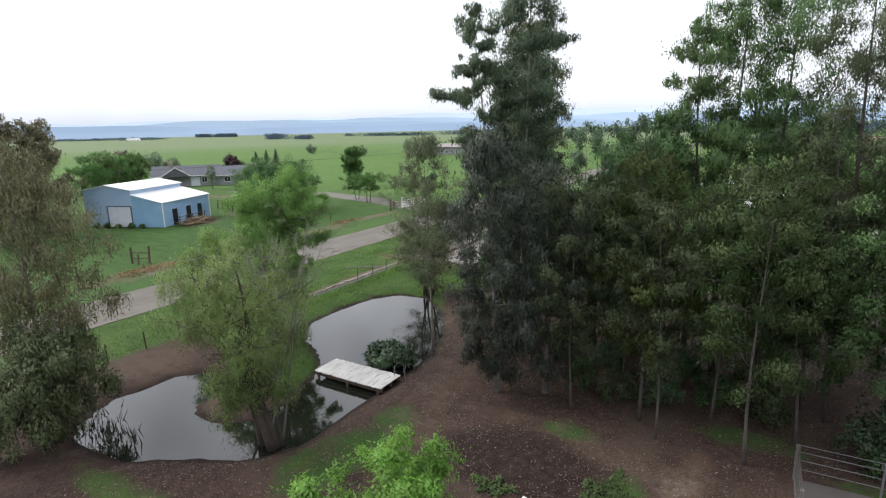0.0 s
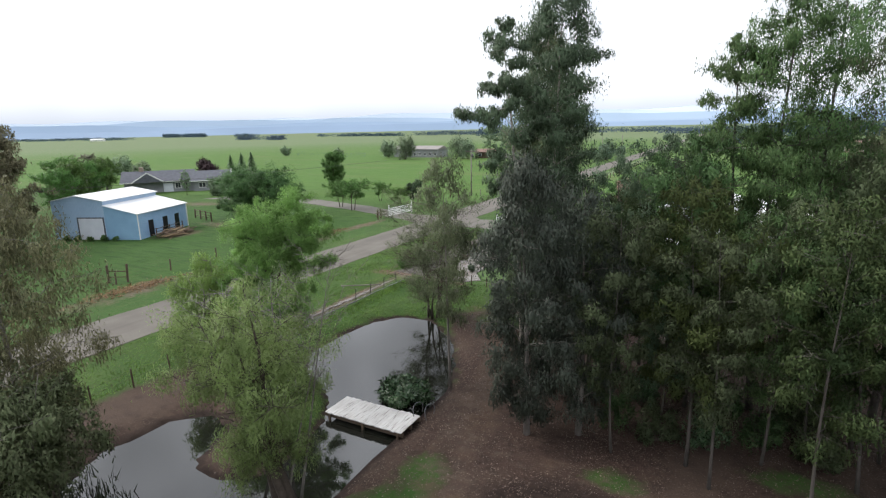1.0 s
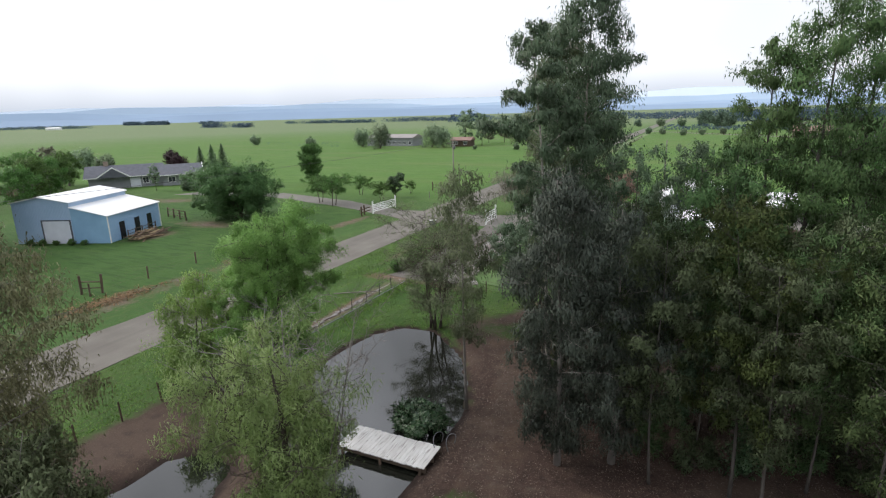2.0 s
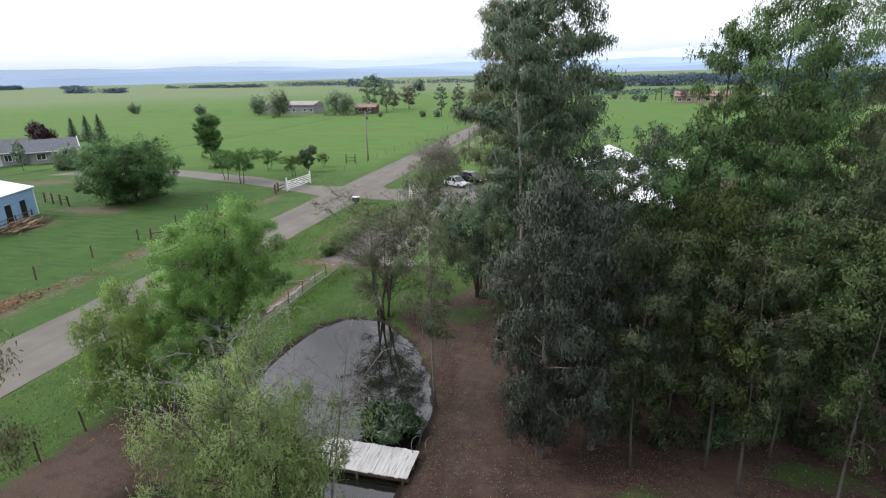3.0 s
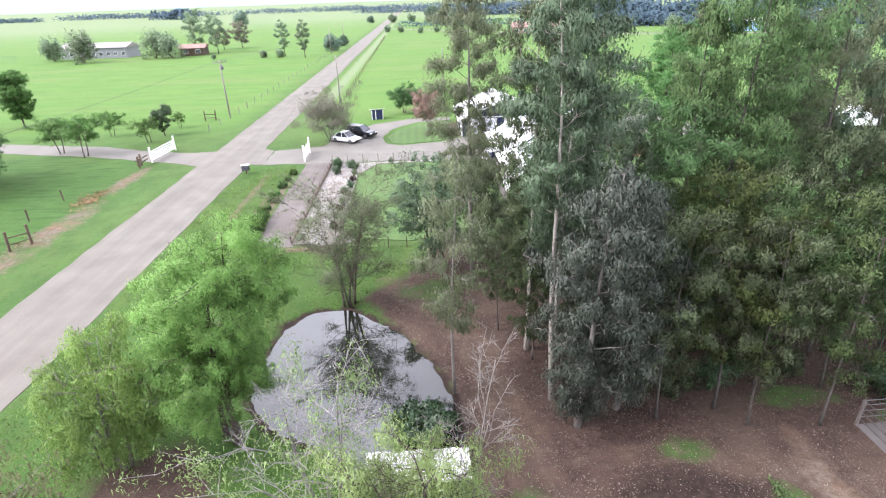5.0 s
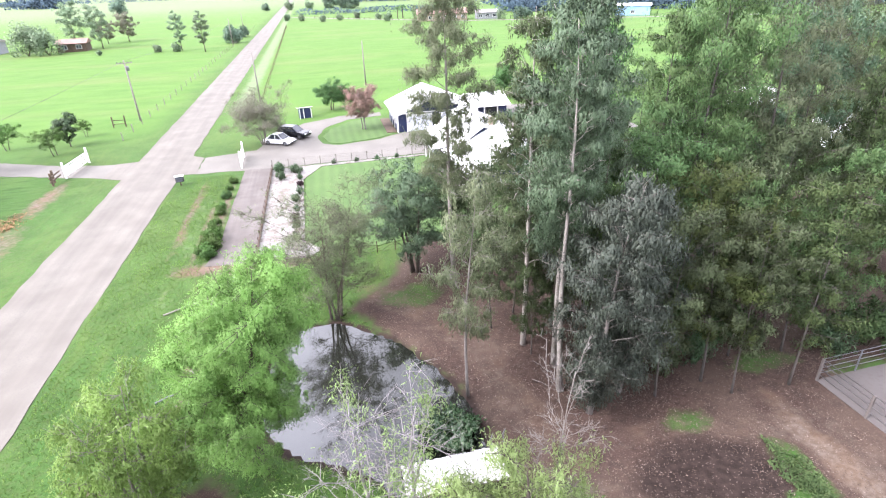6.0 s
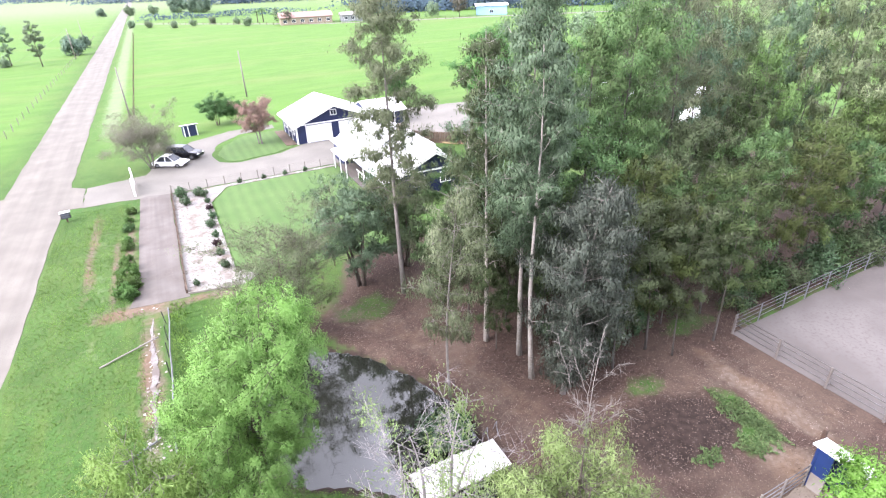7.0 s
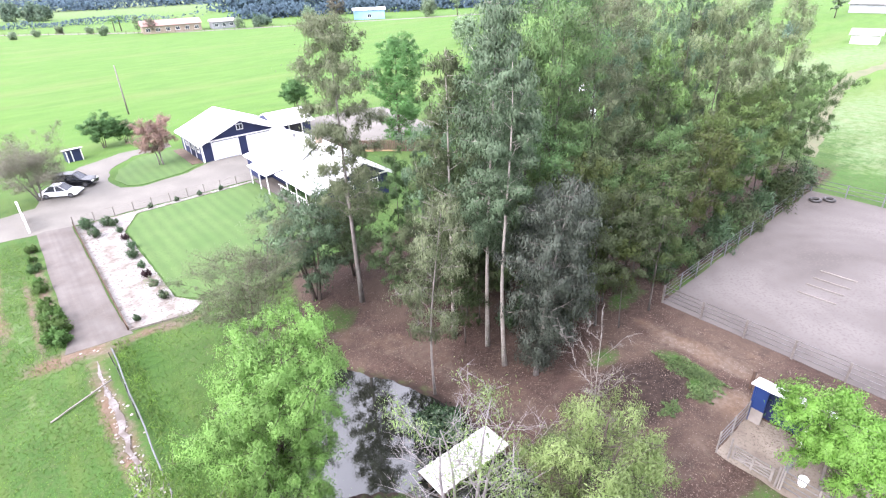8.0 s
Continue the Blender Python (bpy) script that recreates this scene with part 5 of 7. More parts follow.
# mailbox cabinet at the crossing
mail = thing("mailbox_stand", pose(3.95, 0.9, 0, 0, 0, 8), "dark mailbox cabinet on a post beside the road", "mailbox")
part("post", boxbm(-0.07, 0.07, -0.07, 0.07, -0.1, 0.45), "brown_wood", mail)
part("box", boxbm(-0.42, 0.42, -0.26, 0.26, 0.42, 1.02, bevel=0.05), "black_metal", mail)
part("top", boxbm(-0.46, 0.46, -0.29, 0.29, 1.022, 1.065, bevel=0.015), "white_paint", mail)
for z in (0.48, 0.74):
    part("flap", boxbm(-0.36, 0.36, -0.285, -0.262, z, z + 0.2), "grey_shingle", mail)


def utility_pole(x, y, h, label, lean=0.0, arm=True):
    ob = thing("utility_pole", pose(x, y, 0, 0, lean, 25), label, "utility pole")
    tubes("shaft", [[((0, 0, -0.1), 0.16), ((0, 0, h * 0.5), 0.13), ((0, 0, h), 0.1)]], "grey_wood", ob, 8)
    if arm:
        part("crossarm", boxbm(-1.1, 1.1, -0.06, 0.06, h - 0.5, h - 0.38), "grey_wood", ob)
        for x_ in (-1.0, -0.45, 0.45, 1.0):
            tubes("insulator", [[((x_, 0, h - 0.38), 0.04), ((x_, 0, h - 0.28), 0.06), ((x_, 0, h - 0.2), 0.03)]], "glass", ob, 6)
        tubes("transformer", [[((0.28, 0, h - 1.6), 0.2), ((0.28, 0, h - 0.9), 0.2)]], "pipe_metal", ob, 10)
    return ob


utility_pole(-9.1, 36.8, 9.4, "weathered wooden power pole with a transformer")
utility_pole(29.2, 54.0, 8.5, "plain wooden power pole in the pasture", arm=False)
utility_pole(9.0, 46.2, 8.5, "plain wooden power pole beside the road", arm=False)
utility_pole(-6.4, -90.0, 11.6, "wooden power pole beside the road", arm=False)
utility_pole(-7.5, 150.0, 9.0, "distant wooden power pole beside the road", arm=False)
utility_pole(-7.5, 190.0, 9.0, "distant wooden power pole beside the road", arm=False)


def corner_brace(x, y, turn, label):
    """Two stout posts with a rail between them, where a wire fence is strained."""
    ob = thing("fence_brace", pose(x, y, 0, 0, 0, turn), label, "fence")
    for x_, tilt in ((0.0, 4), (1.7, -3)):
        p = part("post", boxbm(-0.09, 0.09, -0.09, 0.09, -0.1, 1.75, bevel=0.03), "brown_wood", ob)
        p.matrix_basis = pose(x_, 0, 0, tilt, 2, 0)
    tubes("rail", [rod((0.05, 0.02, 1.15), (1.65, -0.02, 1.05), 0.06)], "brown_wood", ob)
    tubes("rail", [rod((0.05, 0.02, 0.55), (1.65, -0.02, 0.5), 0.05)], "brown_wood", ob)


corner_brace(-9.8, -18.6, 60, "dark wooden fence brace in the verge")
corner_brace(-13.4, -34.6, 35, "dark wooden fence brace in the field")
corner_brace(-12.0, 33.0, 10, "grey wooden fence brace by the power pole")


# ---- animal stall and pen ----
stall = thing("stall_shelter", pose(36.3, -51.2, 0), "small blue stall shelter with narrow white roof", "shelter")
part("roof", slab(bmesh.new(), [(0.0, 0.1, 2.45), (0.0, -5.6, 2.45), (1.05, -5.6, 2.2), (1.05, 0.1, 2.2)], 0.08), "white_roof", stall)
part("wall", boxbm(0.85, 0.95, -5.4, -0.05, 0.0, 2.15), "navy_wall", stall, "dark blue back wall")
part("wall", boxbm(0.12, 0.84, -0.15, -0.05, 0.0, 2.25), "royal_blue", stall, "blue side wall")
part("wall", boxbm(0.12, 0.2, -0.75, -0.16, 0.9, 2.3), "royal_blue", stall, "blue front panel")
part("kick_board", boxbm(0.1, 0.2, -0.75, -0.16, 0.0, 0.896), "grey_wood", stall, "weathered grey lower boards")
part("wall", boxbm(0.12, 0.84, -5.4, -5.3, 0.0, 2.25), "royal_blue", stall, "blue side wall")
for y in (-2.7, -4.0):
    part("post", boxbm(0.1, 0.19, y, y + 0.1, 0, 2.3), "white_paint", stall)
sheet("pen_floor", [(33.1, -51.3), (33.1, -57.0), (37.0, -57.0), (37.0, -51.3)], 0.03, "pen_earth", "trampled pale earth inside the pen", "pen floor", 0.5, 0.08, 21)
post_line("pen_fence", (33.2, -51.3), (36.3, -51.3), 1.55, 1.35, 0.035, "grey_wood", (0.35, 0.65, 0.95, 1.28), 0.02, "grey rail fence of the pen", "pipe_metal")
post_line("pen_fence", (33.2, -54.1), (36.4, -54.1), 1.6, 1.3, 0.035, "grey_wood", (0.35, 0.65, 0.95, 1.25), 0.02, "grey rail divider of the pen", "pipe_metal")
post_line("pen_fence", (33.2, -57.0), (36.4, -57.0), 1.6, 1.3, 0.035, "grey_wood", (0.35, 0.65, 0.95, 1.25), 0.02, "grey rail fence of the pen", "pipe_metal")
panel_gate(33.2, -53.9, 90, 2.0, 1.05, "pale slatted pen gate", "grey_wood", 0.07, 0.08)
bucket = thing("bucket", pose(34.2, -54.75, 0.035), "white plastic bucket standing in the pen", "bucket")
bm = bmesh.new()
bmesh.ops.create_cone(bm, cap_ends=False, segments=18, radius1=0.17, radius2=0.22, depth=0.4, matrix=pose(0, 0, 0.2))
bmesh.ops.create_circle(bm, cap_ends=True, segments=18, radius=0.17, matrix=pose(0, 0, 0.01))
bmesh.ops.solidify(bm, geom=list(bm.faces), thickness=0.012)
part("body", bm, "white_paint", bucket)
tubes("handle", [[((0.22 * math.cos(a), 0.03, 0.39 + 0.16 * math.sin(a)), 0.006) for a in [math.pi * i / 10 for i in range(11)]]], "pipe_metal", bucket)
post_line("pen_fence", (33.2, -57.0), (33.2, -54.2), 1.4, 1.25, 0.035, "grey_wood", (0.3, 0.6, 0.9, 1.2), 0.02, "grey rail fence of the pen", "pipe_metal")
ob = link("fence_post", boxbm(-0.08, 0.08, -0.08, 0.08, -0.1, 1.35, bevel=0.02), "rust_metal")
ob.matrix_basis = pose(38.9, -50.4, 0, 2, -3, 0)
tagged(ob, "rusty brown post behind the stall", "post")


# ---- cars ----
def car(x, y, turn, length, width, height, paint, label, suv=False):
    ob = thing("car", pose(x, y, 0, 0, 0, turn), label, "car")
    L, W, H = length / 2, width / 2, height
    belt = H * (0.62 if suv else 0.58)
    if suv:
        prof = [(-L, 0.4), (-L + 0.05, belt * 0.95), (-L + 0.12, belt), (L * 0.42, belt), (L * 0.9, belt * 0.86), (L, belt * 0.7), (L, 0.4), (L * 0.8, 0.28), (-L * 0.85, 0.28)]
        cab = [(-L + 0.15, belt), (-L + 0.42, H), (L * 0.12, H), (L * 0.45, belt)]
    else:
        prof = [(-L, 0.42), (-L + 0.06, belt * 0.95), (-L * 0.62, belt * 1.02), (L * 0.38, belt), (L * 0.88, belt * 0.84), (L, belt * 0.62), (L, 0.36), (L * 0.8, 0.24), (-L * 0.85, 0.24)]
        cab = [(-L * 0.72, belt), (-L * 0.38, H), (L * 0.1, H), (L * 0.46, belt)]
    bm = prism(bmesh.new(), prof, 1, -W, W)
    bmesh.ops.bevel(bm, geom=[e for e in bm.edges], offset=0.07, segments=2, affect="EDGES")
    part("body", bm, paint, ob, smooth=False)
    n = len(cab)
    bm = bmesh.new()
    lo = [bm.verts.new((h, -W * (0.9 if z == belt else 0.76), z - 0.01)) for h, z in cab]
    hi = [bm.verts.new((h, W * (0.9 if z == belt else 0.76), z - 0.01)) for h, z in cab]
    bm.faces.new(lo)
    bm.faces.new(hi[::-1])
    for i in range(n):
        bm.faces.new((lo[i], hi[i], hi[(i + 1) % n], lo[(i + 1) % n]))
    bmesh.ops.recalc_face_normals(bm, faces=bm.faces)
    part("cabin_glass", bm, "glass", ob, "dark car glass")
    roof = [(cab[1][0] + 0.02, -W * 0.76), (cab[2][0] - 0.02, -W * 0.76), (cab[2][0] - 0.02, W * 0.76), (cab[1][0] + 0.02, W * 0.76)]
    part("roof", slab(bmesh.new(), [(a, b, H + 0.02) for a, b in roof], 0.07), paint, ob)
    for s in (-1, 1):
        for (h0, z0), (h1, z1) in ((cab[0], cab[1]), (cab[2], cab[3]), ((cab[1][0] * 0.4 + cab[2][0] * 0.6, H), (cab[1][0] * 0.4 + cab[2][0] * 0.6, belt))):
            y0, y1 = s * W * (0.91 if z0 == belt else 0.77), s * W * (0.91 if z1 == belt else 0.77)
            part("pillar", slab(bmesh.new(), [(h0 - 0.05, y0, z0 + 0.01), (h0 + 0.05, y0, z0 + 0.01), (h1 + 0.05, y1, z1 + 0.01), (h1 - 0.05, y1, z1 + 0.01)], 0.04), paint, ob)
    for h in (-L * 0.62, L * 0.62):
        for s in (-1, 1):
            w = part("wheel", bmesh.new(), "black_metal", ob)
            bm = bmesh.new()
            r = 0.36 if suv else 0.32
            bmesh.ops.create_cone(bm, cap_ends=True, segments=18, radius1=r, radius2=r, depth=0.22, matrix=pose(h, s * (W - 0.1), r, 90, 0, 0))
            bmesh.ops.bevel(bm, geom=[e for e in bm.edges if abs(e.verts[0].co.y - e.verts[1].co.y) < 0.01], offset=0.03, segments=1, affect="EDGES")
            bm.to_mesh(w.data)
            bm.free()
            bm = bmesh.new()
            bmesh.ops.create_cone(bm, cap_ends=True, segments=14, radius1=r * 0.6, radius2=r * 0.55, depth=0.24, matrix=pose(h, s * (W - 0.1), r, 90, 0, 0))
            part("rim", bm, "pipe_metal", w)
    for s in (-1, 1):
        part("headlight", boxbm(L - 0.08, L + 0.02, s * W * 0.68 - 0.2, s * W * 0.68 + 0.2, belt * 0.66, belt * 0.78), "white_paint", ob)
        part("tail_light", boxbm(-L - 0.01, -L + 0.06, s * W * 0.78 - 0.14, s * W * 0.78 + 0.14, belt * 0.7, belt * 0.9), "rust_metal", ob)
    part("bumper", boxbm(L - 0.06, L + 0.04, -W * 0.8, W * 0.8, 0.34, 0.46), "black_metal", ob)
    return ob


M["car_white"] = material("car_white", (0.78, 0.79, 0.80), (0.74, 0.75, 0.77), 0.6, 0.2, 0.0, 10)
M["car_black"] = material("car_black", (0.008, 0.009, 0.012), (0.012, 0.013, 0.016), 0.6, 0.15, 0.0, 10)
car(13.9, 14.4, -32, 4.2, 1.7, 1.4, "car_white", "white sedan parked on the gravel drive")
car(15.7, 17.1, -32, 4.5, 1.8, 1.62, "car_black", "black sport utility car parked beside the sedan", suv=True)


# ---- shrubs ----
def shrub_meshes(name, seed, r, h, count, leaf, leaves, droop=0.2, n=24):
    rng = np.random.default_rng(seed)
    rnd = random.Random(seed)
    lobes = []
    for i in range(n):
        a, q = rnd.uniform(0, 6.28), rnd.random() ** 0.5 * 0.72
        z = rnd.uniform(0.15, 0.86 - 0.4 * q)
        lobes.append((q * r * math.cos(a), q * r * math.sin(a), h * z, rnd.uniform(0.16, 0.38)))
    idx = rng.integers(0, n, count)
    lo = np.array(lobes)[idx]
    off = unit(rng.normal(size=(count, 3))) * rng.random((count, 1)) ** 0.4 * np.where(rng.random((count, 1)) < 0.1, 1.5, 1.0)
    cen = lo[:, :3] + off * np.stack([lo[:, 3] * r, lo[:, 3] * r, lo[:, 3] * h * 0.8], -1)
    cen[:, 2] = np.maximum(cen[:, 2], 0.03 + 0.1 * rng.random(count))
    d = unit(off + rng.normal(size=(count, 3)) * 0.7 + np.array([0, 0, 0.3 - droop]))
    s = unit(np.cross(d, rng.normal(size=(count, 3))))
    soft = unit(off + 0.6 * unit(cen - np.array([0, 0, 0.3 * h])) + rng.normal(size=(count, 3)) * 0.35 + np.array([0, 0, 0.2]))
    crown = leaf_mesh(name + "_foliage", cen, d, s, leaf[0] * rng.uniform(0.6, 1.3, count), leaf[1] * rng.uniform(0.7, 1.3, count), soft)
    crown.materials.append(M[leaves])
    lines = []
    for i in range(0, n, 2):
        x, y, z, _ = lobes[i]
        lines.append([((0.05 * x, 0.05 * y, -0.05), 0.03), ((x * 0.6, y * 0.6, z * 0.6), 0.02), ((x, y, z), 0.008)])
    v, f = tube_arrays(lines, 5)
    wood = bpy.data.meshes.new(name + "_stem")
    wood.from_pydata(v, [], f)
    wood.materials.append(M["bark_dark"])
    return wood, crown


hedge = [shrub_meshes("hedge_shrub", 300 + i, 0.85, 1.25, 2300, (0.13, 0.075), ("leaf_bush", "leaf_broad", "leaf_bush")[i]) for i in range(3)]
rose = [shrub_meshes("rose", 310 + i, 0.5, 0.95, 800, (0.11, 0.07), "leaf_dark") for i in range(2)]
rosered = [shrub_meshes("rose_red", 315, 0.55, 0.95, 800, (0.11, 0.07), "leaf_maroon")]
rnd = random.Random(7)
for y, w in ((-18.2, 1.25), (-16.7, 1.3), (-15.2, 1.15), (-13.5, 0.95), (-11.6, 0.55), (-9.3, 0.8), (-7.6, 0.6), (-4.9, 0.75), (-2.6, 0.6), (-0.4, 0.7)):
    plant("shrub", 9.6 + rnd.uniform(-0.2, 0.2), y, "dark green rounded shrub in a row beside the path", hedge[rnd.randrange(3)], "shrub", "path shrubs", rnd.uniform(0, 6), w, tall=rnd.uniform(0.8, 1.1))
for i in range(9):
    y = -17.2 + i * 2.25 + rnd.uniform(-0.4, 0.4)
    red = i in (2, 6)
    plant("rose_bush", 16.5 + rnd.uniform(-0.2, 0.2), y, "small reddish rose bush in white gravel" if red else "small dark green rose bush in white gravel", rosered[0] if red else rose[i % 2], "rose bush", "rose bushes", rnd.uniform(0, 6), rnd.uniform(0.8, 1.2))
for x, y, s in ((14.4, 1.6, 1.5), (14.6, -1.0, 1.3), (14.3, 2.6, 1.2), (16.0, 1.2, 1.3), (14.2, -19.0, 0.7)):
    plant("rose_bush", x, y, "leafy rose bush in white gravel", rose[0], "rose bush", "rose bushes", rnd.uniform(0, 6), s)
for x in (20.5, 23.2, 25.6, 28.0):
    plant("rose_bush", x, 3.1, "small rose bush along the wire fence", rose[1], "rose bush", "rose bushes", rnd.uniform(0, 6), 0.7)
plant("pond_bush", 24.0, -41.0, "round glossy dark green bush at the dock", shrub_meshes("pond_bush", 330, 1.55, 1.4, 8000, (0.22, 0.11), "leaf_glossy", 0.5), "bush", z=-0.25)
for x, y, s in ((33.2, -4.2, 1.2), (33.1, -6.4, 1.0), (33.2, -8.6, 1.2), (36.0, -12.4, 1.1), (39.0, -12.6, 1.2)):
    plant("shrub", x, y, "green garden shrub against the porch", hedge[1], "shrub", "porch shrubs", rnd.uniform(0, 6), s)
for x, y, s in ((-38.6, -24.0, 0.7), (-37.0, -23.3, 0.6), (-35.2, -22.5, 0.7), (-33.6, -21.9, 0.6), (-40.0, -24.6, 0.7)):
    plant("shrub", x, y, "low dark shrub against the barn wall", hedge[2], "shrub", "barn shrubs", rnd.uniform(0, 6), s)

# reeds at the pond's south shore
rng = np.random.default_rng(41)
n_r = 170
rx = rng.uniform(15.2, 19.5, n_r)
ry = -53.2 - 0.25 * np.sin(rx) + rng.normal(0, 0.45, n_r)
rc = np.stack([rx, ry, np.full(n_r, -0.05) + rng.uniform(-0.2, 0.25, n_r)], -1)
rd = unit(np.stack([rng.normal(0, 0.25, n_r), rng.normal(0, 0.25, n_r), np.ones(n_r)], -1))
me = leaf_mesh("reeds", rc, rd, unit(np.cross(rd, rng.normal(size=(n_r, 3)))), rng.uniform(0.35, 0.75, n_r), np.full(n_r, 0.06))
tagged(link("reeds", me, "reed"), "dark reeds along the pond shore", "reeds", kind="stuff")

# grass tufts over the verges and banks
rng = np.random.default_rng(43)
n_g = 150000
ax, ay = rng.uniform(3.3, 26, n_g), rng.uniform(-60, 3.0, n_g)
lit_d = inside_distance(ax, ay, LITTER)
keep = (lit_d > 0.2) & ((ax < 9.4) | (ay < -20.8)) & (inside_distance(ax, ay, POND) > 0.3) & (wave(ax, ay, 0.9, 15) + rng.normal(0, 0.7, n_g) > -0.5) & ~((np.abs(ax - 11.4) < 0.8) & (ay > -36))
ax, ay = ax[keep], ay[keep]
n_g = len(ax)
gh = rng.uniform(0.04, 0.14, n_g) * np.clip(1 + 0.6 * wave(ax, ay, 0.6, 16), 0.4, 1.6)
gh += rng.uniform(0.12, 0.42, n_g) * (np.abs(ax - 12.5) < 0.7) * (ay > -37)
gc = np.stack([ax, ay, ground_height(ax, ay) + gh * 0.35], -1)
gd = unit(np.stack([rng.normal(0, 0.8, n_g), rng.normal(0, 0.8, n_g), np.ones(n_g)], -1))
me = leaf_mesh("grass_tufts", gc, gd, unit(np.cross(gd, rng.normal(size=(n_g, 3)))), gh, rng.uniform(0.03, 0.07, n_g), unit(np.stack([rng.normal(0, 0.3, n_g), rng.normal(0, 0.3, n_g), np.ones(n_g)], -1)))
tagged(link("grass_tufts", me, "grass_blade"), "uneven green grass tufts on the verge", "grass", kind="stuff")

# fallen leaves over the brown earth
rng = np.random.default_rng(42)
n_l = 84000
lx, ly = rng.uniform(20, 48, n_l), rng.uniform(-58, -22, n_l)
keep = (inside_distance(lx, ly, LITTER) < -0.3) & (inside_distance(lx, ly, POND) > 0.4) & ~((lx > 42.6) & (ly < -42.2)) & (np.abs(wave(lx, ly, 0.8, 9)) < rng.uniform(0.05, 0.75, n_l))
lx, ly = lx[keep], ly[keep]
n_l = len(lx)
lc = np.stack([lx, ly, ground_height(lx, ly) + rng.uniform(0.015, 0.05, n_l)], -1)
ld = unit(np.stack([rng.normal(size=n_l), rng.normal(size=n_l), rng.normal(0, 0.25, n_l)], -1))
ls = unit(np.cross(ld, np.stack([rng.normal(0, 0.3, n_l), rng.normal(0, 0.3, n_l), np.ones(n_l)], -1)))
me = leaf_mesh("fallen_leaves", lc, ld, ls, rng.uniform(0.05, 0.11, n_l), rng.uniform(0.025, 0.045, n_l))
tagged(link("fallen_leaves", me, "leaf_litter"), "dry fallen leaves scattered over brown earth", "fallen leaves", kind="stuff")


# broad-leaved weeds in the damp patches behind the stall
rng = np.random.default_rng(61)
weeds = []
for cx, cy, rx, ry, count in ((37.7, -47.6, 0.8, 2.1, 1300), (36.5, -48.9, 0.9, 0.8, 450), (34.0, -48.4, 0.8, 0.45, 260)):
    a, r = rng.uniform(0, 6.28, count), rng.random(count) ** 0.6
    weeds.append(np.stack([cx + rx * r * np.cos(a) * (1 + 0.3 * np.sin(3 * a)), cy + ry * r * np.sin(a) * (1 + 0.25 * np.sin(5 * a)), rng.uniform(0.03, 0.16, count)], -1))
weeds = np.concatenate(weeds)
weeds[:, 2] += ground_height(weeds[:, 0], weeds[:, 1])
n_w = len(weeds)
wd = unit(np.stack([rng.normal(size=n_w), rng.normal(size=n_w), rng.uniform(0.1, 0.9, n_w)], -1))
me = leaf_mesh("weeds", weeds, wd, unit(np.cross(wd, rng.normal(size=(n_w, 3)) * 0.4 + np.array([0, 0, 1.0]))), rng.uniform(0.1, 0.24, n_w), rng.uniform(0.05, 0.11, n_w), unit(np.stack([rng.normal(0, 0.4, n_w), rng.normal(0, 0.4, n_w), np.ones(n_w)], -1)))
tagged(link("weeds", me, "leaf_grove"), "low broad-leaved green weeds on brown earth", "weeds", kind="stuff")

# dry orange-brown straw and bark chips along the far verge
M["straw"] = leaf_material("straw", (0.105, 0.062, 0.030), (0.165, 0.098, 0.046), (0.25, 0.165, 0.085), 0.0, spread=0.0, hues=0.0, gloss=0.1, range_=1.0)
rng = np.random.default_rng(62)
n_s = 9000
sy = rng.uniform(-46, -3, n_s)
sx = -9.4 + 1.3 * np.sin(sy * 0.17) * 0.5 + rng.normal(0, 0.75, n_s)
keep = wave(sx, sy, 0.5, 23) + 0.5 * wave(sx, sy, 1.7, 24) + rng.normal(0, 0.35, n_s) > 0.15 + 0.4 * (sy > -26)
sx, sy = sx[keep], sy[keep]
n_s = len(sx)
sd_ = unit(np.stack([rng.normal(size=n_s), rng.normal(size=n_s), rng.normal(0, 0.3, n_s)], -1))
me = leaf_mesh("straw", np.stack([sx, sy, ground_height(sx, sy) + rng.uniform(0.02, 0.1, n_s)], -1), sd_, unit(np.cross(sd_, rng.normal(size=(n_s, 3)) * 0.3 + np.array([0, 0, 1.0]))), rng.uniform(0.2, 0.5, n_s), rng.uniform(0.05, 0.12, n_s))
tagged(link("straw", me, "straw"), "dry orange-brown straw lying along the verge", "straw", kind="stuff")

# drain pipes and rubble along the ditch
for a, b, r, m_, lab in (((8.1, -26.6, 0.12), (11.4, -25.2, 0.3), 0.05, "grey_wood", "old grey pole lying over the ditch"), ((12.1, -21.4, 0.12), (11.9, -36.0, 0.15), 0.045, "pipe_metal", "long grey pipe lying on grass"), ((9.6, -35.4, 0.1), (11.2, -34.6, 0.12), 0.05, "pipe_metal", "short grey pipe lying on grass")):
    k = 8
    line = [((a[0] + (b[0] - a[0]) * i / k + 0.04 * math.sin(i * 1.7), a[1] + (b[1] - a[1]) * i / k, a[2] + (b[2] - a[2]) * i / k), r) for i in range(k + 1)]
    tagged(tubes("pipe", [line], m_, None, 8), lab, "pipe")
rng = np.random.default_rng(60)
bm = bmesh.new()
for i in range(330):
    x, y, r = 11.05 + rng.normal(0, 0.28), rng.uniform(-36, -20.5), 0.02 + 0.07 * rng.random() ** 3
    bmesh.ops.create_icosphere(bm, subdivisions=1, radius=r, matrix=Matrix.Translation((x, y, r * 0.25)) @ Matrix.Diagonal((rng.uniform(0.8, 1.4), rng.uniform(0.8, 1.4), 0.4, 1)))
tagged(link("rubble", bm, "ditch_stone"), "pale stones lining the ditch", "stones", kind="stuff")


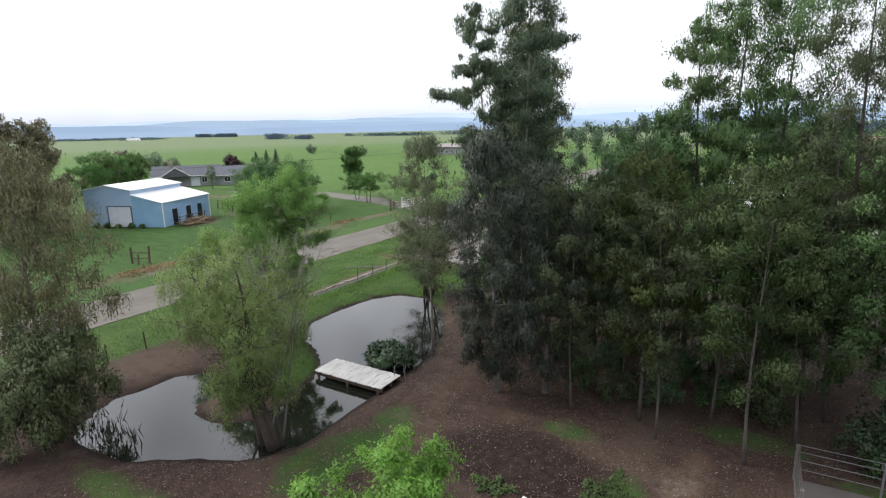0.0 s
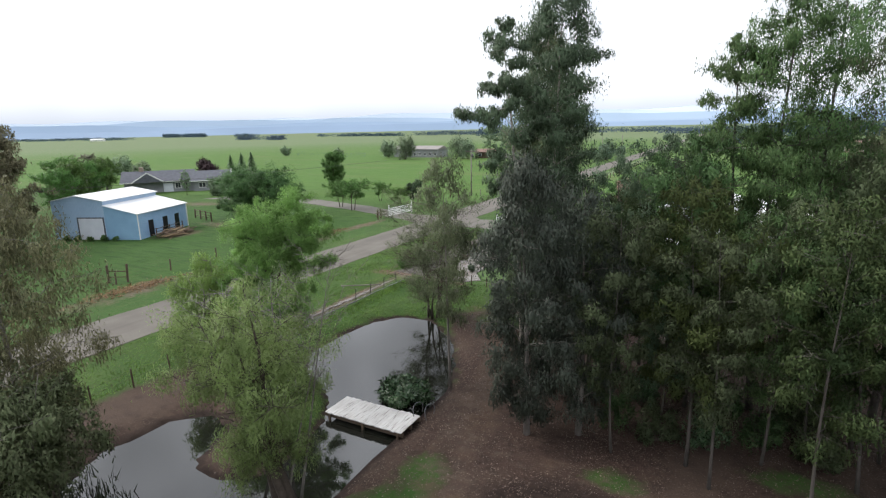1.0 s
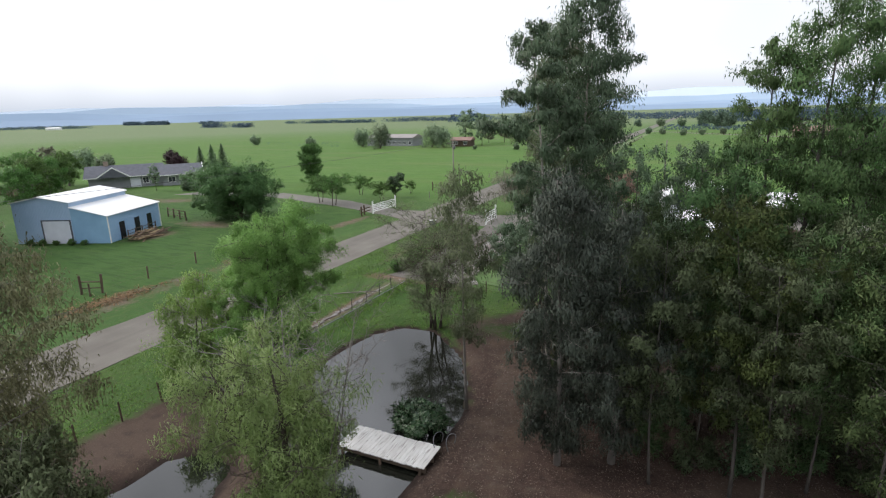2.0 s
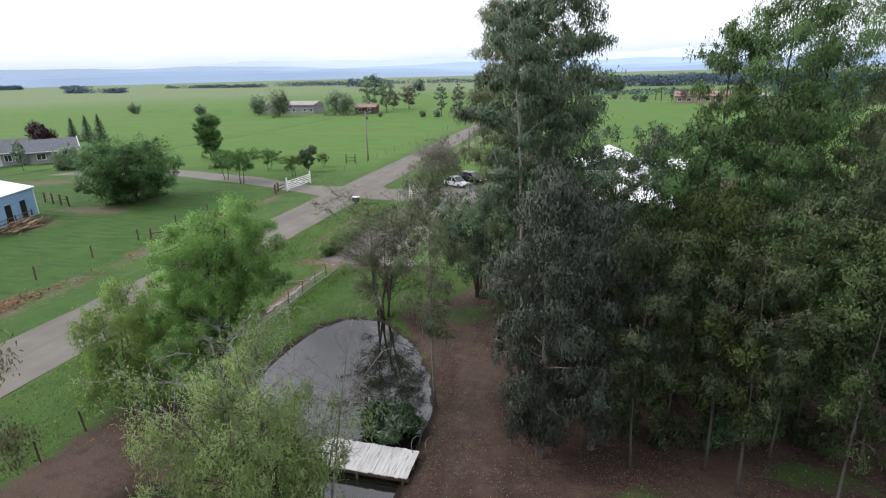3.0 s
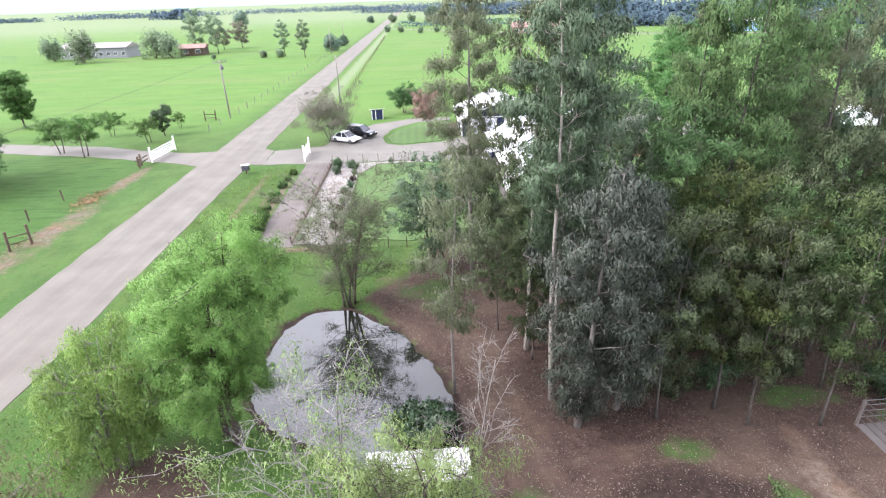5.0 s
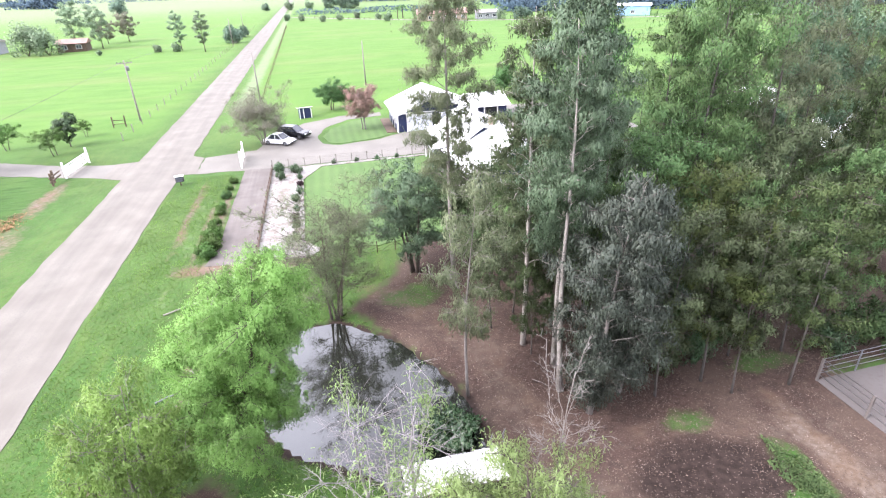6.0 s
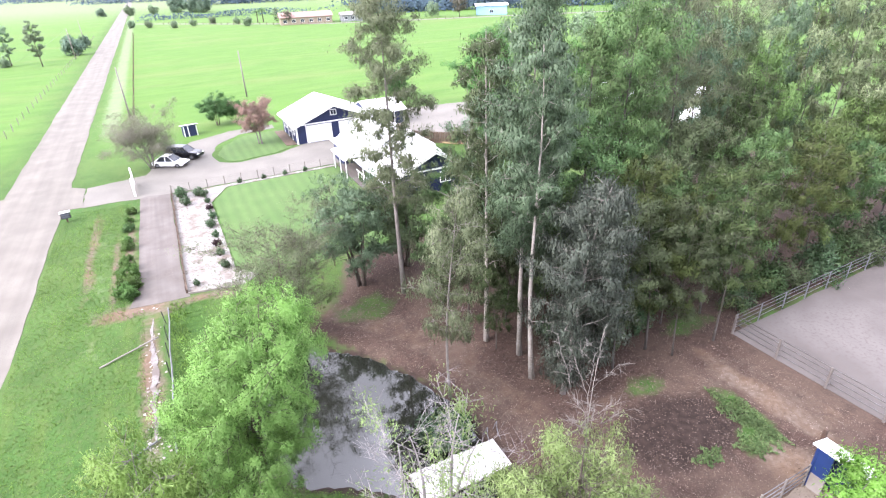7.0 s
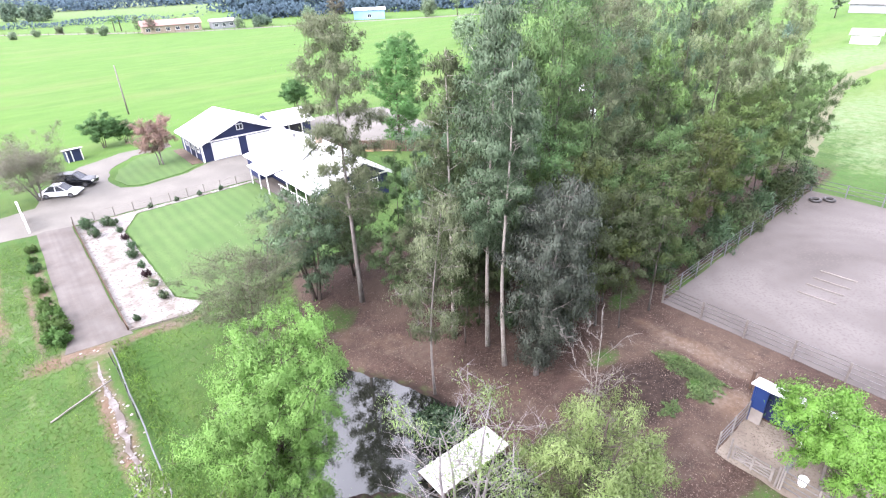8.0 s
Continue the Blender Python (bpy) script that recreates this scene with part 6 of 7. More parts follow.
# white trailers standing behind the grove, and clutter in the arena's corner
def trailer(x, y, turn, length, label):
    ob = thing("horse_trailer", pose(x, y, 0, 0, 0, turn), label, "trailer")
    part("body", boxbm(-length / 2, length / 2, -1.15, 1.15, 0.55, 2.9, bevel=0.12), "car_white", ob)
    part("roof", boxbm(-length / 2 + 0.1, length / 2 - 0.1, -1.0, 1.0, 2.9, 2.98), "white_roof", ob)
    for i in range(3):
        part("window", boxbm(-length / 2 + 0.8 + i * length / 3.4, -length / 2 + 1.7 + i * length / 3.4, -1.17, -1.13, 1.6, 2.3), "glass", ob)
    for x_ in (-0.9, 0.3):
        for s_ in (-1, 1):
            bm = bmesh.new()
            bmesh.ops.create_cone(bm, cap_ends=True, segments=14, radius1=0.36, radius2=0.36, depth=0.22, matrix=pose(x_, s_ * 1.0, 0.36, 90, 0, 0))
            part("wheel", bm, "black_metal", ob)
    part("hitch", boxbm(length / 2, length / 2 + 1.4, -0.1, 0.1, 0.5, 0.65), "black_metal", ob)
    return ob


trailer(87.0, -2.0, 20, 7.0, "white horse trailer parked behind the trees")
trailer(82.5, 10.0, -15, 6.0, "white travel trailer parked behind the trees")
trailer(76.5, -9.5, 70, 4.5, "small white trailer parked behind the trees")
for x, y in ((69.9, -42.9), (70.9, -43.8)):
    bm = bmesh.new()
    k, q = 16, 8
    ring = [[bm.verts.new(((0.42 + 0.15 * math.cos(2 * math.pi * j / q)) * math.cos(2 * math.pi * i / k), (0.42 + 0.15 * math.cos(2 * math.pi * j / q)) * math.sin(2 * math.pi * i / k), 0.15 + 0.14 * math.sin(2 * math.pi * j / q))) for j in range(q)] for i in range(k)]
    for i in range(k):
        for j in range(q):
            bm.faces.new((ring[i][j], ring[(i + 1) % k][j], ring[(i + 1) % k][(j + 1) % q], ring[i][(j + 1) % q]))
    ob = link("tyre", bm, "black_metal", smooth=True)
    ob.matrix_basis = pose(x, y, 0.03)
    tagged(ob, "old black tyre lying in the arena corner", "tyre", "arena tyres")
# ---- trees ----
EUC = dict(limbs=30, twigs=9, per_twig=60, leaf=(0.165, 0.05), droop=0.9, wisp=0.1, trunk_r=0.165, bark="bark_pale", leaves="leaf_euc", rise=0.9, clump=0.47, bend=1.0)


def euc(name, seed, **k):
    a = dict(EUC)
    a.update(k)
    return tree_meshes(name, seed, **a)


TALL = [
    (30.7, -37.75, "tall eucalyptus with two-toned pale trunk and open crown", dict(height=20.8, radius=2.1, crown_from=0.33, limbs=54, lean=(0.2, -0.2), per_twig=78, rise=0.9, uneven=0.3, clump=0.64)),
    (30.15, -39.8, "tall eucalyptus with straight pale trunk", dict(height=18.4, radius=1.5, crown_from=0.52, limbs=27, lean=(-1.1, -0.8), per_twig=78, rise=1.0)),
    (29.7, -35.6, "tall eucalyptus with brownish green crown", dict(height=18.6, radius=1.8, crown_from=0.3, uneven=0.5, limbs=38, leaves="leaf_euc_brown")),
    (27.5, -27.8, "slender eucalyptus with bare grey trunk", dict(height=20.2, radius=2.2, crown_from=0.34, trunk_r=0.19, limbs=42, twigs=9, per_twig=86, clump=0.52, uneven=0.7, shape="top", droop=0.7, lean=(-0.5, -0.6), bark="bark_grey", leaves="leaf_euc_olive")),
    (38.2, -33.6, "tall dense green eucalyptus over the grove", dict(height=17.8, radius=1.9, crown_from=0.45, limbs=26, per_twig=62, bark="bark_grove", leaves="leaf_grove", rise=1.1)),
    (41.8, -32.6, "tall eucalyptus with long slanting limbs", dict(height=20.8, radius=3.9, crown_from=0.4, limbs=32, per_twig=73, rise=1.3, bark="bark_grove", leaves="leaf_grove", shape="top")),
    (39.8, -34.8, "tall leafy eucalyptus over the grove", dict(height=19.6, radius=2.5, crown_from=0.38, limbs=30, per_twig=70, bark="bark_grove", leaves="leaf_grove")),
    (44.6, -34.2, "tall leafy eucalyptus over the grove", dict(height=20.0, radius=2.6, crown_from=0.32, limbs=32, per_twig=73, bark="bark_grove", leaves="leaf_euc_olive")),
    (52.5, -30.0, "tall broad eucalyptus over the grove", dict(height=19.5, radius=4.0, crown_from=0.36, limbs=32, per_twig=57, bark="bark_grove", leaves="leaf_euc_olive")),
]
for i, (x, y, label, spec) in enumerate(TALL):
    plant("eucalyptus", x, y, label, euc("tall", 1 + i, **spec), group="tall eucalyptus")
plant("eucalyptus", 30.9, -41.6, "grey-leaved weeping eucalyptus with foliage to the ground", euc("grey_a", 8, height=12.8, radius=2.0, crown_from=0.06, limbs=54, per_twig=72, clump=0.5, bark="bark_grey", leaves="leaf_euc_grey", droop=1.0, wisp=0.25, lean=(0.2, -1.9)), group="grey eucalyptus")
plant("eucalyptus", 33.0, -40.6, "grey-leaved eucalyptus beside the grove", euc("grey_b", 9, height=11.4, radius=2.2, crown_from=0.1, limbs=40, clump=0.5, bark="bark_grey", leaves="leaf_euc_grey", droop=1.0, wisp=0.25), group="grey eucalyptus")
plant("sapling", 25.5, -38.8, "thin young eucalyptus at the pond edge", euc("sapling", 10, height=12.8, radius=1.75, crown_from=0.3, limbs=30, twigs=7, per_twig=46, trunk_r=0.085, bark="bark_grey", leaves="leaf_euc_olive", lean=(0.2, -0.9), wisp=0.3), group="young trees")

GROVE_LEAF = dict(leaf=(0.175, 0.062), bark="bark_grove", twigs=6, clump=0.38, sides=4, droop=0.55, wisp=0.16)
GROVE = [(13.5, 2.9, 0.28, "leaf_grove", (0, 0)), (12.0, 2.6, 0.27, "leaf_grove_yellow", (1.3, -1.4)), (14.5, 2.7, 0.26, "leaf_euc", (0, 0)),
         (10.5, 2.9, 0.28, "leaf_grove_blue", (-1.3, -1.2)), (13.0, 2.6, 0.26, "leaf_euc_brown", (0.3, 0.4)), (14.0, 2.5, 0.24, "leaf_grove_blue", (-0.4, 0.5)), (13.2, 2.7, 0.2, "leaf_grove_light", (0.4, 0.2))]
grove = [euc("grove", 20 + i, height=h, radius=r, crown_from=c, limbs=25, per_twig=91, leaves=lf, trunk_r=0.09, lean=ln_, **GROVE_LEAF) for i, (h, r, c, lf, ln_) in enumerate(GROVE)]
EDGE = [(28.4, -33.6, 4, 0.7), (29.8, -36.6, 3, 0.6), (32.2, -35.4, 4, 0.7), (33.4, -33.2, 3, 0.98), (30.2, -32.4, 4, 0.7), (32.4, -30.6, 2, 1.0), (37.7, -31.0, 5, 0.92), (35.5, -29.6, 0, 0.99), (29.4, -30.0, 3, 0.6), (35.4, -36.6, 0, 0.8), (34.6, -41.4, 4, 0.9), (35.4, -33.0, 2, 1.02), (37.0, -36.0, 0, 1.08), (37.5, -41.0, 1, 1.06), (40.2, -39.6, 0, 0.85), (43.3, -40.0, 3, 1.0), (36.2, -38.8, 2, 0.65), (40.2, -36.8, 6, 0.9), (33.6, -36.0, 0, 0.7), (41.6, -42.4, 0, 0.95), (38.4, -42.2, 4, 0.86), (36.4, -34.2, 5, 0.68), (41.8, -37.6, 1, 0.8), (44.4, -37.4, 3, 0.9), (38.0, -38.6, 0, 0.7), (42.2, -35.4, 0, 0.8), (46.6, -36.2, 4, 0.9)]
rnd = random.Random(12)
for x, y, k, s in EDGE:
    plant("eucalyptus", x, y, "leafy eucalyptus at the edge of the grove", grove[k], group="grove eucalyptus", turn=rnd.uniform(0, 6.28), scale=s * 0.9)
for row, gy_ in enumerate((-35.6, -31.2, -26.6, -22.4)):
    x = 33.0 + (row % 2) * 2.0
    while x < 75:
        px_, py_ = x + rnd.uniform(-1.3, 1.3), gy_ + rnd.uniform(-1.3, 1.3)
        far_end = min(max((px_ - 44) / 12, 0), 1)
        if not (px_ < 39 and py_ > -24):
            k = (6, 4, 2, 4, 6, 1)[rnd.randrange(6)] if px_ > 49 else rnd.randrange(6)
            size = rnd.uniform(0.85, 1.08) if px_ > 39.4 else 9.8 / GROVE[k][0] * rnd.uniform(0.94, 1.06)
            plant("eucalyptus", px_, py_, "leafy eucalyptus inside the grove", grove[k], group="grove eucalyptus", turn=rnd.uniform(0, 6.28), scale=size, tall=1 + 0.38 * far_end)
        x += rnd.uniform(4.8, 6.2) + 0.8 * row
x = 46.0
while x < 75:
    plant("eucalyptus", x, -39.6 + rnd.uniform(-0.7, 0.7), "leafy eucalyptus along the arena fence", grove[(0, 1, 3, 1, 6)[rnd.randrange(5)]], group="grove eucalyptus", turn=rnd.uniform(0, 6.28), scale=rnd.uniform(0.78, 1.05))
    x += rnd.uniform(3.4, 4.6)

# low growth under the grove
LOW = [shrub_meshes("low_growth", 44 + i, 1.5, 2.9, 2600, (0.2, 0.075), lf, 0.3) for i, lf in enumerate(("leaf_grove_blue", "leaf_euc_brown", "leaf_dark"))]
for i, (x, y, s) in enumerate(((34.4, -39.2, 0.9), (36.2, -39.6, 1.0), (38.2, -39.4, 1.1), (40.2, -38.4, 1.0), (42.2, -38.6, 1.0), (35.2, -36.8, 1.1), (38.6, -36.6, 1.1), (41.6, -35.8, 1.2), (33.0, -37.2, 0.9),
                              (32.6, -33.6, 1.0), (36.4, -33.0, 1.2), (45.6, -40.6, 1.0), (48.2, -40.8, 1.2), (50.8, -40.5, 1.1), (53.6, -40.9, 1.3), (56.4, -40.6, 1.2), (59.4, -40.9, 1.3), (62.4, -40.6, 1.2), (65.4, -40.9, 1.4), (68.4, -40.6, 1.3), (71.4, -40.9, 1.4))):
    plant("undergrowth_bush", x, y, "dark leafy bush under the grove trees", LOW[i % 3], "bush", "grove bushes", i * 1.7, s if x > 45 else 0.72 * s)

# willows and the other trees round the pond
plant("willow", 15.3, -41.2, "dense yellow-green willow on the pond's west bank",
      tree_meshes("willow_west", 30, 10.5, 2.85, 0.22, 60, 11, 180, (0.125, 0.036), 0.5, 0.24, "bark_dark", "leaf_willow", stems=3, spread_stems=0.07, lean=(0.6, -0.2), rise=0.8, clump=0.32, wisp=0.12), group="willows")
plant("willow", 11.0, -42.4, "low drooping yellow-green willow beside the larger one",
      tree_meshes("willow_low", 43, 6.9, 2.6, 0.1, 34, 9, 64, (0.19, 0.05), 0.7, 0.13, "bark_grey", "leaf_willow", stems=4, spread_stems=0.14, rise=0.8, clump=0.38, wisp=0.3), group="willows")
plant("willow", 24.4, -50.0, "leaning pale green willow with dark stems on the pond's near shore",
      tree_meshes("willow_pond", 31, 8.6, 2.4, 0.24, 60, 10, 76, (0.16, 0.032), 0.6, 0.3, "bark_dark", "leaf_willow_pale", stems=4, spread_stems=0.08, lean=(-1.3, -1.1), rise=0.95, clump=0.4, wisp=0.25, bare=0.3, uneven=0.45), group="willows", z=-0.15)
plant("willow", 20.7, -46.8, "old grey willow, mostly bare dead branches",
      tree_meshes("willow_bare", 40, 8.2, 3.3, 0.3, 40, 9, 34, (0.16, 0.04), 0.5, 0.2, "dead_wood", "leaf_willow_pale", stems=5, spread_stems=0.22, lean=(-0.2, -0.4), rise=0.75, clump=0.42, wisp=0.2, bare=0.6), group="willows", z=-0.2)
plant("dead_tree", 24.6, -49.8, "leafless pinkish grey stem leaning out, with fine twigs",
      tree_meshes("dead_tree", 38, 9.5, 1.6, 0.5, 20, 9, 0, (0.1, 0.05), 0, 0.085, "bark_grey", "leaf_litter", stems=2, spread_stems=0.03, lean=(1.6, 0.95), rise=1.7, bare=1.1, bend=0.2))
plant("willow", 19.3, -29.6, "sparse upright willow at the pond's far end",
      tree_meshes("willow_far", 32, 8.6, 2.7, 0.14, 110, 11, 44, (0.115, 0.032), 0.3, 0.14, "bark_dark", "leaf_euc_olive", stems=5, spread_stems=0.2, rise=1.0, clump=0.4, bare=0.4, shape="fan", sides=3), group="willows")
plant("eucalyptus", 14.3, -53.8, "drooping brown-green eucalyptus beside the pond", euc("left_euc", 33, height=12.6, radius=2.7, crown_from=0.14, limbs=40, leaves="leaf_euc_rust", bark="bark_grey", droop=1.0, wisp=0.35, per_twig=85), group="pond eucalyptus")
plant("pond_shrub", 16.2, -55.0, "leafy drooping green small tree over the pond's edge", tree_meshes("left_bush", 34, 5.6, 2.4, 0.12, 34, 7, 110, (0.2, 0.07), 0.6, 0.09, "bark_grey", "leaf_grove_light", stems=4, spread_stems=0.2, rise=0.7, wisp=0.3), "tree")
plant("ash_tree", 34.5, -55.7, "bright fresh green leafy young tree", tree_meshes("bright", 35, 4.35, 2.25, 0.36, 34, 8, 170, (0.13, 0.052), 0.2, 0.12, "bark_grey", "leaf_bright", stems=2, spread_stems=0.12, rise=0.9), "tree")
plant("small_tree", 25.2, -25.2, "bushy multi-stemmed tree beside the lawn", tree_meshes("bush_b", 36, 7.6, 3.0, 0.24, 36, 7, 85, (0.19, 0.065), 0.5, 0.2, "bark_dark", "leaf_euc", stems=4, spread_stems=0.2, rise=0.8), "tree", group="lawn trees")
plant("small_tree", 29.0, -24.4, "bushy multi-stemmed tree beside the lawn", tree_meshes("bush_c", 37, 7.0, 2.8, 0.24, 34, 7, 85, (0.19, 0.065), 0.5, 0.18, "bark_dark", "leaf_euc_brown", stems=3, spread_stems=0.2, rise=0.8), "tree", group="lawn trees")

# trees by the house and across the road
plant("bare_tree", 11.8, 14.6, "spreading tree with grey bare twigs by the cars", tree_meshes("bare_grey", 50, 5.8, 4.3, 0.22, 50, 10, 70, (0.18, 0.045), 0.1, 0.16, "bark_grey", "leaf_grey_bare", stems=4, spread_stems=0.3, rise=0.8, bare=0.25), "tree")
plant("pink_tree", 25.4, 18.0, "round tree with pinkish spring leaves", tree_meshes("pink", 51, 5.9, 2.4, 0.34, 38, 9, 60, (0.17, 0.07), 0.1, 0.13, "bark_grey", "leaf_pink", stems=3, spread_stems=0.14, rise=0.9, bare=0.1), "tree")
garden_green = tree_meshes("garden_green", 52, 5.4, 3.0, 0.32, 32, 7, 60, (0.24, 0.12), 0.1, 0.14, "bark_dark", "leaf_broad", stems=3, spread_stems=0.18, rise=0.7, flat=0.6, uneven=0.4)
plant("garden_tree", 21.6, 33.0, "low spreading dark green garden tree", garden_green, "tree", group="garden trees", scale=0.78)
plant("garden_tree", 24.6, 33.4, "low spreading dark green garden tree", garden_green, "tree", group="garden trees", turn=2.0, scale=0.6)
plant("garden_tree", 52.0, 33.0, "small green tree behind the garage", garden_green, "tree", group="garden trees", turn=4.0, scale=0.9)
plant("garden_tree", 34.5, 31.0, "small bare grey bush behind the garage", shrub_meshes("grey_bush", 53, 1.6, 2.2, 700, (0.16, 0.04), "leaf_grey_bare"), "bush")
back_green = tree_meshes("back_green", 54, 14.0, 3.6, 0.06, 48, 8, 80, (0.22, 0.1), 0.2, 0.26, "bark_dark", "leaf_fresh", stems=1, rise=0.8)
plant("shade_tree", 52.9, 2.7, "large fresh green shade tree behind the house", back_green, "tree", group="shade trees", scale=1.0)
plant("shade_tree", 62.5, -4.0, "large fresh green shade tree behind the house", back_green, "tree", group="shade trees", turn=2.0, scale=0.85)
walnut = tree_meshes("walnut", 55, 7.2, 6.4, 0.04, 60, 9, 90, (0.26, 0.13), 0.15, 0.3, "bark_dark", "leaf_broad", stems=5, spread_stems=0.36, rise=0.45, clump=0.34, flat=0.8, uneven=0.3)
plant("walnut_tree", -28.4, -1.4, "large spreading dark green walnut tree near the barn", walnut, "tree")
fruit = [tree_meshes("fruit", 56 + i, 3.9, 2.2, 0.36, 26, 7, 44, (0.15, 0.065), 0.1, 0.11, "bark_dark", "leaf_bush", stems=2, spread_stems=0.15, rise=0.7, bare=0.15) for i in range(2)]
for i, (x, y, s) in enumerate(((-24.9, 14.3, 1.1), (-20.4, 12.1, 1.25), (-22.7, 23.9, 0.85), (-15.0, 18.8, 0.8), (-14.4, 28.5, 0.55))):
    plant("fruit_tree", x, y, "small fruit tree with light green leaves", fruit[i % 2], "tree", "fruit trees", i * 1.3, s)
plant("palm_like_tree", -14.7, 23.2, "small dark green bushy tree by the gate", tree_meshes("gate_tree", 58, 3.6, 1.6, 0.25, 22, 6, 50, (0.28, 0.12), 0.2, 0.1, "bark_dark", "leaf_dark", rise=1.0), "tree")
plant("round_tree", -42.5, 34.0, "compact dark green tree standing alone in pasture", tree_meshes("round", 59, 8.8, 2.6, 0.16, 40, 8, 90, (0.26, 0.13), 0.1, 0.16, "bark_dark", "leaf_bush", rise=0.8, clump=0.5), "tree")

barn_tree = [tree_meshes("barn_tree", 61 + i, h, r, 0.12, 40, 6, 40, (0.4, 0.16), 0.6, 0.3, "bark_grey", lf, rise=0.9, wisp=0.15) for i, (h, r, lf) in enumerate(((15.2, 3.6, "leaf_euc_rust"), (10.0, 4.0, "leaf_bush")))]
for x, y, k, s in ((-42.5, -29.5, 0, 1.0), (-46.0, -33.0, 0, 1.05), (-41.0, -35.5, 0, 0.85), (-36.5, -37.0, 1, 0.85), (-50.0, -30.0, 1, 1.0)):
    plant("eucalyptus" if k == 0 else "shade_tree", x, y, ("tall drooping olive-brown tree beside the steel barn", "broad green tree beside the steel barn")[k], barn_tree[k], "tree", "barn trees", x, s)
for x, y, s in ((-72.0, -9.0, 0.85), (-79.0, -3.0, 0.95), (-85.0, 3.0, 0.9), (-94.0, 4.0, 1.0), (-97.0, 12.0, 0.85), (-104.0, 18.0, 0.9)):
    plant("shade_tree", x, y, "broad green tree behind the steel barn", barn_tree[1], "tree", "barn trees", y, s * 0.9)

# palms by the pink-roofed house
def palm_meshes(seed):
    rnd = random.Random(seed)
    rng = np.random.default_rng(seed)
    v, f = tube_arrays([[((0, 0, -0.1), 0.28), ((0.1, 0.05, 2.5), 0.2), ((0.05, 0.1, 5.2), 0.18)]], 8)
    wood = bpy.data.meshes.new("palm_trunk")
    wood.from_pydata(v, [], f)
    wood.materials.append(M["bark_dark"])
    cen, dirs = [], []
    for i in range(26):
        a, up = i * 2.4, rnd.uniform(-0.3, 1.0)
        for q in range(16):
            h = (q + 1) / 16
            c = Vector((math.cos(a) * 2.1 * h, math.sin(a) * 2.1 * h, 5.2 + up * 1.6 * h - 1.7 * h * h))
            for side in (-1, 1):
                cen.append(c)
                dirs.append((math.cos(a) * 0.6 - side * math.sin(a), math.sin(a) * 0.6 + side * math.cos(a), -0.5))
    d = unit(np.array(dirs))
    c = np.array([tuple(p) for p in cen]) + d * 0.15
    crown = leaf_mesh("palm_crown", c, d, unit(np.cross(d, rng.normal(size=d.shape) * 0.3 + np.array([0, 0, 1.0]))), 0.6, 0.1)
    crown.materials.append(M["leaf_broad"])
    return wood, crown


palm = palm_meshes(5)
plant("palm_tree", 65.2, 250.5, "small palm with a shaggy green crown", palm, "palm", "palms")
plant("palm_tree", 68.0, 250.0, "small palm with a shaggy green crown", palm, "palm", "palms", 1.4, 1.15)

# far trees: coarse leaves, one mesh each, copied about; haze is in the leaf colours
def far_tree(i, h, r, c, leaves, form):
    """Low, dense growth is built as a bush down to the ground, the rest as a tree."""
    if form == "bush":
        return shrub_meshes("far_bush", 70 + i, r, h, 2600, (0.6, 0.32), leaves, 0.2, 34)
    return tree_meshes("far_tree", 70 + i, h, r, c, 22, 5, 28, (0.58, 0.28), 0.3, 0.2, "bark_dark", leaves, rise=0.8, sides=3, clump=0.5, uneven=0.6, shape=form)


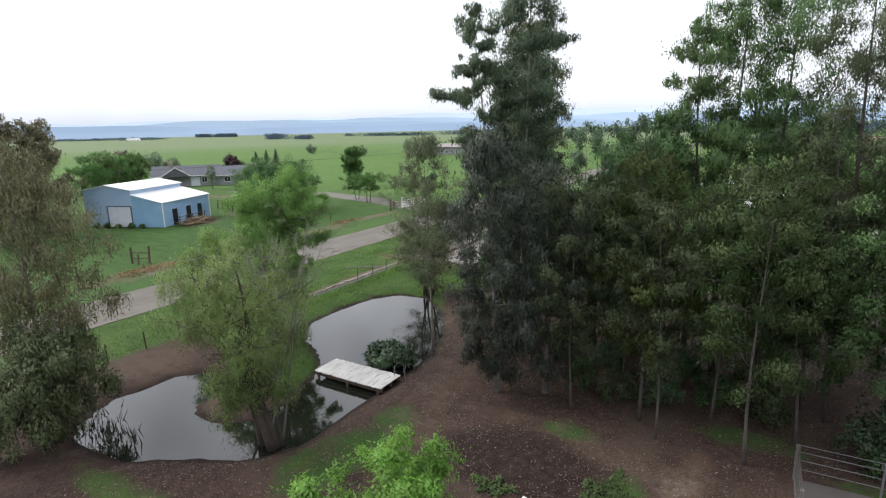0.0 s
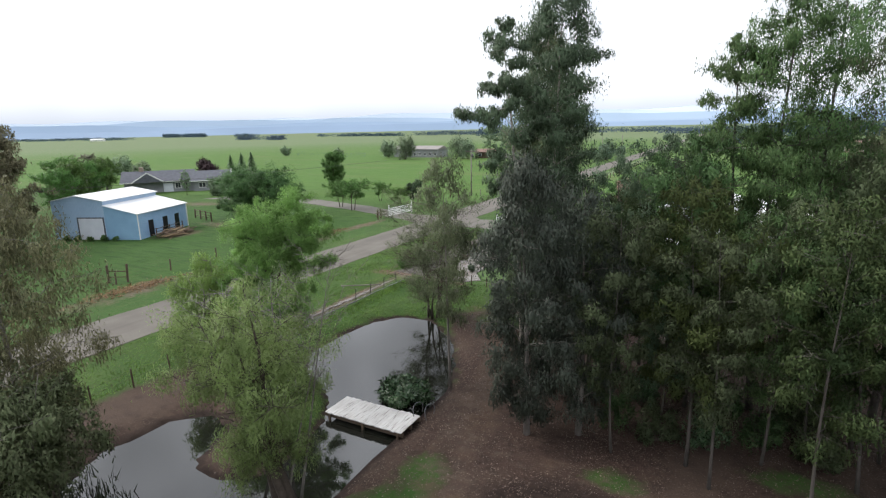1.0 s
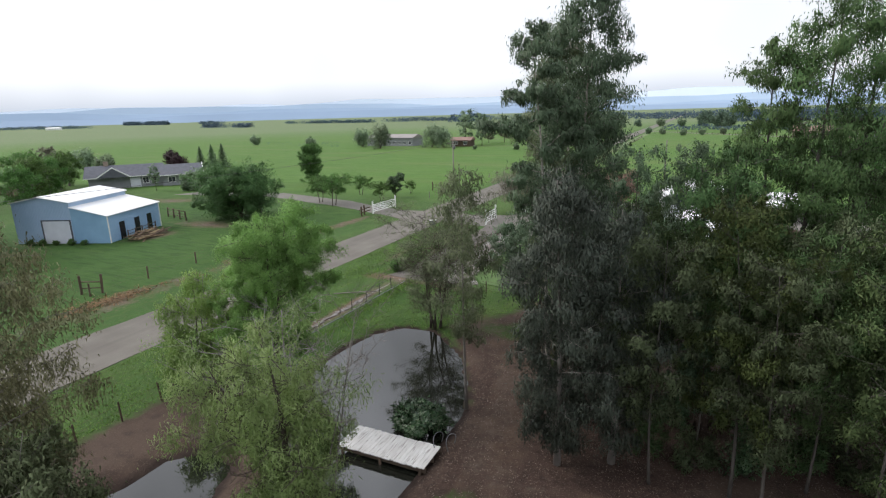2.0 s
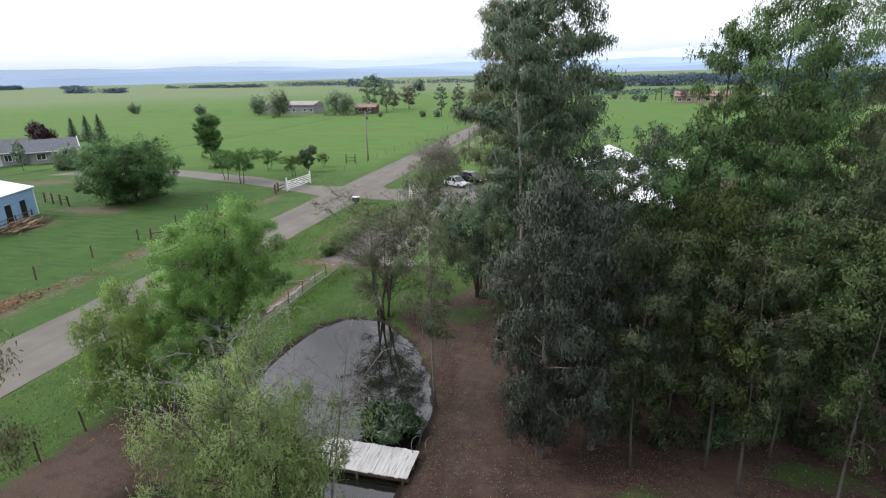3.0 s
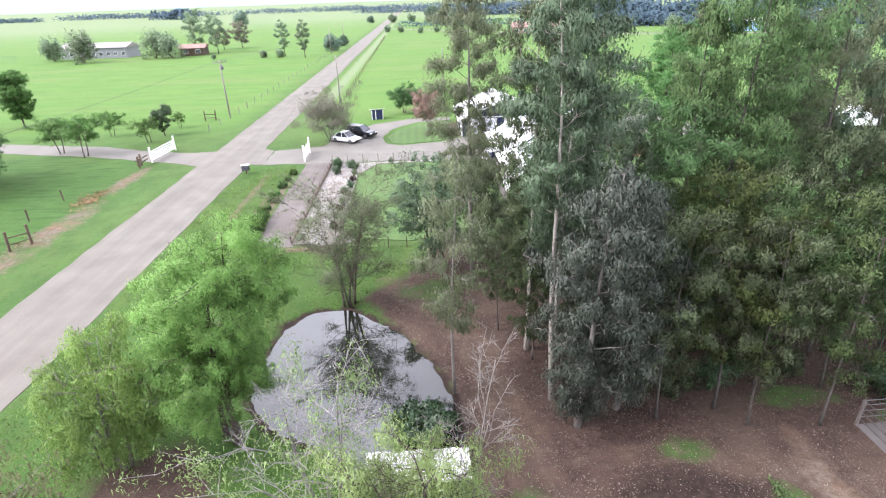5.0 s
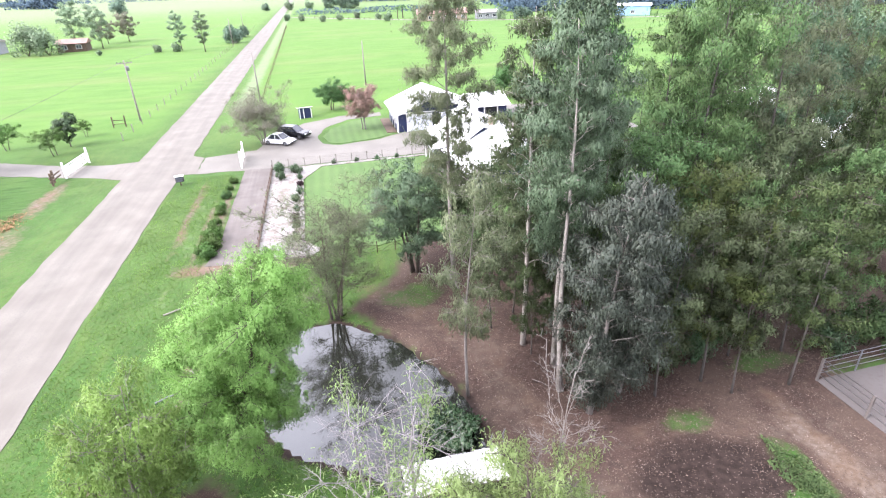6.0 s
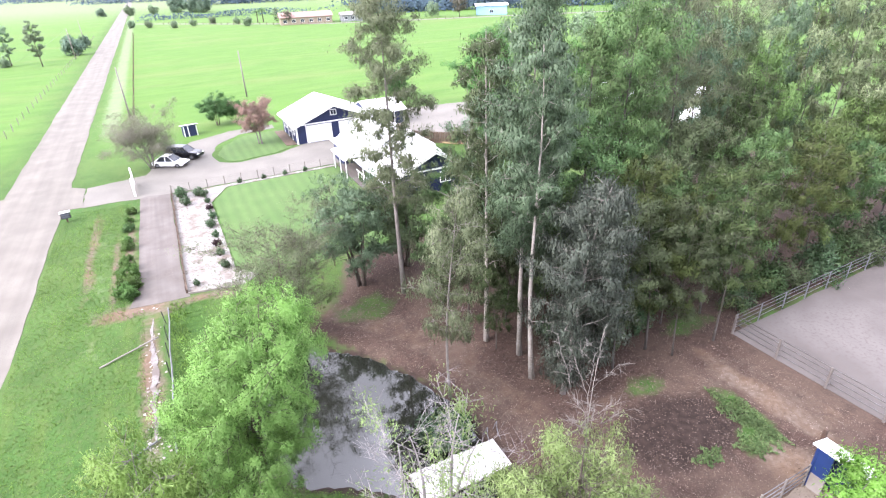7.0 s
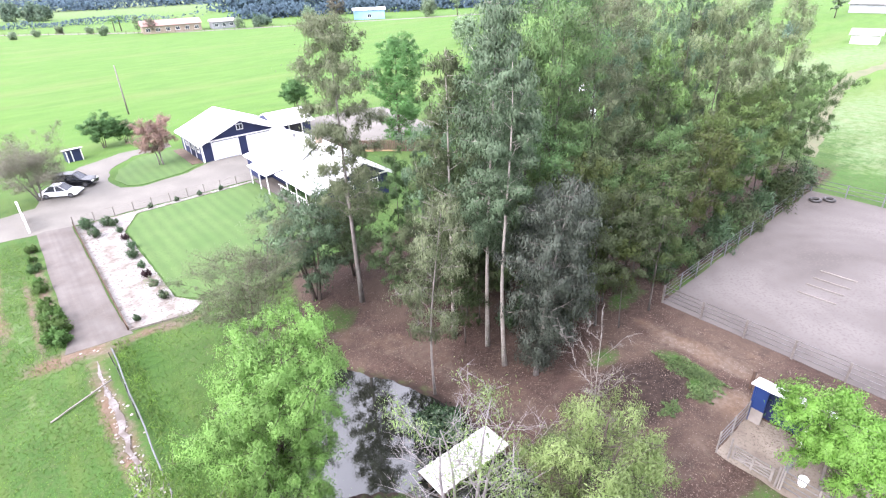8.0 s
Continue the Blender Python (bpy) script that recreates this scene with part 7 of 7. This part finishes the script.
FAR = [far_tree(i, *spec) for i, spec in enumerate(((9.0, 4.6, 0, "leaf_haze_broad", "bush"), (7.5, 4.0, 0, "leaf_haze_dark", "bush"), (13.0, 2.6, 0.2, "leaf_haze_broad", "oval"), (9.0, 4.2, 0.2, "leaf_grey_bare", "oval"),
                                                    (5.0, 2.8, 0, "leaf_haze_broad", "bush"), (6.0, 3.4, 0, "leaf_maroon", "bush"), (14.0, 4.4, 0.2, "leaf_haze_broad", "oval")))]
FARM = [(-112.6, 160, 0, 1.15), (-96, 149, 0, 1.3), (-74.5, 158.5, 0, 1.3), (-67.5, 156.5, 0, 1.1), (-64.4, 174, 6, 1.1), (-55.2, 171, 6, 0.95), (-52.7, 195, 3, 1.0), (-59, 190, 3, 0.8),
        (-23.6, 147, 2, 0.85), (-14.8, 138.3, 2, 0.95), (-8.6, 162.4, 1, 0.95), (-7.6, 186, 1, 0.75), (-30.8, 145.5, 4, 0.6), (-24.5, 143.6, 4, 0.6), (-48.7, 145.8, 4, 0.35), (-196, 176, 4, 1.1), (-143, 159.3, 4, 1.0),
        (-136, 480, 1, 1.8), (-119, 60.5, 5, 1.1), (-114, 58, 5, 0.8), (-122, 40, 0, 0.8), (-136, 42, 0, 0.9), (-148, 40, 0, 0.9),
        (-142, 35, 3, 0.9), (-72, 17.5, 2, 0.4), (-64, 20, 4, 0.9), (-128, 30, 0, 0.8),
        (57.5, 233, 4, 0.9), (70, 226, 2, 0.6), (74, 219, 3, 0.7), (108, 205, 0, 0.7), (116, 203, 1, 0.8), (122, 208, 1, 0.7), (55, 250, 4, 0.7), (45, 266, 4, 0.8), (26, 254, 4, 0.8), (7, 275, 4, 0.9), (15, 268, 4, 0.7), (35, 258, 4, 0.7),
        (46, 394, 1, 2.0), (36, 412, 1, 1.8), (-13, 410, 1, 1.0), (20, 400, 4, 1.5), (5, 405, 4, 1.5), (52, 385, 1, 1.6), (140, 200, 0, 1.0), (150, 190, 3, 1.1), (190, 170, 0, 1.2), (200, 160, 2, 1.2), (215, 150, 1, 1.3),
        (230, 130, 0, 1.2), (240, 110, 2, 1.3), (235, 90, 0, 1.3), (245, 60, 2, 1.2), (250, 40, 0, 1.2), (255, 15, 2, 1.1), (190, 5, 1, 0.8), (215, -15, 1, 0.9), (180, 90, 2, 1.1), (160, 60, 0, 1.0), (150, 30, 2, 1.2), (130, 75, 0, 1.0)]
rnd = random.Random(77)
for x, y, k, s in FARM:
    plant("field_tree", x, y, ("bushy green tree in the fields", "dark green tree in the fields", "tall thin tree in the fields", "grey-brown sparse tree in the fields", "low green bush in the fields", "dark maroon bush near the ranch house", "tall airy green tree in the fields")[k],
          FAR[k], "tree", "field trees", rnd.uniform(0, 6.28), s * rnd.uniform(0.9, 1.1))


def conifer_meshes(seed, h, r, count):
    """A pointed evergreen: straight trunk and drooping sprays in whorls."""
    rng = np.random.default_rng(seed)
    f = rng.random(count) ** 1.5
    tier = np.round(f * 11) / 11
    f = np.clip(0.3 * tier + 0.7 * f, 0, 1)
    a = rng.uniform(0, 6.28, count)
    lobe = 0.72 + 0.28 * np.sin(a * 5 + tier * 40)
    q = r * (1 - f) ** 0.85 * lobe * rng.random(count) ** 0.5
    out = np.stack([np.cos(a), np.sin(a), np.zeros(count)], -1)
    cen = out * q[:, None]
    cen[:, 2] = h * (0.06 + 0.94 * f) - 0.18 * q
    d = unit(out + rng.normal(size=(count, 3)) * 0.35 + np.array([0, 0, -0.25]))
    crown = leaf_mesh("conifer_foliage", cen, d, unit(np.cross(d, rng.normal(size=(count, 3)) * 0.3 + np.array([0, 0, 1.0]))), rng.uniform(0.3, 0.6, count), rng.uniform(0.14, 0.26, count), unit(out + np.array([0, 0, 0.5]) + rng.normal(size=(count, 3)) * 0.3))
    crown.materials.append(M["leaf_dark"])
    v, fs = tube_arrays([[((0, 0, -0.1), 0.16), ((0, 0, h * 0.5), 0.1), ((0, 0, h), 0.02)]], 6)
    wood = bpy.data.meshes.new("conifer_stem")
    wood.from_pydata(v, [], fs)
    wood.materials.append(M["bark_dark"])
    return wood, crown


conifer = conifer_meshes(66, 6.6, 2.5, 3000)
for i, (x, y, s) in enumerate(((-108.5, 61.5, 1.0), (-104.5, 62.5, 1.08), (-100.5, 63.0, 1.12))):
    plant("conifer", x, y, "pointed dark green conifer behind the ranch house", conifer, "tree", "conifers", i * 1.9, s)


def far_woods(name, x0, y0, x1, y1, count, h, label, seed, depth=20.0, fine=1.0):
    """A distant belt of trees: many leafy clumps in one mesh."""
    rng = np.random.default_rng(seed)
    count = int(count * 4)
    ln = math.hypot(x1 - x0, y1 - y0)
    f = rng.random(count)
    f = f[np.sin(f * ln / 61 + seed) + 0.7 * np.sin(f * ln / 23 + 2 * seed) > rng.uniform(-1.9, 0.5, count)]
    count = len(f)
    hh = 0.8 * h * (0.5 + 0.5 * np.sin(f * ln / 9 + np.sin(f * ln / 23) * 2) ** 2)
    cx = x0 + (x1 - x0) * f + rng.normal(0, depth / 6, count)
    cy = y0 + (y1 - y0) * f + rng.normal(0, depth / 6, count)
    c = np.stack([cx, cy, hh * rng.random(count) ** 0.7], -1)
    d = unit(rng.normal(size=(count, 3)))
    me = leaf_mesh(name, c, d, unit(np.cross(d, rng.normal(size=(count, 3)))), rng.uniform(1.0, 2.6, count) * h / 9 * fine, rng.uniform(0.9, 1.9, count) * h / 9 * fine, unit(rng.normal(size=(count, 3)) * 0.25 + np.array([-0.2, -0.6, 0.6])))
    return tagged(link(name, me, "leaf_haze"), label, "woods", kind="stuff")


# blue-grey leaf colour: distance haze over the tree belts is put into it
M["leaf_haze"] = leaf_material("leaf_haze", (0.0525, 0.08424, 0.108), (0.0756, 0.1123, 0.1404), (0.0882, 0.1253, 0.1539), 0.2, spread=0.05, gloss=0.0, range_=0.3)
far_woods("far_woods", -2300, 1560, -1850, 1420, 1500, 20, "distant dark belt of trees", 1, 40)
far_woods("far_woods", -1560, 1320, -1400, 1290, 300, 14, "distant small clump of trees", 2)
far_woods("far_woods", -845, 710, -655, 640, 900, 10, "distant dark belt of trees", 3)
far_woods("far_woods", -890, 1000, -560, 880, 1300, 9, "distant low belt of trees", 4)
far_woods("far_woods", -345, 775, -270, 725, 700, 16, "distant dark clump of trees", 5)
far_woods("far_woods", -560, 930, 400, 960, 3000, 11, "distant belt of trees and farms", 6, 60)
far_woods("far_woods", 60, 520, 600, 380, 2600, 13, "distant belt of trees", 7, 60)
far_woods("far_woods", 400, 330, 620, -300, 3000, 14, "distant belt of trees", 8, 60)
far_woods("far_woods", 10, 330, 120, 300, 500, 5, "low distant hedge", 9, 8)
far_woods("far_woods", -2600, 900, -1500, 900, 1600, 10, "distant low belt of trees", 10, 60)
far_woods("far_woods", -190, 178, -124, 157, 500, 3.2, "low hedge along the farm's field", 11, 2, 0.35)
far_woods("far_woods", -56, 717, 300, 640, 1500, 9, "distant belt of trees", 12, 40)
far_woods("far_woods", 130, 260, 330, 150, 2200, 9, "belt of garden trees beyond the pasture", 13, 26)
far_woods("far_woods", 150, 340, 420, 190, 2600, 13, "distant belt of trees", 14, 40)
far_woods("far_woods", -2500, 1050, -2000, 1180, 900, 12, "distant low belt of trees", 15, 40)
